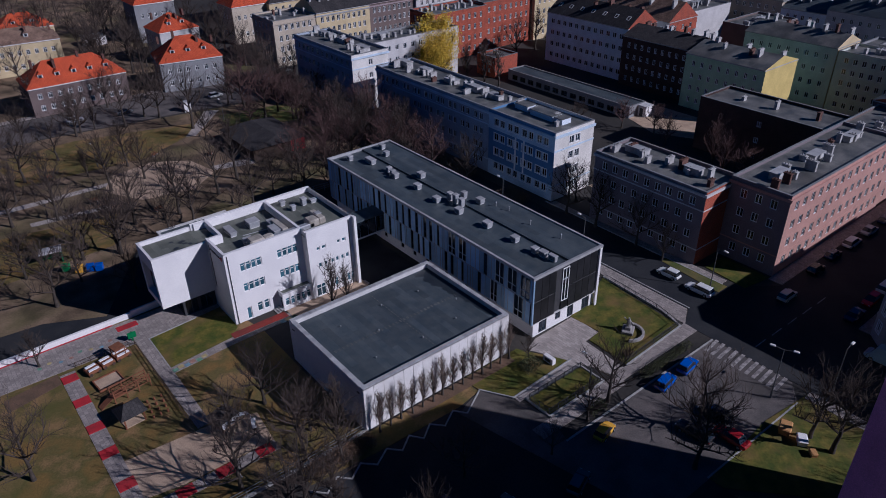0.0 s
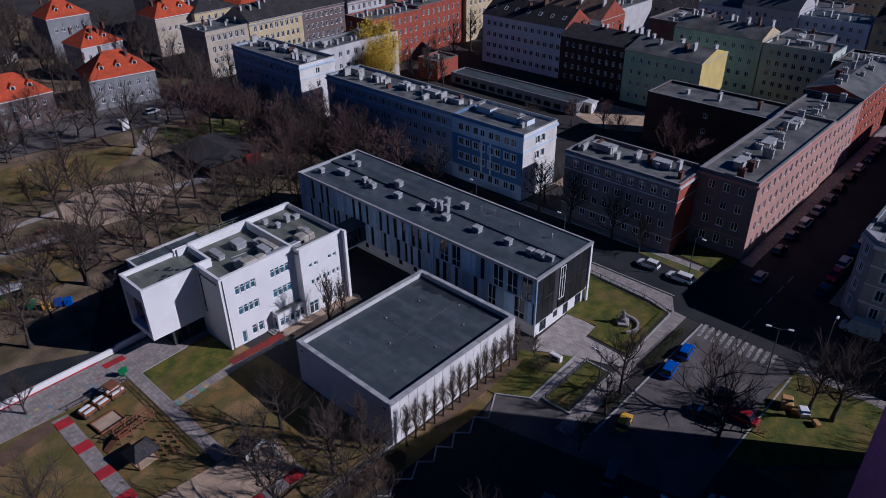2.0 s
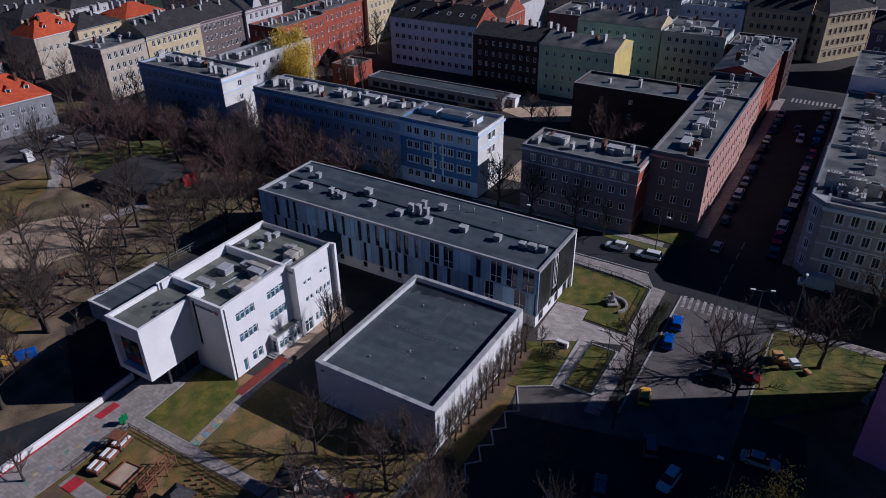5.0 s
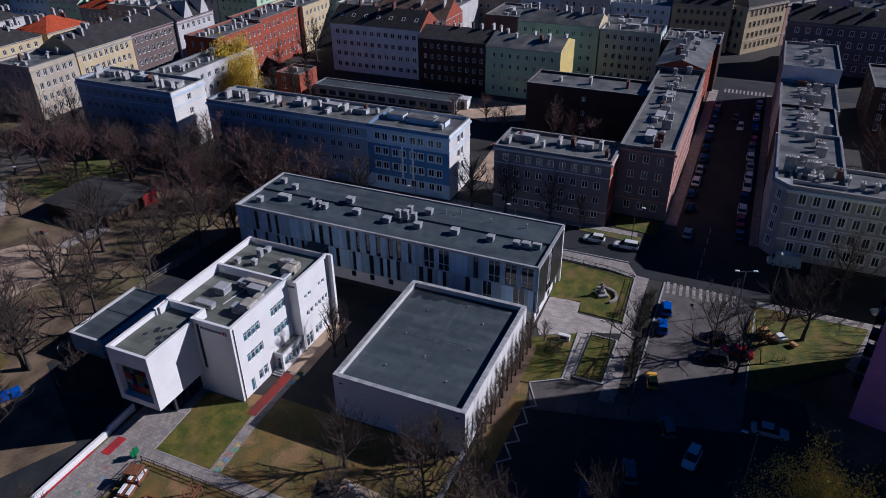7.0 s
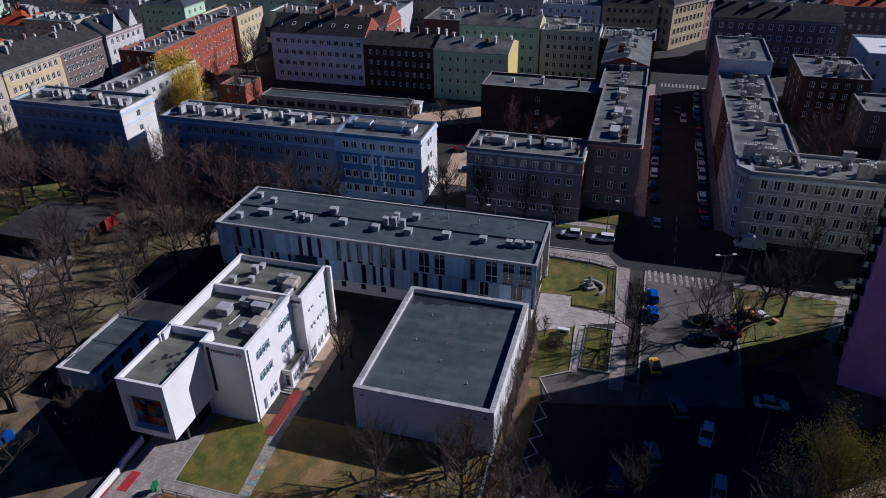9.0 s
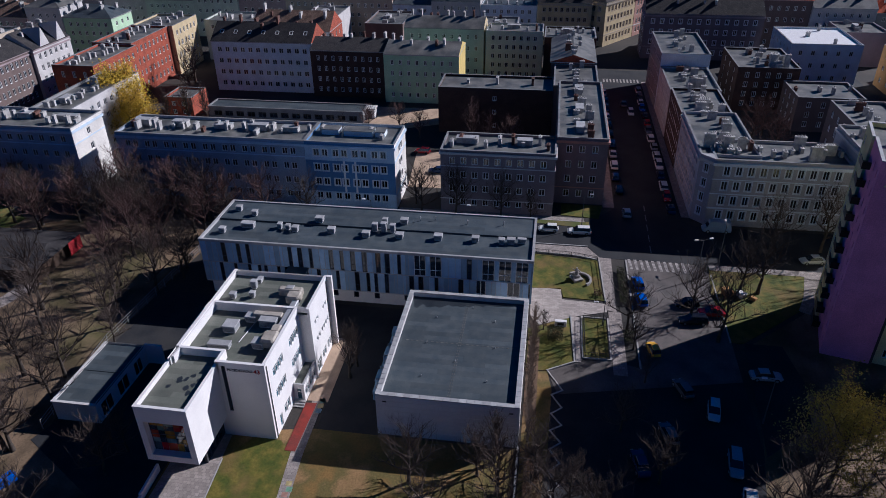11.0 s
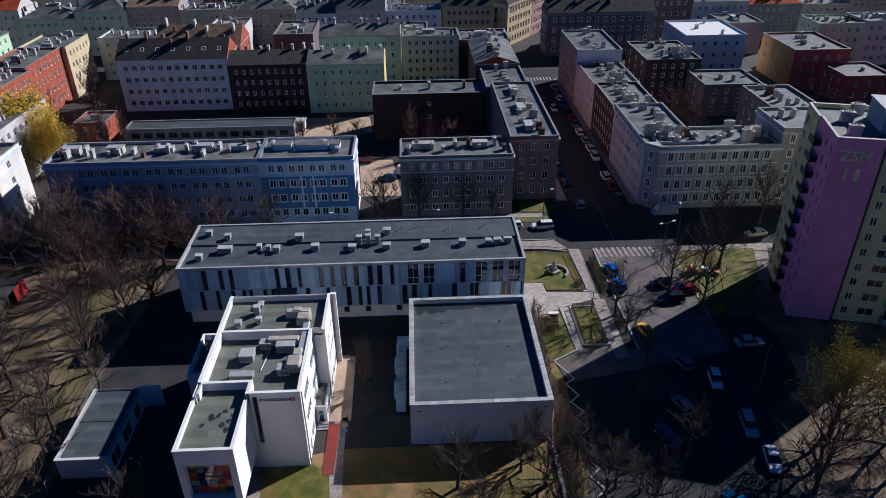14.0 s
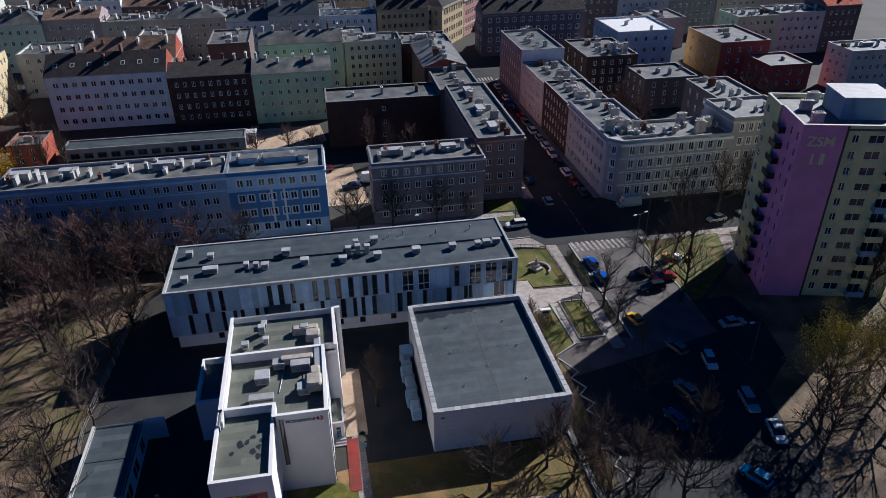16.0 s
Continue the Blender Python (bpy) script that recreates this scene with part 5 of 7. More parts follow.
# ---- tenements further off ----
building("beige tenement with tall windows", 96.6, 202.6, 111.3, 217, 14.3, P["beige"], sides="se", cols={"s": 5, "e": 6}, win=(1.1, 1.8), cornices=((13.0, 0.4, 0.2),), trim=P["beige"], far=True, chim=5, seed=31)
building("cream tenement with a mansard roof", 111.4, 202.3, 131.5, 216, 14.6, P["cream"], sides="e", cols={"e": 9}, win=(1.1, 1.8), roof="gable_x", rise=4, roof_mat=SLATE, cornices=((13.4, 0.4, 0.2),), far=True, chim=5, seed=32)
building("dark tenement with a slate roof", 131.7, 203, 150.5, 216, 14.6, P["brown"], sides="e", cols={"e": 8}, win=(1.1, 1.8), roof="gable_x", rise=3.5, roof_mat=SLATE, cornices=((13.4, 0.4, 0.2),), trim=P["dusk"], far=True, chim=4, seed=61)
gabled = building("stone tenement with twin pointed gables", 150.6, 202, 168, 215, 14.6, P["stone"], sides="e", cols={"e": 6}, win=(1.1, 1.8), roof="gable_x", rise=4.5, roof_mat=SLATE, cornices=((13.4, 0.4, 0.2),), trim=P["dusk"], far=True, chim=3, seed=62)
for u in (3.4, 11.2):
    part("front_gable", Geo().add([(u, -0.1, 14.6), (u + 4.4, -0.1, 14.6), (u + 2.2, -0.1, 20.0), (u, 4.5, 14.6), (u + 4.4, 4.5, 14.6), (u + 2.2, 6.0, 19.2)], [(0, 1, 2), (5, 4, 3), (0, 2, 5, 3), (2, 1, 4, 5), (1, 0, 3, 4)]), P["stone"], gabled, "pointed stone front gable")
building("red brick tenement with felt roof", 136, 174, 158, 186, 15.0, BRICKR, sides="es", cols={"e": 8, "s": 3}, win=(1.0, 1.7), trim=COPING, far=True, chim=8, seed=33)
building("red brick tenement with dark felt roof", 158.1, 175.5, 180, 188, 15.4, BRICKR, sides="es", cols={"e": 8, "s": 0}, win=(1.0, 1.7), trim=COPING, far=True, chim=8, seed=34)
building("ochre tenement at the end of the row", 180.1, 174, 197, 188, 15.4, P["cream"], sides="es", cols={"e": 6, "s": 0}, win=(1.0, 1.7), trim=COPING, far=True, chim=6, seed=35)
building("grey-green house behind the courts", 198, 150, 212, 172, 13.5, P["greyg"], sides="se", cols={"s": 6, "e": 3}, far=True, chim=5, seed=36)
building("house with a worn brown tile roof", 186, 124, 200, 150, 13.5, P["stone"], sides="se", cols={"s": 8, "e": 3}, roof="gable_y", rise=5.0, roof_mat=TILEB, walls={"e": BRICKR}, far=True, chim=4, seed=37)
building("sunlit yellow ornate tenement at the far junction", 229.6, 36.2, 250, 49, 15.4, P["cream"], floors=4, sides="se", cols={"s": 4, "e": 8}, roof="hip", rise=3.5, roof_mat=SLATE, win=(1.2, 1.9), style="trim", cornices=((4.0, 0.3, 0.12), (14.4, 0.6, 0.35)), trim=P["beige"], frame_mat=P["beige"], far=True, chim=4, seed=38, rz=-34.5)
building("rose-grey ornate tenement beyond the far junction", 246.5, 24.5, 264, 36, 14.4, P["rose"], floors=4, sides="se", cols={"s": 0, "e": 7}, roof="hip", rise=3.0, roof_mat=SLATE, win=(1.2, 1.9), cornices=((4.0, 0.3, 0.12), (13.4, 0.6, 0.35)), trim=P["stone"], far=True, chim=4, seed=52, rz=-34.5)
building("dark brick rear tenement with a low felt roof", 186.5, 41, 201, 56.5, 13.4, BRICKD, sides="se", cols={"s": 3, "e": 4}, far=True, chim=5, huts=1, seed=51)
building("beige ornate tenement at the far junction", 230.5, 41, 243, 60, 15.0, P["cream"], sides="s", cols={"s": 8}, roof="gable_y", rise=4.5, roof_mat=SLATE, style="trim", frame_mat=P["beige"], cornices=((4.0, 0.3, 0.12), (14.0, 0.5, 0.3)), trim=P["beige"], far=True, chim=4, seed=39)
building("dark ornate corner tenement row", 216, -14, 228, 24, 15.0, P["mauve"], sides="sw", cols={"s": 12, "w": 3}, roof="gable_y", rise=4, roof_mat=SLATE, style="trim", cornices=((4.0, 0.3, 0.1), (14.0, 0.5, 0.3)), trim=P["dusk"], far=True, chim=6, seed=40)
building("hall with a bright white roof", 190, -36, 212, -16, 12.5, P["ice"], floors=3, sides="sw", cols={"s": 5, "w": 5}, roof_mat=FRAME, far=True, chim=2, seed=41)
building("dark brick rear tenement with flat roof", 165, -12, 186, 4, 12.0, BRICKD, sides="sw", cols={"s": 5, "w": 3}, far=True, chim=8, seed=42)
building("brown rear tenement with flat roof", 150, -24, 164, -8, 9.0, P["brown"], floors=3, sides="sw", cols={"s": 4, "w": 3}, far=True, chim=3, seed=43)
building("red plastered house with an orange end wall", 172, -60, 194, -43, 12.0, P["redpl"], floors=3, sides="sw", cols={"s": 4, "w": 4}, walls={"w": P["orange"]}, far=True, chim=4, seed=44)
building("low annex of red plaster", 158, -66, 172, -52, 8.0, P["redpl"], floors=2, sides="sw", cols={"s": 3, "w": 3}, far=True, chim=1, seed=45)
building("long garage row with dark doors", 142.5, 103, 149, 147, 3.0, P["grey"], floors=1, sides="s", cols={"s": 13}, win=(2.2, 2.0), z_low=0.05, far=True, chim=0, roof_mat=FELT, trim=FELT, seed=46, name="garage_row", category="garage", frame_mat=GREYFRAME, parapet=0.2)
building("small red brick outbuilding", 140, 150, 149, 158, 6.0, BRICKR, floors=2, sides="s", cols={"s": 2}, far=True, chim=1, seed=47, name="outbuilding")
rnd = random.Random(77)
tones = ["stone", "beige", "grey", "cream", "brown", "ice", "greyg", "mint", "dusk", "paleblue", "stone", "beige"]


def row_of_houses(x, y0, y1, depth, face, gap=0.0, seedk=0):
    y = y0
    while y < y1 - 8:
        w = rnd.uniform(13, 22)
        if y + w > y1:
            w = y1 - y
        c = rnd.choice(tones)
        hgt = rnd.uniform(13, 17)
        kind = rnd.choice(("flat", "flat", "gable_y", "hip"))
        building(f"{'plastered' if c not in ('redpl', 'brown') else 'dark plastered'} tenement house in a distant row", x + rnd.uniform(-0.6, 0.6), y, x + depth, y + w - 0.1, hgt, P[c], sides=face, cols={"s": int(w / 2.7), "e": 3, "w": 3}, roof=kind, rise=rnd.uniform(2.5, 4.5), roof_mat=rnd.choice((FELTL, FELT, SLATE, TILEB, TILE)) if kind != "flat" else rnd.choice((FELTL, FELT)), far=True, chim=rnd.randint(4, 7), seed=int(x * 7 + y), huts=rnd.randint(0, 1))
        y += w + gap


row_of_houses(230, 60.5, 262, 13, "se")
row_of_houses(232, -125, 6, 13, "sw")
row_of_houses(268, -75, 250, 13, "s")
row_of_houses(160, 222, 300, 13, "se")
row_of_houses(196, 205, 290, 13, "se")
row_of_houses(150, -92, -68, 12, "sw")
row_of_houses(196, -110, -62, 13, "sw")
for yy in (232, 262):
    for xx in (112, 130):
        building("beige tenement house beyond the gardens", xx, yy + 4, xx + 16, yy + 18, 12.5, P[rnd.choice(("beige", "stone", "cream"))], sides="se", cols={"s": 4, "e": 5}, far=True, chim=4, seed=xx + yy, roof="hip", rise=3.5, roof_mat=rnd.choice((TILE, SLATE)))


for x0, y0, x1, y1, hh, tone in ((203, 104, 223, 117, 12.5, "brown"), (204, 128, 225, 140, 13.5, "stone"), (203, 66, 220, 79, 12.0, "grey"), (246, 74, 262, 96, 13.0, "brown"), (247, 112, 263, 132, 12.0, "stone"), (246, -30, 262, -6, 13.0, "grey"), (213, -52, 228, -38, 11.0, "dusk")):
    building("flat-roofed rear house in a shaded courtyard", x0, y0, x1, y1, hh, P[tone], sides="", far=True, chim=4, huts=1, seed=int(x0 + y0), category="building")


def corner_bay():
    """Diagonal front of the corner tenement, between its two street walls."""
    b = thing("corner_bay", "diagonal stone-grey corner bay of the tenement", "building", pose(95.2, 22.25, 0, 0, 0, 0))
    L = math.hypot(2.45, 2.35)
    m = pose(2.45, 2.36, 0, 0, 0, math.degrees(math.atan2(-2.36, -2.45)))
    part("wall", Geo().prism([(0, 0), (2.45, 0), (2.45, 2.35)], 0, 13.8), PLASTER["ash"], b)
    part("cornice", Geo().prism([(-0.35, 0), (2.45, 0), (2.45, 2.7)], 12.6, 13.2), PLASTER["stone"], b)
    part("roof", Geo().prism([(-0.1, 0), (2.45, 0), (2.45, 2.45)], 13.8, 13.88), COPING, b)
    for k in range(4):
        put_window(b, m @ pose(L / 2 - 0.5, -0.18, 1.7 + 3.0 * k), 1.0, 1.7, "trim", PLASTER["ice"], GLASS, True)
    return b


corner_bay()

villa("grey villa with a brown tiled roof", -6, 246, 0, 18, 12, 6.5, 4.5, P["stone"], TILEB, 2)
villa("pale villa with a red tiled roof", 34, 284, 0, 18, 12, 6.5, 4.5, P["cream"], TILE, 2)
villa("white villa with an orange tiled roof", -22, 214, 0, 18, 12, 6.2, 4.5, P["ice"], TILE, 3)

stack_rnd = random.Random(19)
for ob in [o for o in scene.objects if o.parent is None and o.name.startswith("apartment_building") and 94 < o.location.x < 170 and -20 < o.location.y < 15]:
    for k in range(5):
        part("chimney", chimney_mesh(0.7, stack_rnd.choice((1.4, 2.0)), stack_rnd.choice((2.2, 2.8)), CHIM), None, ob, m=pose(stack_rnd.uniform(2.5, 8), stack_rnd.uniform(2, 9), (12.2 if ob.location.x > 106 else 13.3)))


# ---- trees ----
def grow(seed, height, spread=0.55, clear=0.28, levels=4, upright=0.35, limbs=9, twigs=4, r0=0.011):
    """A bare tree: trunk mesh, limb-and-twig mesh. Twig ends are returned for leaves."""
    rnd = random.Random(seed)
    trunk, crown, ends = Geo(), Geo(), []
    tips = []

    def bend(d, k):
        return (d + Vector((rnd.uniform(-k, k), rnd.uniform(-k, k), rnd.uniform(-k, k) * 0.6 + 0.06 * upright))).normalized()

    def branch(p, d, length, r, level):
        n = 3 if level < 3 else 2 if level == 3 else 1
        q = p
        sides = 5 if level == 1 else 4 if level == 2 else 3
        for k in range(n):
            e = q + d * length / n
            ra, rb = r * (1 - 0.75 * k / n), r * (1 - 0.75 * (k + 1) / n)
            crown.tube(q, e, ra, max(rb, 0.008), sides, cap=False)
            if level < levels:
                m = 2 if level == 1 else twigs // 2 if level == 2 else (1 + (k and twigs > 4))
                for _ in range(max(1, m)):
                    side = Vector((rnd.uniform(-1, 1), rnd.uniform(-1, 1), rnd.uniform(-0.3, 0.9))).normalized()
                    nd = (d * 0.75 + side * 0.85 + Vector((0, 0, upright * 0.5))).normalized()
                    branch(q.lerp(e, rnd.random()), nd, length * rnd.uniform(0.38, 0.62), max(r * 0.45, r0), level + 1)
            q = e
            d = bend(d, 0.22)
        tips.append(q)

    top = height * 0.72
    p, d = Vector((0, 0, -0.1)), Vector((0, 0, 1))
    R = 0.022 * height + 0.04
    n = 6
    for k in range(n):
        e = p + d * (top + 0.1) / n
        trunk.tube(p, e, R * (1.25 if k == 0 else 1 - 0.8 * k / n), R * (1 - 0.8 * (k + 1) / n), 7, cap=k == n - 1)
        p, d = e, (Vector((0, 0, 1)) + Vector((rnd.uniform(-0.12, 0.12), rnd.uniform(-0.12, 0.12), 0))).normalized()
        ends.append(p)
    for i in range(limbs):
        f = clear + (1 - clear) * (i + rnd.random()) / limbs
        a = i * 2.4 + rnd.uniform(-0.4, 0.4)
        k = min(n - 1, int(f * n))
        base = (ends[k - 1] if k else Vector((0, 0, 0))).lerp(ends[k], f * n - k if k < n else 0)
        out = spread * (1.15 - 0.55 * f)
        dr = Vector((math.cos(a) * out, math.sin(a) * out, upright + 0.45 * f)).normalized()
        branch(base, dr, height * (0.5 - 0.2 * f) * (0.6 + spread * 0.6), R * (0.6 - 0.3 * f), 1)
    branch(ends[-1], Vector((0, 0, 1)), height * 0.25, R * 0.25, 1)
    return trunk, crown, tips


def leaves(tips, per, size, seed, droop=0.0, reach=0.8):
    rnd = random.Random(seed)
    g = Geo()
    for t in tips:
        for _ in range(per):
            c = t + Vector((rnd.gauss(0, reach), rnd.gauss(0, reach), rnd.gauss(0, reach) - abs(rnd.gauss(0, droop))))
            a = Vector((rnd.uniform(-1, 1), rnd.uniform(-1, 1), rnd.uniform(-1, 1))).normalized()
            b = a.orthogonal().normalized()
            s = size * rnd.uniform(0.6, 1.4)
            g.add([c - a * s, c + b * s * 0.5, c + a * s, c - b * s * 0.5], [(0, 1, 2, 3)])
    return g


KINDS = {}
for key, args in dict(tall=dict(seed=1, height=17, spread=0.62, limbs=10, twigs=4), wide=dict(seed=2, height=14, spread=0.85, clear=0.24, limbs=10, twigs=4), young=dict(seed=3, height=9, spread=0.6, clear=0.2, limbs=9, twigs=4), dense=dict(seed=4, height=13, spread=0.7, clear=0.2, limbs=13, twigs=4), slim=dict(seed=5, height=11, spread=0.4, clear=0.2, limbs=11, twigs=4, upright=0.7), other=dict(seed=8, height=15, spread=0.72, clear=0.3, limbs=11, twigs=4)).items():
    tr, cr, tips = grow(**args)
    KINDS[key] = (tr.mesh("trunk", BARK, True), cr.mesh("crown", TWIG), cr.mesh("crown", TWIGR), tips)
tr, cr, tips = grow(6, 6.0, spread=0.27, clear=0.22, limbs=9, twigs=4, upright=0.8, levels=4, r0=0.007)
KINDS["clipped"] = (tr.mesh("trunk", BARK, True), cr.mesh("crown", TWIGL), None, tips)
PROTO = {}


def tree(kind, x, y, s=1.0, rz=0.0, red=False, z=0.0):
    key = (kind, red)
    labels = dict(tall="tall bare tree with dark spreading limbs", wide="broad bare tree with a wide branching crown", young="young bare tree with thin branches", dense="bare tree with a dense twiggy crown", slim="slim bare tree with upright branches", other="bare tree with uneven dark limbs", clipped="narrow clipped bare tree beside the hall wall")
    m = pose(x, y, z, 0, 0, rz) @ Matrix.Scale(s, 4)
    e = thing("tree", labels[kind] + (", reddish twigs" if red else ""), "tree", m, group="clipped hall trees" if kind == "clipped" else "bare trees")
    part("trunk", KINDS[kind][0], None, e)
    part("crown", KINDS[kind][2 if red else 1], None, e)
    return e


rnd = random.Random(21)
# clipped row along the hall
for i in range(14):
    tree("clipped", 32.6 + i * 1.66, 53.9 + rnd.uniform(-0.15, 0.15), rnd.uniform(0.85, 1.1), rnd.uniform(0, 360))
# trees of the yard and the car park
for kind, x, y, s in (("dense", 24.0, 67.4, 0.75), ("dense", 23.8, 56.9, 0.75), ("slim", 28.6, 57.6, 0.75), ("dense", 26.2, 59.5, 0.6), ("wide", 15.7, 56.4, 0.8), ("wide", -2.0, 72.8, 0.75), ("young", 3.3, 94.0, 0.7), ("wide", 18.5, 65.0, 0.55), ("slim", 41.4, 79.3, 0.85), ("slim", 44, 78.9, 0.7), ("wide", 58.0, 39.6, 0.72), ("young", 53.4, 39.0, 0.75), ("wide", 62.5, 29.5, 0.8), ("other", 57.0, 26.2, 0.8), ("tall", 71.2, 17.4, 0.75), ("other", 71.5, 20.2, 0.7), ("young", 46, 38, 0.6), ("wide", 36, 42, 0.52), ("other", 28, 38, 0.52), ("young", 22, 46, 0.7), ("tall", 80, -4, 0.8), ("wide", 85.5, 12, 0.8), ("other", 87, 3, 0.85), ("wide", 92.6, 62, 0.7), ("other", 92.4, 71, 0.75), ("wide", 92.2, 78, 0.75), ("wide", 97, 80, 0.6), ("young", 91.8, 56, 0.8), ("young", 56.5, 52.4, 0.42), ("slim", 93, -6, 0.9), ("wide", 93, -12, 0.9), ("slim", 52, -5, 1.3), ("slim", 50, -11, 1.2)):
    tree(kind, x, y, s, rnd.uniform(0, 360))
# park trees
spots = []
tries = 0
while len(spots) < 66 and tries < 6000:
    tries += 1
    x, y = rnd.uniform(-8, 91), rnd.uniform(108, 186)
    if x < 27 and y < 112 or 25 < x < 62 and y < 119 or 56 < x < 73 and 137 < y < 158 or 27 < x < 50 and 135 < y < 155 and rnd.random() < 0.75 or x > 62 and y < 113:
        continue
    if 10 < x < 50 and 158 < y < 180 and rnd.random() < 0.7:
        continue
    if any((x - a) ** 2 + (y - b) ** 2 < 26 for a, b in spots):
        continue
    spots.append((x, y))
    far_side = x > 62
    tree(rnd.choice(("tall", "wide", "dense", "other", "slim") if not far_side else ("dense", "wide", "dense", "other")), x, y, rnd.uniform(0.62, 0.95), rnd.uniform(0, 360), red=far_side and rnd.random() < 0.7)
for x, y in ((84, 120), (86, 128), (85, 136), (80, 146), (86, 150), (82, 160), (78, 118), (76, 128), (83, 108), (86, 100), (82, 170), (76, 152), (88, 143), (79, 138)):
    tree("dense", x, y, rnd.uniform(0.8, 1.0), rnd.uniform(0, 360), red=rnd.random() < 0.7)
for x, y, s in ((20, 104, 0.6), (9, 108, 0.8), (0, 110, 0.8), (22, 118, 0.8), (31, 118.5, 0.75), (14, 113, 0.6), (36, 120, 0.8), (48, 120, 0.8), (58, 117.5, 0.8), (66, 116, 0.8), (24, 103.5, 0.5), (44, 117, 0.5)):
    tree(rnd.choice(("dense", "wide", "other")), x, y, s, rnd.uniform(0, 360))
# street, garden and courtyard trees
for kind, x, y, s, red in (("slim", 128, 68, 0.9, True), ("slim", 131, 72, 1.0, True), ("dense", 127, 62, 0.7, True), ("dense", 138, 92, 0.6, True), ("dense", 136, 100, 0.6, True), ("dense", 134, 86, 0.6, True), ("wide", 124, 104, 0.6, False), ("slim", 134, 148, 1.1, False), ("slim", 131, 152, 1.0, False), ("slim", 136, 144, 1.0, False), ("tall", 158, 160, 0.8, False), ("tall", 172, 165, 0.8, False), ("dense", 140, 4, 0.9, True), ("dense", 134, 0, 0.8, True), ("dense", 146, 0, 0.8, True), ("wide", 28, 206, 0.8, False), ("wide", 56, 205, 0.7, False), ("wide", 58, 196, 0.8, False), ("other", 44, 200, 0.7, False), ("tall", 90, 212, 0.8, False), ("tall", 60, 228, 0.9, False), ("tall", 52, 236, 0.9, False), ("tall", 92, 232, 0.9, False), ("wide", 30, 236, 0.9, False), ("tall", 90, 256, 0.9, False), ("wide", 60, 260, 0.9, False), ("tall", 40, 262, 0.9, False), ("tall", 12, 235, 0.9, False), ("wide", 0, 222, 0.9, False), ("tall", 20, 224, 0.8, False), ("wide", 104, 262, 0.9, False), ("tall", 86, 224, 0.7, False), ("dense", 150, -40, 0.8, False), ("dense", 140, -40, 0.8, False), ("dense", 130, -34, 0.8, False)):
    tree(kind, x, y, s, rnd.uniform(0, 360), red)
for x, y, s in ((20, 184, 0.7), (33, 184.5, 0.8), (52, 183, 0.75), (70, 180.5, 0.8), (82, 178.5, 0.8), (48, 204.8, 0.7), (84, 203, 0.8), (90, 199.5, 0.8), (14, 204.8, 0.7), (95, 189, 0.8)):
    tree("wide" if x % 4 else "other", x, y, s, x * 31)


gr = random.Random(4)
g, light_tree = Geo(), grow(12, 12, spread=0.75, clear=0.22, limbs=7, twigs=2, levels=3, r0=0.03)
for _ in range(120):
    x, y, k, a = gr.uniform(-60, 96), gr.uniform(268, 400), gr.uniform(0.7, 1.1), gr.uniform(0, 6.3)
    c_, s_ = math.cos(a) * k, math.sin(a) * k
    for q in light_tree[:2]:
        g.add([(x + c_ * vx - s_ * vy, y + s_ * vx + c_ * vy, vz * k) for vx, vy, vz in q.v], q.f)
tagged(part("garden_trees", g, TWIG), "bare trees of the gardens beyond the villas", "trees", kind="stuff")
slab("garden_ground", [(-80, 206.2), (92, 206.2), (92, 420), (-80, 420)], 0.02, LITTER, "garden soil with thin grass and fallen leaves", "ground")
for _ in range(46):
    x, y = gr.uniform(-20, 118), gr.uniform(222, 300)
    if 18 < x < 48 and y > 246 and y < 268 or 66 < x < 96 and 228 < y < 266 or 98 < x < 150:
        continue
    tree(gr.choice(("tall", "wide", "other", "dense")), x, y, gr.uniform(0.65, 1.0), gr.uniform(0, 360))


for kind, x, y, k in (("dense", 26.5, 52.5, 0.7), ("wide", 20.5, 50.5, 0.7), ("other", 17.0, 46.0, 0.8), ("dense", 23.0, 48.6, 0.6)):
    tree(kind, x, y, k, x * 37)


def leafy(label, x, y, s, kind, material, per, size, droop, seed, reach=0.8):
    e = thing("tree", label, "tree", pose(x, y, 0, 0, 0, seed * 40) @ Matrix.Scale(s, 4))
    part("trunk", KINDS[kind][0], None, e)
    part("crown", KINDS[kind][1], None, e)
    part("foliage", leaves(KINDS[kind][3], per, size, seed, droop, reach), material, e)
    return e


leafy("willow with hanging yellow-green spring leaves", 128, 163, 1.2, "wide", LEAFY, 24, 0.17, 2.8, 3, 0.6)
leafy("willow with hanging yellow-green spring leaves", 121.5, 156, 0.95, "wide", LEAFY, 22, 0.17, 2.6, 4, 0.6)
leafy("budding tree with sparse yellowish leaves", 30.2, 18.6, 0.95, "wide", LEAFB, 9, 0.13, 0.3, 5, 0.6)
leafy("budding tree with sparse yellowish leaves", 31, 8.0, 0.9, "wide", LEAFB, 9, 0.13, 0.3, 6, 0.6)
leafy("small yellow-leaved garden shrub tree", 255, 175, 0.6, "young", LEAFY, 4, 0.25, 0.4, 7)
for kind, x, y, s in (("wide", 25, 22.8, 0.85), ("other", 21, 25.4, 0.8), ("wide", 24, 13, 0.9), ("tall", 40, 0, 0.8), ("wide", 14, 21, 0.8)):
    tree(kind, x, y, s, rnd.uniform(0, 360))


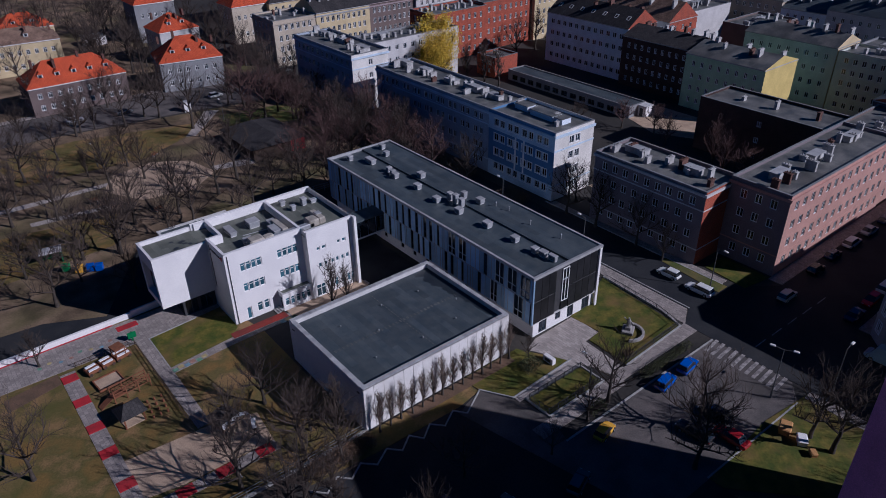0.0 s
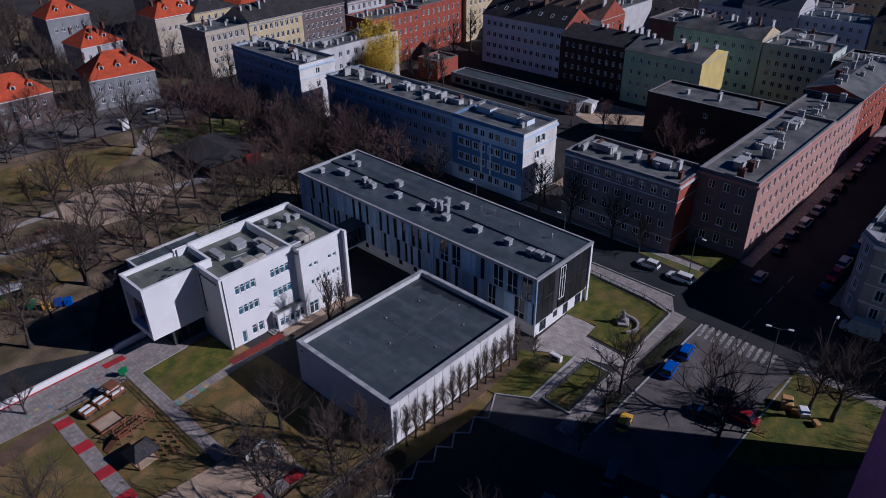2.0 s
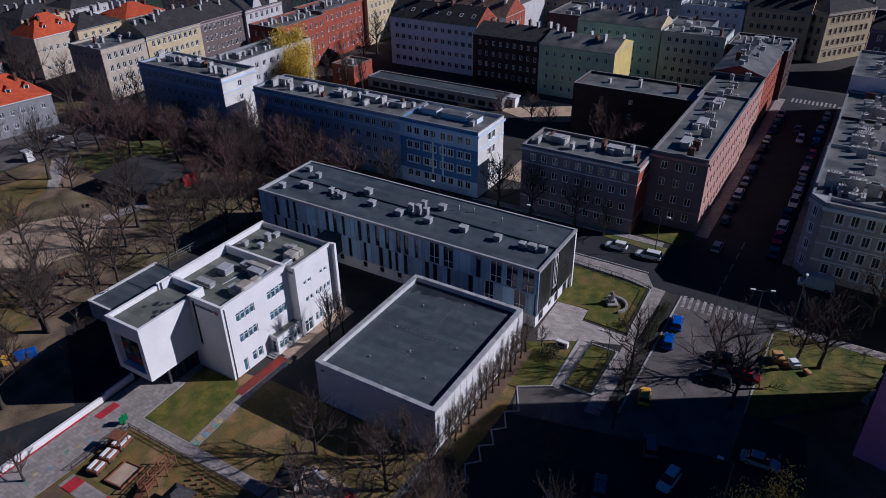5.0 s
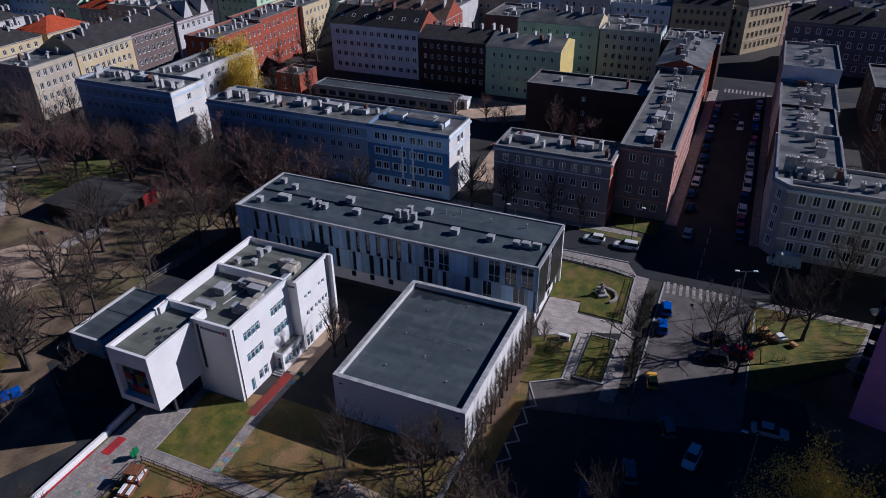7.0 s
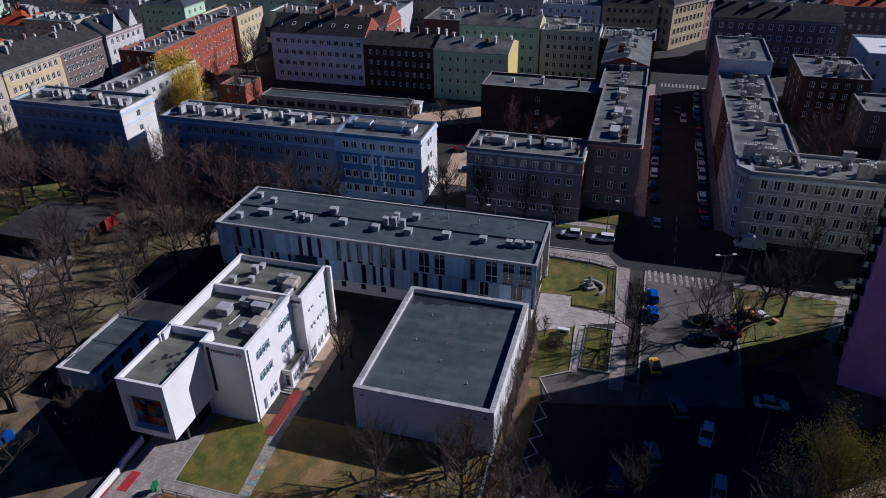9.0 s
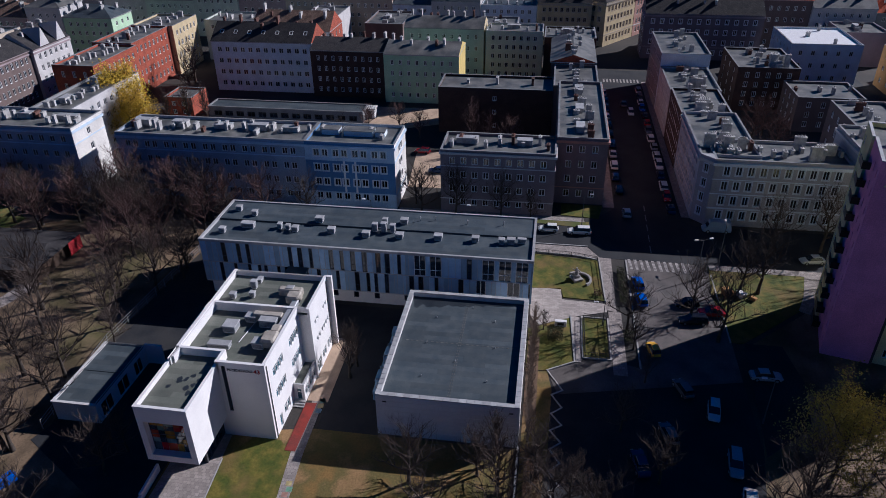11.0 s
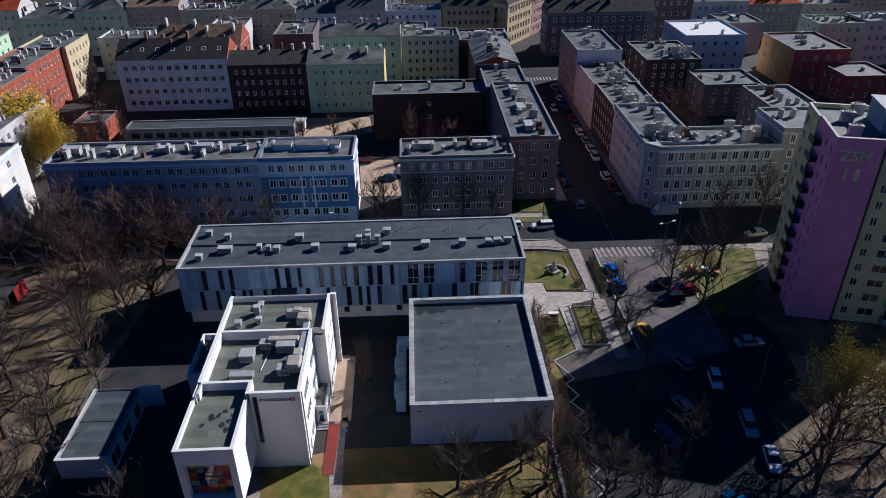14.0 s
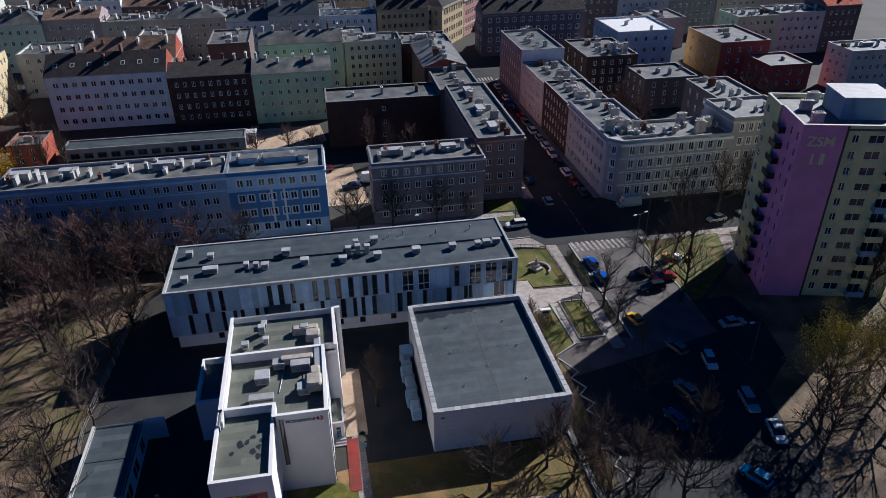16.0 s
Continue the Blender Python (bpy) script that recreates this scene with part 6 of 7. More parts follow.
def hedge(x0, y0, x1, y1, h, seed, label="clipped dark twiggy hedge", material=LEAFG):
    e = thing("hedge", label, "hedge", pose(x0, y0, 0))
    rr = random.Random(seed)
    g = Geo()
    sx, sy = x1 - x0, y1 - y0
    for _ in range(int(sx * sy * h * 150)):
        c = Vector((rr.uniform(0, sx), rr.uniform(0, sy), h * math.sqrt(rr.random()) * rr.uniform(0.85, 1.1)))
        a = Vector((rr.uniform(-1, 1), rr.uniform(-1, 1), rr.uniform(-1, 1))).normalized()
        b = a.orthogonal().normalized()
        g.add([c - a * 0.09, c + b * 0.05, c + a * 0.09, c - b * 0.05], [(0, 1, 2, 3)])
    part("foliage", g, material, e)
    t = Geo()
    for _ in range(int(sx * sy * 5)):
        p = Vector((rr.uniform(0.1, sx - 0.1), rr.uniform(0.1, sy - 0.1), 0))
        t.tube(p, p + Vector((rr.uniform(-0.3, 0.3), rr.uniform(-0.3, 0.3), h * 0.9)), 0.025, 0.01, 3, cap=False)
    part("thicket", t, TWIG, e)


hedge(64.8, 38.9, 75.6, 40.2, 0.95, 1)
hedge(54.2, 38.7, 57.0, 40.3, 1.1, 2, "round dark shrub beside the car park")
hedge(53.5, 49.4, 56.4, 51.8, 1.2, 3, "round dark evergreen shrub on the lawn")
hedge(66.6, 42.9, 68.0, 44.4, 0.9, 4, "small dry brown shrub", SOIL)
hedge(84, 86, 91, 92, 1.5, 5, "tangled brown shrubs along the street", SOIL)
hedge(84, 102, 91, 118, 1.6, 6, "tangled brown shrubs along the street", SOIL)
hedge(22.5, 51.8, 31, 54.0, 1.4, 7, "tangled brown shrubs by the fence", SOIL)


# ---- vehicles ----
def car_meshes(kind):
    L, Wd, hb, hr = dict(hatch=(3.9, 1.66, 0.85, 1.46), sedan=(4.4, 1.72, 0.86, 1.43), estate=(4.55, 1.75, 0.88, 1.5), van=(5.4, 2.0, 1.15, 2.3), small=(3.5, 1.55, 0.85, 1.48))[kind]
    w = Wd / 2
    # lower body: sections along the length (x, half width, sill, shoulder)
    secs = [(-L / 2, w * 0.8, 0.42, hb * 0.82), (-L / 2 + 0.18, w * 0.95, 0.26, hb * 0.95), (-L * 0.2, w, 0.22, hb), (L * 0.16, w, 0.22, hb * 0.97), (L / 2 - 0.3, w * 0.94, 0.24, hb * 0.82), (L / 2, w * 0.76, 0.38, hb * 0.62)]
    body = Geo()
    vs, n = [], 6
    for x, hw, z0, z1 in secs:
        vs += [(x, -hw * 0.94, z0), (x, -hw, (z0 + z1) / 2), (x, -hw * 0.9, z1), (x, hw * 0.9, z1), (x, hw, (z0 + z1) / 2), (x, hw * 0.94, z0)]
    fs = [(n * k + i, n * k + (i + 1) % n, n * (k + 1) + (i + 1) % n, n * (k + 1) + i) for k in range(len(secs) - 1) for i in range(n)]
    fs = [tuple(reversed(f)) for f in fs] + [tuple(range(n)), tuple(reversed(range(n * (len(secs) - 1), n * len(secs))))]
    body.add(vs, fs)
    rear = {"hatch": -0.46, "sedan": -0.36, "estate": -0.47, "van": -0.48, "small": -0.46}[kind] * L
    front = {"van": 0.36}.get(kind, 0.24) * L
    rr, rf = rear + (0.5 if kind == "sedan" else 0.22), front - (0.55 if kind == "van" else 0.75)
    cab = Geo().add([(rear, -w * 0.88, hb * 0.95), (front, -w * 0.88, hb * 0.93), (front, w * 0.88, hb * 0.93), (rear, w * 0.88, hb * 0.95), (rr, -w * 0.68, hr - 0.05), (rf, -w * 0.68, hr - 0.05), (rf, w * 0.68, hr - 0.05), (rr, w * 0.68, hr - 0.05)], [(0, 3, 2, 1), (4, 5, 6, 7), (0, 1, 5, 4), (1, 2, 6, 5), (2, 3, 7, 6), (3, 0, 4, 7)])
    roof = Geo().cbox(rr - 0.02, -w * 0.7, hr - 0.07, rf + 0.02, w * 0.7, hr, 0.04)
    wheel = Geo().tube((0, -0.1, 0), (0, 0.1, 0), 0.31, 0.31, 14)
    rim = Geo().tube((0, -0.115, 0), (0, 0.115, 0), 0.19, 0.19, 10)
    lamp = Geo().cbox(-0.05, -0.17, -0.07, 0.05, 0.17, 0.07, 0.02)
    return dict(L=L, w=w, hb=hb, body=body, cab=cab, roof=roof, wheel=wheel, rim=rim, lamp=lamp)


CARGEO = {k: car_meshes(k) for k in ("hatch", "sedan", "estate", "van", "small")}
TAIL = mat("tail_lamp_red", (0.3, 0.01, 0.01), rough=0.2, bump=0)
HEAD = mat("head_lamp_clear", (0.6, 0.6, 0.6), rough=0.15, bump=0)
RIM = mat("alloy_rim", (0.45, 0.45, 0.46), rough=0.35, metal=0.7, bump=0)
PAINT = {}
for k, c in dict(white=(0.75, 0.75, 0.74), silver=(0.42, 0.43, 0.45), grey=(0.14, 0.145, 0.15), black=(0.015, 0.015, 0.017), blue=(0.02, 0.1, 0.5), navy=(0.02, 0.035, 0.1), yellow=(0.75, 0.42, 0.02), red=(0.35, 0.015, 0.015), cyan=(0.03, 0.3, 0.5), paleblue=(0.3, 0.4, 0.5)).items():
    PAINT[k] = mat("car_paint_" + k, c, tuple(v * 0.93 for v in c), rough=0.25, bump=0.0, spec=0.6)
CARPROTO = {}


def car(kind, colour, x, y, heading, where="parked on the asphalt", z=0.05):
    distant = x > 98
    key = (kind, colour, distant)
    m = pose(x, y, z, 0, 0, heading)
    word = dict(hatch="hatchback", sedan="sedan", estate="estate car", van="delivery van", small="small hatchback")[kind]
    if key in CARPROTO:
        c = copy_thing(CARPROTO[key], m)
        c["label"] = f"{colour} {word} {where}"
        return c
    q = CARGEO[kind]
    e = thing("van" if kind == "van" else "car", f"{colour} {word} {where}", "van" if kind == "van" else "car", m, group="parked cars")
    part("body", q["body"], PAINT[colour], e)
    part("cabin_glass", q["cab"], GLASS if kind != "van" else PAINT[colour], e)
    part("roof", q["roof"], PAINT[colour], e)
    wm, rm = q["wheel"].mesh("wheel", RUBBER, True), q["rim"].mesh("rim", RIM)
    for sx in (-0.31, 0.31):
        for sy in (-1, 1):
            wh = part("wheel", wm, None, e, m=pose(sx * q["L"], sy * (q["w"] - 0.09), 0.31))
            if not distant:
                part("rim", rm, None, wh)
    for sy in (-1, 1):
        part("headlight", q["lamp"], HEAD, e, m=pose(q["L"] / 2 - 0.07, sy * q["w"] * 0.58, q["hb"] * 0.62))
        part("tail_light", q["lamp"], TAIL, e, m=pose(-q["L"] / 2 + 0.06, sy * q["w"] * 0.66, q["hb"] * 0.72))
    if kind == "van":
        part("windscreen", Geo().add([(q["L"] * 0.36 + 0.01, -0.8, 1.15), (q["L"] * 0.36 + 0.01, 0.8, 1.15), (q["L"] * 0.36 - 0.5, 0.62, 2.1), (q["L"] * 0.36 - 0.5, -0.62, 2.1)], [(0, 1, 2, 3)]), GLASS, e)
    CARPROTO[key] = e
    return e


car("hatch", "blue", 71.2, 36.9, 8)
car("hatch", "blue", 66.2, 36.8, 8)
car("small", "yellow", 53.2, 36.2, 12)
car("hatch", "white", 88.6, 52.4, 92, "parked on the side road")
car("estate", "white", 88.3, 46.5, 92, "parked on the side road")
car("hatch", "black", 66.0, 29.6, 95)
car("estate", "black", 61.4, 29.3, 95)
car("sedan", "red", 64.0, 26.0, 90)
car("sedan", "silver", 49.2, 21.2, -88, "on the shaded yard road")
car("hatch", "white", 41.0, 29.6, 170, "on the shaded asphalt")
car("estate", "silver", 32.0, 28.6, 172)
car("sedan", "white", 26.0, 28.2, 168, "half in the tower's shadow")
car("hatch", "cyan", 19.7, 35.0, 30)
car("sedan", "navy", 30.5, 40.0, 10)
car("hatch", "grey", 45.0, 33.0, 20)
car("hatch", "grey", 36.0, 36.0, 15)
car("sedan", "silver", 82.7, 5.6, 100, "driving on the street")
car("sedan", "grey", 84.5, -2.0, 95, "driving on the street")
car("hatch", "silver", 97.2, 36.9, 0, "driving up the narrow street")
car("van", "paleblue", 92.6, 20.4, 92, "at the street corner")
cr_ = random.Random(9)
for i in range(15):
    car(cr_.choice(("hatch", "sedan", "estate")), cr_.choice(("silver", "grey", "black", "white", "navy", "blue", "red")), 100 + i * 5.6, 28.0 + cr_.uniform(-0.2, 0.2), cr_.choice((0, 180)), "parked along the narrow street")
for i in range(11):
    car(cr_.choice(("hatch", "sedan", "estate")), cr_.choice(("silver", "grey", "black", "white", "navy")), 108 + i * 6.6, 38.0 + cr_.uniform(-0.2, 0.2), cr_.choice((0, 180)), "parked along the narrow street")
car("sedan", "grey", 165, 33, 0, "driving on the narrow street")
car("hatch", "white", 158, 31.5, 180, "driving on the narrow street")
car("hatch", "red", 124, 83.5, 80, "parked behind the flats")
car("van", "white", 116, 74, 90, "parked behind the flats")
car("sedan", "navy", 113, 78, 95, "parked behind the flats")
for x, y in ((46, 192), (70, 189), (34, 194), (96, 198), (88, 194), (10, 195)):
    car(cr_.choice(("hatch", "sedan")), cr_.choice(("silver", "grey", "black", "white")), x, y, cr_.uniform(-10, 10), "parked by the park road")

# waste containers near the parking
for k, (x, y, c, lb) in enumerate(((70.0, 22.6, P["orange"], "orange skip container by the car park"), (69.8, 20.4, FRAME, "white igloo recycling container"), (69.0, 18.6, P["orange"], "small orange barrow by the kerb"))):
    e = thing("waste_container", lb, "container", pose(x, y, 0.1, 0, 0, 20 + 15 * k))
    s = (0.75, 0.62, 0.42)[k]
    part("bin_body", Geo().add([(-0.9 * s, -0.7 * s, 0), (0.9 * s, -0.7 * s, 0), (0.9 * s, 0.7 * s, 0), (-0.9 * s, 0.7 * s, 0), (-1.3 * s, -0.9 * s, 1.4 * s), (1.3 * s, -0.9 * s, 1.4 * s), (1.3 * s, 0.9 * s, 1.4 * s), (-1.3 * s, 0.9 * s, 1.4 * s)], [(0, 3, 2, 1), (4, 5, 6, 7), (0, 1, 5, 4), (1, 2, 6, 5), (2, 3, 7, 6), (3, 0, 4, 7)]), c, e)
    part("lid", Geo().cbox(-1.36 * s, -0.96 * s, 1.4 * s, 1.36 * s, 0.96 * s, 1.56 * s, 0.12), c, e)
GREENP = mat("green_plastic", (0.02, 0.18, 0.05), (0.015, 0.13, 0.04), rough=0.5)
for k, (x, y, c, lb) in enumerate(((13.0, 118.2, GREENP, "green recycling bin"), (14.6, 116.4, PAINT["yellow"], "yellow recycling bin"), (16.2, 115.6, PAINT["blue"], "blue recycling bin"), (17.4, 114.8, PAINT["blue"], "blue recycling bin"))):
    e = thing("recycling_bin", lb + " beside the drive", "bin", pose(x, y, 0.06, 0, 0, -25), group="recycling bins")
    part("bin_body", Geo().cbox(-0.6, -0.5, 0.1, 0.6, 0.5, 1.1, 0.06), c, e)
    part("lid", Geo().cbox(-0.64, -0.54, 1.1, 0.64, 0.54, 1.25, 0.06), c, e)
e = thing("shelter", "green wooden waste shelter with pale roof", "shelter", pose(12, 123, 0, 0, 0, -10))
for x, y in ((-1.5, -1), (1.5, -1), (1.5, 1), (-1.5, 1)):
    part("post", Geo().box(x - 0.06, y - 0.06, 0, x + 0.06, y + 0.06, 2.2), GREENP, e)
part("back_panel", Geo().box(-1.5, 1.06, 0.2, 1.5, 1.12, 1.9), GREENP, e)
part("side_panel", Geo().box(1.56, -1, 0.2, 1.62, 1, 1.9), GREENP, e)
part("roof", Geo().box(-1.8, -1.3, 2.2, 1.8, 1.3, 2.3), PALE, e)


# ---- roof fittings on the school wing ----
def roof_unit(x, y, z, sx, sy, h, label="small grey roof ventilation unit", turn=0):
    e = thing("roof_vent", label, "roof vent", pose(x, y, z, 0, 0, turn), group="roof vents")
    part("base", Geo().cbox(-sx / 2 + 0.08, -sy / 2 + 0.08, 0, sx / 2 - 0.08, sy / 2 - 0.08, 0.25, 0.02), PALE, e)
    part("casing", Geo().cbox(-sx / 2, -sy / 2, 0.2, sx / 2, sy / 2, h - 0.1, 0.05), ZINC, e)
    part("cover", Geo().cbox(-sx / 2 - 0.07, -sy / 2 - 0.07, h - 0.12, sx / 2 + 0.07, sy / 2 + 0.07, h, 0.04), COPING, e)
    g = Geo()
    for k in range(4):
        g.box(-sx / 2 - 0.02, -sy / 2 + 0.12, 0.3 + k * (h - 0.5) / 4, -sx / 2 - 0.001, sy / 2 - 0.12, 0.33 + k * (h - 0.5) / 4)
    part("louvre", g, GREYFRAME, e)
    return e


for x, y, sx, sy in ((69.8, 106.0, 0.9, 1.0), (68.4, 102.6, 0.9, 0.9), (62.4, 105.9, 0.9, 1.0), (64.6, 102.3, 1.1, 2.2), (65.0, 96.9, 0.9, 0.7), (64.7, 95.4, 0.8, 0.7), (64.3, 94.0, 1.0, 1.0), (67.6, 90.8, 1.1, 1.3), (64.6, 87.9, 1.0, 1.2), (64.0, 81.9, 1.0, 1.2), (64.2, 76.4, 1.0, 1.2), (68.8, 76.5, 1.0, 1.2), (64.6, 70.1, 1.1, 1.3), (64.7, 64.1, 1.0, 1.1), (64.6, 59.9, 0.9, 0.9), (64.8, 58.4, 0.9, 1.2), (65.0, 56.7, 0.6, 1.3)):
    roof_unit(x, y, 10.55 if x > 66.6 else 10.3, sx, sy, 0.95)
for x, y, h in ((66.0, 80.9, 1.5), (66.0, 79.4, 1.7), (66.0, 77.9, 1.5), (68.0, 79.6, 1.2)):
    roof_unit(x, y, 10.55 if x > 66.6 else 10.3, 0.8, 0.8, h, "tall light roof ventilation stack")
for x, y in ((70.0, 74), (70.5, 71.5), (70.2, 60), (69.8, 66)):
    e = thing("roof_pipe", "thin grey vent pipe on the roof", "vent pipe", pose(x, y, 10.55), group="roof pipes")
    part("pipe", Geo().tube((0, 0, 0), (0, 0, 0.7), 0.07, 0.07, 8), ZINC, e)
    part("cowl", Geo().tube((0, 0, 0.7), (0, 0, 0.85), 0.16, 0.05, 8), ZINC, e)

TAN = mat("weathered_duct_insulation", (0.46, 0.42, 0.35), (0.34, 0.31, 0.26), rough=0.7, scale=1.2, fine=10, stain=0.5)
# fittings on the kindergarten's roof
for x, y, z, sx, sy, h in ((43.0, 95.6, 11.2, 0.8, 0.8, 0.9), (45.8, 93.6, 11.2, 0.8, 0.8, 1.3), (43.6, 93.0, 11.2, 0.7, 0.7, 0.9), (47.4, 93.4, 11.2, 1.0, 0.7, 0.7), (45.2, 88.0, 11.2, 0.8, 0.9, 1.1), (36.6, 93.2, 10.7, 1.7, 1.7, 1.1), (38.9, 91.3, 10.7, 1.2, 1.4, 1.0), (32.9, 93.2, 10.7, 1.0, 2.8, 0.8), (38.0, 88.6, 10.7, 1.1, 2.3, 1.2), (33.6, 88.2, 10.7, 1.3, 1.5, 1.1), (35.4, 87.6, 10.7, 1.0, 1.2, 0.8)):
    roof_unit(x, y, z, sx, sy, h, "bulky grey air-handling unit on the roof" if sx > 1.2 else "small white roof ventilation unit")
e = thing("air_duct", "long grey sheet-metal duct along the roof edge", "duct", pose(0, 0, 0))
part("duct_run", Geo().cbox(33.5, 86.0, 11.0, 43.5, 86.9, 11.9, 0.1), ZINC, e)
part("duct_bend", Geo().cbox(42.6, 86.0, 11.25, 44.4, 87.9, 12.3, 0.18), TAN, e)
part("duct_bend", Geo().cbox(44.4, 86.2, 11.2, 45.6, 89.6, 12.2, 0.18), TAN, e)
part("duct_elbow", Geo().cbox(33.0, 86.0, 11.1, 35.4, 88.0, 12.25, 0.25), TAN, e)
part("duct_elbow", Geo().cbox(35.2, 86.1, 11.2, 37.0, 87.5, 12.1, 0.25), TAN, e)
part("duct_run", Geo().cbox(38.6, 87.0, 11.1, 39.6, 91.0, 12.0, 0.1), TAN, e)
part("pipe", Geo().tube((34.0, 91.2, 10.8), (39.0, 90.6, 10.8), 0.06, 0.06, 6), ZINC, e)
for x in (34.5, 37, 39.5, 41.8):
    part("stand", Geo().box(x, 86.1, 10.68, x + 0.1, 86.8, 11.02), STEEL, e)
e = thing("air_duct", "pale blue ventilation duct beside the hall", "duct", pose(0, 0, 0))
for k in range(5):
    part("duct_section", Geo().cbox(37 + k * 2.6, 73.6, 0.35, 39.5 + k * 2.6, 74.9 + 0.35 * (k % 2), 1.9 - 0.3 * (k % 2), 0.12), DUCT, e)
    part("flange", Geo().box(39.5 + k * 2.6, 73.5, 0.3, 39.6 + k * 2.6, 75.05, 2.0), ZINC, e, "bright sheet-metal flange")
    part("service_hatch", Geo().cbox(37.7 + k * 2.6, 73.9, 1.6 - 0.3 * (k % 2), 38.8 + k * 2.6, 74.6, 2.05 - 0.3 * (k % 2), 0.04), COPING, e, "pale hatch box on the duct")
    part("stand", Geo().box(38 + k * 2.6, 73.7, 0.04, 38.2 + k * 2.6, 74.8, 0.36), STEEL, e)
part("duct_bend", Geo().cbox(49.4, 73.0, 1.2, 51, 74.9, 2.6, 0.12), DUCT, e)


# ---- statue, lamps, fences, playground ----
g = Geo().cbox(-1.2, -1.0, 0.1, 1.2, 1.0, 0.55, 0.1).cbox(-0.6, -0.5, 0.5, 0.6, 0.5, 1.2, 0.12)
g.tube((0, 0, 1.2), (0.05, 0, 2.3), 0.42, 0.3, 9).tube((0.05, 0, 2.3), (0.05, 0.05, 2.75), 0.2, 0.14, 9)
g.tube((0, 0.25, 2.2), (0.1, 0.95, 2.7), 0.14, 0.08, 7).tube((0, -0.25, 2.2), (-0.1, -0.8, 1.6), 0.14, 0.09, 7).tube((0.2, 0, 1.3), (0.9, 0.3, 0.6), 0.3, 0.2, 8)
tagged(part("statue", g, STONE, m=pose(71.6, 47.2, 0.12, 0, 0, 30) @ Matrix.Scale(0.85, 4), smooth=False), "pale stone statue on a low plinth in the lawn", "statue")
g = Geo()
for i in range(12):
    a0, a1 = radians(200 + i * 15), radians(200 + (i + 1) * 15)
    g.prism([(2.3 * math.cos(a0), 2.3 * math.sin(a0)), (2.3 * math.cos(a1), 2.3 * math.sin(a1)), (1.95 * math.cos(a1), 1.95 * math.sin(a1)), (1.95 * math.cos(a0), 1.95 * math.sin(a0))], 0.05, 0.45)
tagged(part("curved_bench", g, STONE, m=pose(71.3, 46.9, 0.1, 0, 0, 20)), "curved pale stone bench round the statue", "bench")


def street_lamp(x, y, h, arms, rz=0):
    e = thing("street_lamp", f"grey steel street lamp with {'two heads' if arms == 2 else 'one head'}", "street lamp", pose(x, y, 0.05, 0, 0, rz), group="street lamps")
    part("base", Geo().tube((0, 0, 0), (0, 0, 0.9), 0.13, 0.12, 8), POLE, e)
    part("pole", Geo().tube((0, 0, 0.9), (0, 0, h), 0.09, 0.055, 8), POLE, e)
    for s in ((-1, 1) if arms == 2 else (1,)):
        part("arm", Geo().tube((0, 0, h - 0.05), (0, s * 1.1, h + 0.15), 0.045, 0.04, 6), POLE, e)
        part("lamp_head", Geo().cbox(-0.16, min(s * 1.0, s * 1.7), h + 0.1, 0.16, max(s * 1.0, s * 1.7), h + 0.26, 0.05), FRAME, e)


street_lamp(90.5, 46.0, 7.2, 1, 180)
street_lamp(74.4, 26.8, 7.8, 2, 20)
street_lamp(83.0, 66, 7.2, 1, 0)
street_lamp(83.0, 86, 7.2, 1, 0)
street_lamp(80.4, 22, 7.8, 1, -90)
street_lamp(40.0, 23.6, 7.4, 1, 0)
street_lamp(64, 170, 5, 1, 0)
street_lamp(30, 160, 5, 1, 0)
street_lamp(58.8, 43.3, 4.2, 1, 0)


def fence(name, label, pts, h, step, material, rails=2, pickets=0.0):
    e = thing(name, label, "fence")
    for (ax, ay), (bx, by) in zip(pts, pts[1:]):
        d = Vector((bx - ax, by - ay))
        n = max(1, round(d.length / step))
        ang = math.degrees(math.atan2(d.y, d.x))
        for i in range(n):
            m = pose(ax + d.x * i / n, ay + d.y * i / n, 0, 0, 0, ang)
            part("post", Geo().box(-0.04, -0.04, 0, 0.04, 0.04, h), material, e, m=m)
            for k in range(rails):
                z = h * (0.35 + 0.6 * k / max(1, rails - 1)) if rails > 1 else h * 0.9
                part("rail", Geo().box(0.04, -0.025, z - 0.03, d.length / n - 0.04, 0.025, z + 0.03), material, e, m=m)
            if pickets:
                q = Geo()
                for j in range(int(d.length / n / pickets)):
                    q.box((j + 0.5) * pickets - 0.012, -0.012, 0.12, (j + 0.5) * pickets + 0.012, 0.012, h)
                part("mesh_panel", q, material, e, m=m)
    return e


fence("fence", "dark metal fence round the small lawn", [(50.5, 42.7), (60.2, 42.7), (60.2, 46.2), (50.5, 46.2), (50.5, 42.7)], 1.1, 1.6, GREYFRAME, 2, 0.2)
fence("fence", "dark metal fence of the statue lawn", [(66, 42.9), (78.3, 43.4), (79.4, 48), (80, 58.4)], 1.0, 2.0, GREYFRAME, 2, 0.25)
fence("fence", "galvanised fence along the kindergarten yard", [(-20, 54.9), (31, 54.9)], 1.5, 2.5, STEEL, 3)
edging("low_wall", [(-20, 54.9), (31.2, 54.9)], KERB, "concrete footing of the yard fence", 0.25, z1=0.3)
fence("fence", "thin mesh fence of the service yard", [(26, 116.6), (44, 118.2), (60, 117.2), (74, 116.2)], 1.6, 2.5, STEEL, 3)
fence("fence", "low dark fence of the play yard", [(15.2, 90.6), (15.2, 69.2)], 0.9, 2.0, WOODD, 2, 0.3)
fence("fence", "low dark fence of the play yard", [(7.2, 90.6), (15.0, 90.8)], 0.9, 2.0, WOODD, 2, 0.3)

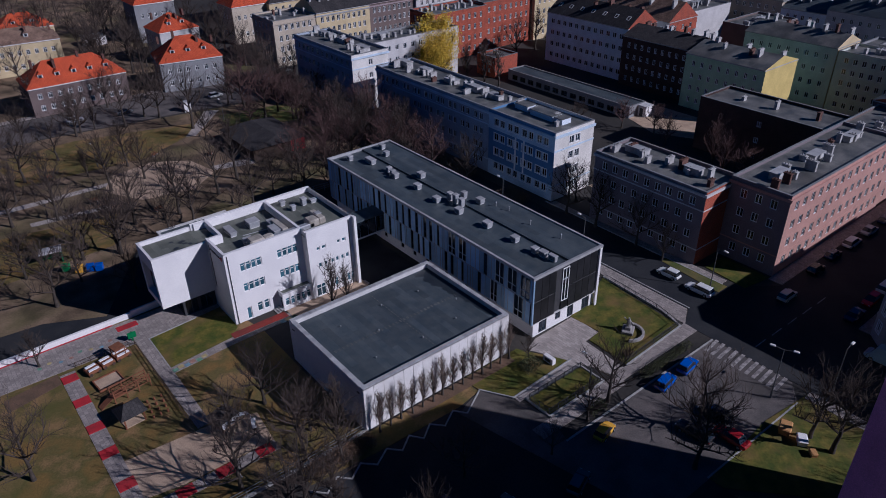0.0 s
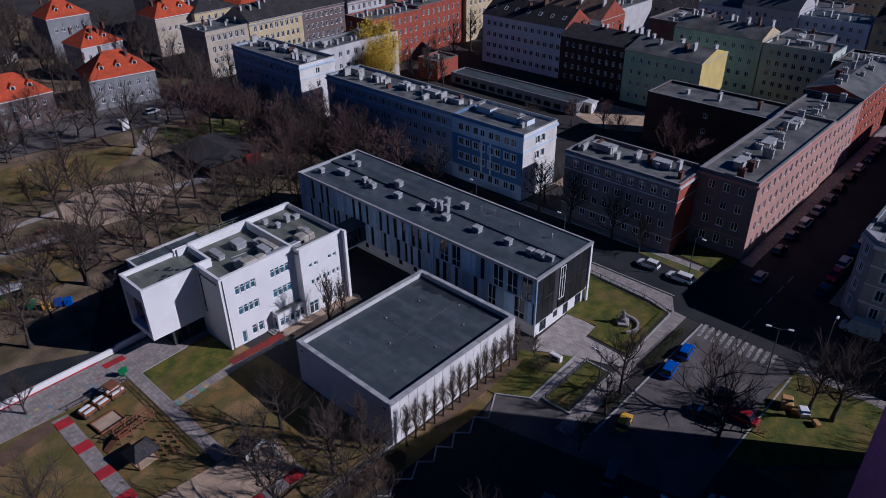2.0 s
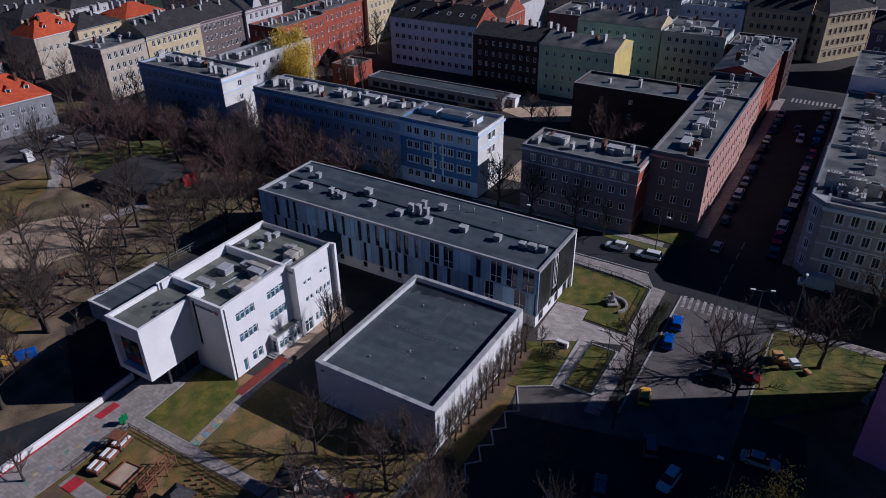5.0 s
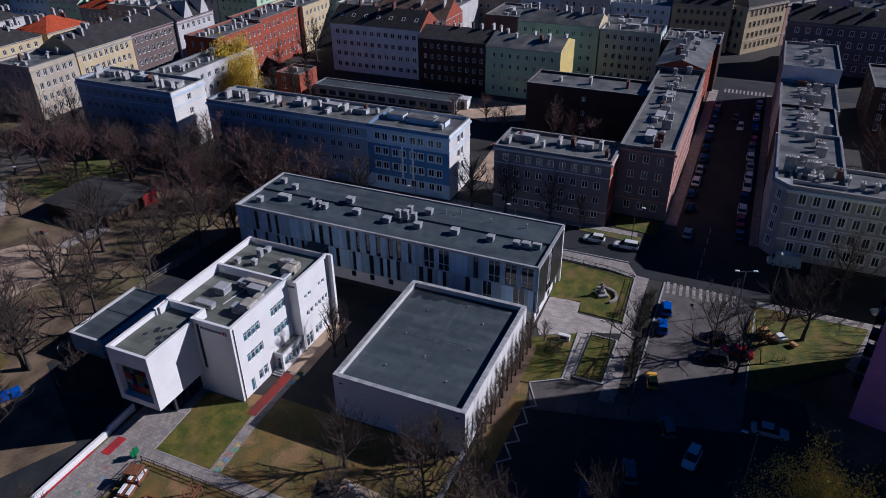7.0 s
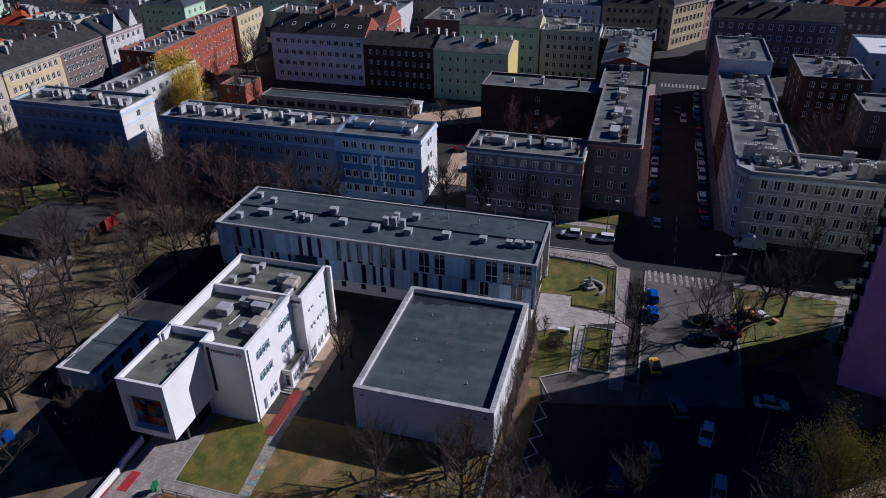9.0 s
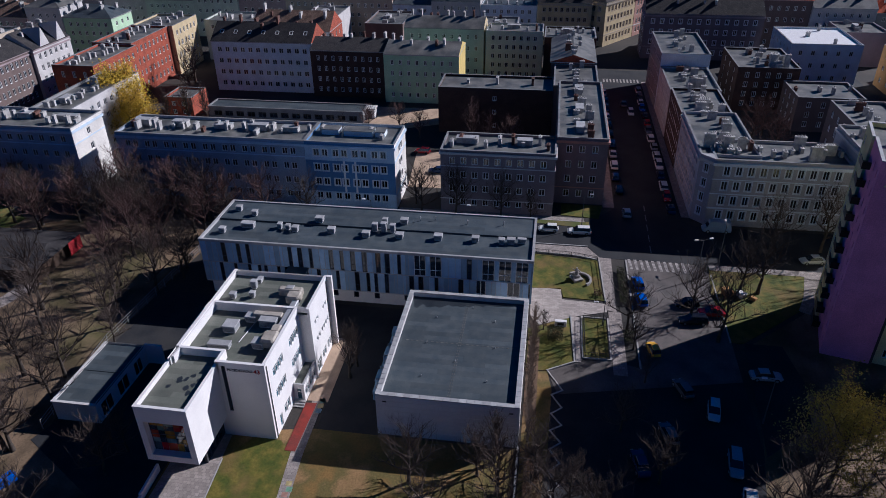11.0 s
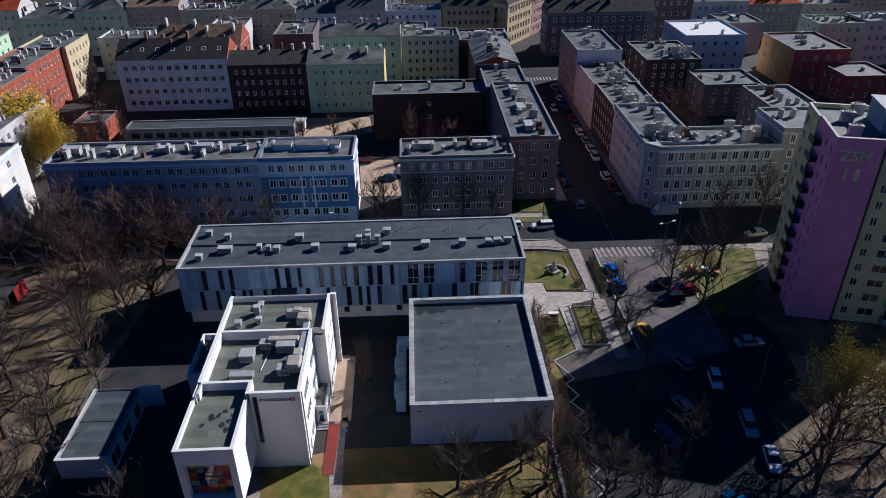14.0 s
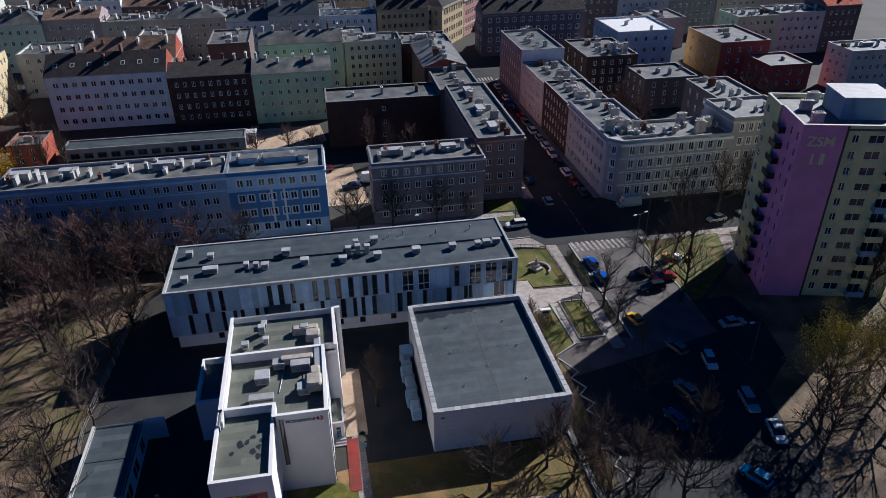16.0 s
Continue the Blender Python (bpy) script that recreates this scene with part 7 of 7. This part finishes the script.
# entrance slab and ramp wall by the school door
e = thing("entrance_block", "white concrete block at the forecourt", "wall block", pose(57.6, 48.9, 0.05, 0, 0, 0))
part("block", Geo().cbox(0, 0, 0, 0.7, 1.8, 0.9, 0.04), WHITE, e)
part("plate", Geo().box(-0.03, 0.4, 0.25, 0.0, 1.4, 0.7), GREYFRAME, e)


def play_train(x, y):
    e = thing("play_train", "brown wooden play train with white benches", "play train", pose(x, y, 0.05, 0, 0, 12))
    for i, (a, L) in enumerate(((-3.0, 1.8), (-1.0, 1.8), (1.0, 2.2))):
        c = part("wagon", Geo().cbox(a, -0.8, 0.3, a + L, 0.8, 0.75, 0.05), WOOD, e)
        part("seat", Geo().box(a + 0.2, -0.7, 0.76, a + L - 0.2, -0.3, 0.9), FRAME, c)
        part("seat", Geo().box(a + 0.2, 0.3, 0.76, a + L - 0.2, 0.7, 0.9), FRAME, c)
        for u in (0.3, L - 0.3):
            for s in (-0.75, 0.75):
                part("wheel", Geo().tube((a + u, s - 0.06, 0.25), (a + u, s + 0.06, 0.25), 0.25, 0.25, 10), WOODD, c)
    part("cab_roof", Geo().cbox(1.0, -0.9, 1.9, 2.6, 0.9, 2.05, 0.04), WOOD, e)
    for a in (1.1, 2.4):
        for s in (-0.75, 0.75):
            part("post", Geo().box(a, s - 0.05, 0.75, a + 0.1, s + 0.05, 1.9), WOOD, e)


play_train(10.8, 88.4)
e = thing("sandbox", "timber-edged sandbox filled with pale sand", "sandbox", pose(9.8, 84.6, 0.04, 0, 0, 6))
part("sand", Geo().box(-1.5, -1.2, 0, 1.5, 1.2, 0.2), SAND, e)
for q in ((-1.7, -1.4, 1.7, -1.2), (-1.7, 1.2, 1.7, 1.4), (-1.7, -1.2, -1.5, 1.2), (1.5, -1.2, 1.7, 1.2)):
    part("board", Geo().cbox(q[0], q[1], 0, q[2], q[3], 0.35, 0.03), WOOD, e)
e = thing("climbing_frame", "brown wooden climbing frame with ladder rails", "climbing frame", pose(11.5, 80.5, 0.04, 0, 0, 8))
for x in (-2.4, -0.8, 0.8, 2.4):
    for y in (-0.6, 0.6):
        part("post", Geo().box(x - 0.06, y - 0.06, 0, x + 0.06, y + 0.06, 2.0), WOOD, e)
for y in (-0.6, 0.6):
    for z in (0.8, 1.4, 1.9):
        part("rail", Geo().box(-2.4, y - 0.04, z, 2.4, y + 0.04, z + 0.08), WOOD, e)
for i in range(9):
    part("rung", Geo().box(-2.2 + i * 0.55, -0.6, 1.5, -2.14 + i * 0.55, 0.6, 1.56), WOOD, e)
part("deck", Geo().box(-2.4, -0.6, 0.9, -0.8, 0.6, 1.0), WOOD, e)
part("ramp", Geo().add([(-4.2, -0.5, 0.02), (-2.4, -0.5, 0.95), (-2.4, 0.5, 0.95), (-4.2, 0.5, 0.02), (-4.2, -0.5, 0.1), (-2.4, -0.5, 1.03), (-2.4, 0.5, 1.03), (-4.2, 0.5, 0.1)], [(0, 3, 2, 1), (4, 5, 6, 7), (0, 1, 5, 4), (1, 2, 6, 5), (2, 3, 7, 6), (3, 0, 4, 7)]), WOOD, e)
e = thing("play_hut", "small wooden play hut with a grey pitched roof", "play hut", pose(9.9, 75.4, 0.04, 0, 0, 5))
for x in (-1.2, 1.2):
    for y in (-1.2, 1.2):
        part("post", Geo().box(x - 0.08, y - 0.08, 0, x + 0.08, y + 0.08, 1.7), WOOD, e)
part("back_wall", Geo().box(-1.2, 1.1, 0.1, 1.2, 1.2, 1.5), SAND, e)
part("bench", Geo().box(-1.0, 0.6, 0.4, 1.0, 1.05, 0.48), WOOD, e)
part("floor", Geo().box(-1.2, -1.2, 0, 1.2, 1.2, 0.12), SAND, e)
part("roof", Geo().add([(-1.7, -1.6, 1.6), (1.7, -1.6, 1.6), (1.7, 1.6, 1.6), (-1.7, 1.6, 1.6), (-0.5, 0, 2.8), (0.5, 0, 2.8)], [(3, 2, 1, 0), (0, 1, 5, 4), (1, 2, 5), (2, 3, 4, 5), (3, 0, 4)]), SLATE, e)
for i in range(3):
    for j in range(4):
        tagged(part("stepping_post", Geo().tube((0, 0, 0), (0, 0, 0.45), 0.14, 0.13, 8), WOOD, m=pose(12.4 + i * 0.9 - j * 0.1, 77.2 - j * 1.1, 0.03)), "short wooden stepping post in the grass", "post", "stepping posts")


def play_tower(x, y):
    e = thing("play_tower", "dark green-roofed play tower with white slide", "play tower", pose(x, y, 0.06, 0, 0, 15))
    for a in (-1, 1):
        for b in (-1, 1):
            part("post", Geo().box(a - 0.07, b - 0.07, 0, a + 0.07, b + 0.07, 2.6), WOODD, e)
    part("deck", Geo().box(-1, -1, 1.2, 1, 1, 1.3), WOODD, e)
    part("roof", Geo().add([(-1.5, -1.4, 2.5), (1.5, -1.4, 2.5), (1.5, 1.4, 2.5), (-1.5, 1.4, 2.5), (0, 0, 3.5)], [(3, 2, 1, 0), (0, 1, 4), (1, 2, 4), (2, 3, 4), (3, 0, 4)]), SLATE, e)
    part("slide", Geo().add([(1.0, -0.35, 1.25), (1.0, 0.35, 1.25), (3.4, 0.35, 0.15), (3.4, -0.35, 0.15), (1.0, -0.35, 1.35), (1.0, 0.35, 1.35), (3.4, 0.35, 0.25), (3.4, -0.35, 0.25)], [(0, 1, 2, 3), (7, 6, 5, 4), (0, 4, 5, 1), (1, 5, 6, 2), (2, 6, 7, 3), (3, 7, 4, 0)]), FRAME, e)
    part("panel", Geo().box(-1.0, 1.04, 1.3, 1.0, 1.1, 2.1), FRAME, e)
    part("panel", Geo().box(-1.0, -1.1, 1.3, 1.0, -1.04, 2.1), FRAME, e)


play_tower(18.2, 66.2)
e = thing("play_bench", "white wooden bench in the play yard", "bench", pose(21.2, 64.6, 0.06, 0, 0, 70))
part("seat", Geo().cbox(-0.9, -0.25, 0.4, 0.9, 0.25, 0.48, 0.03), FRAME, e)
part("backrest", Geo().cbox(-0.9, 0.2, 0.55, 0.9, 0.28, 0.95, 0.03), FRAME, e)
for x in (-0.7, 0.7):
    part("leg", Geo().box(x - 0.05, -0.2, 0, x + 0.05, 0.2, 0.4), WOODD, e)
e = thing("gate", "green metal gate post at the play yard", "gate", pose(15.3, 91.6, 0.05))
part("post", Geo().box(-0.1, -0.1, 0, 0.1, 0.1, 1.6), GREENP, e)
part("panel", Geo().cbox(-0.6, -0.05, 0.5, 0.6, 0.05, 1.5, 0.03), GREENP, e)
for x, y, rz in ((33, 130, 20), (42, 158, 40), (24, 142, 0), (52, 150, 60), (20, 160, 10)):
    e = thing("park_bench", "wooden slatted park bench", "bench", pose(x, y, 0.06, 0, 0, rz), group="park benches")
    for k in range(3):
        part("slat", Geo().box(-0.9, -0.25 + k * 0.18, 0.42, 0.9, -0.11 + k * 0.18, 0.46), WOOD, e)
    for k in range(2):
        part("slat", Geo().box(-0.9, 0.3, 0.55 + k * 0.2, 0.9, 0.34, 0.69 + k * 0.2), WOOD, e)
    for xx in (-0.7, 0.7):
        part("leg", Geo().box(xx - 0.05, -0.22, 0, xx + 0.05, 0.34, 0.42), KERB, e)

e = thing("kiosk", "small white kiosk beside the park road", "kiosk", pose(59.4, 183, 0.03))
part("wall", Geo().cbox(-0.9, -0.9, 0, 0.9, 0.9, 2.4, 0.05), WHITE, e)
part("roof", Geo().cbox(-1.1, -1.1, 2.4, 1.1, 1.1, 2.6, 0.04), COPING, e)
part("door", Geo().box(-0.94, -0.4, 0.05, -0.9, 0.4, 2.0), GREYFRAME, e)
e = thing("utility_hut", "small white rendered utility hut", "hut", pose(147.4, 102.0, 0.03))
part("wall", Geo().cbox(-1.3, -1.3, 0, 1.3, 1.3, 2.6, 0.05), WHITE, e)
part("roof", Geo().cbox(-1.6, -1.6, 2.6, 1.6, 1.6, 2.85, 0.04), PALE, e)
part("door", Geo().box(-1.34, -0.5, 0.05, -1.3, 0.5, 2.1), GREYFRAME, e)
e = thing("garden_garage", "low white garage in the gardens", "garage", pose(58, 271, 0))
part("wall", Geo().box(0, 0, 0, 7, 6, 2.8), WHITE, e)
part("roof", Geo().box(-0.2, -0.2, 2.8, 7.2, 6.2, 3.0), FELTL, e)
part("door", Geo().box(1, -0.05, 0.05, 3.6, 0, 2.3), WOODD, e)
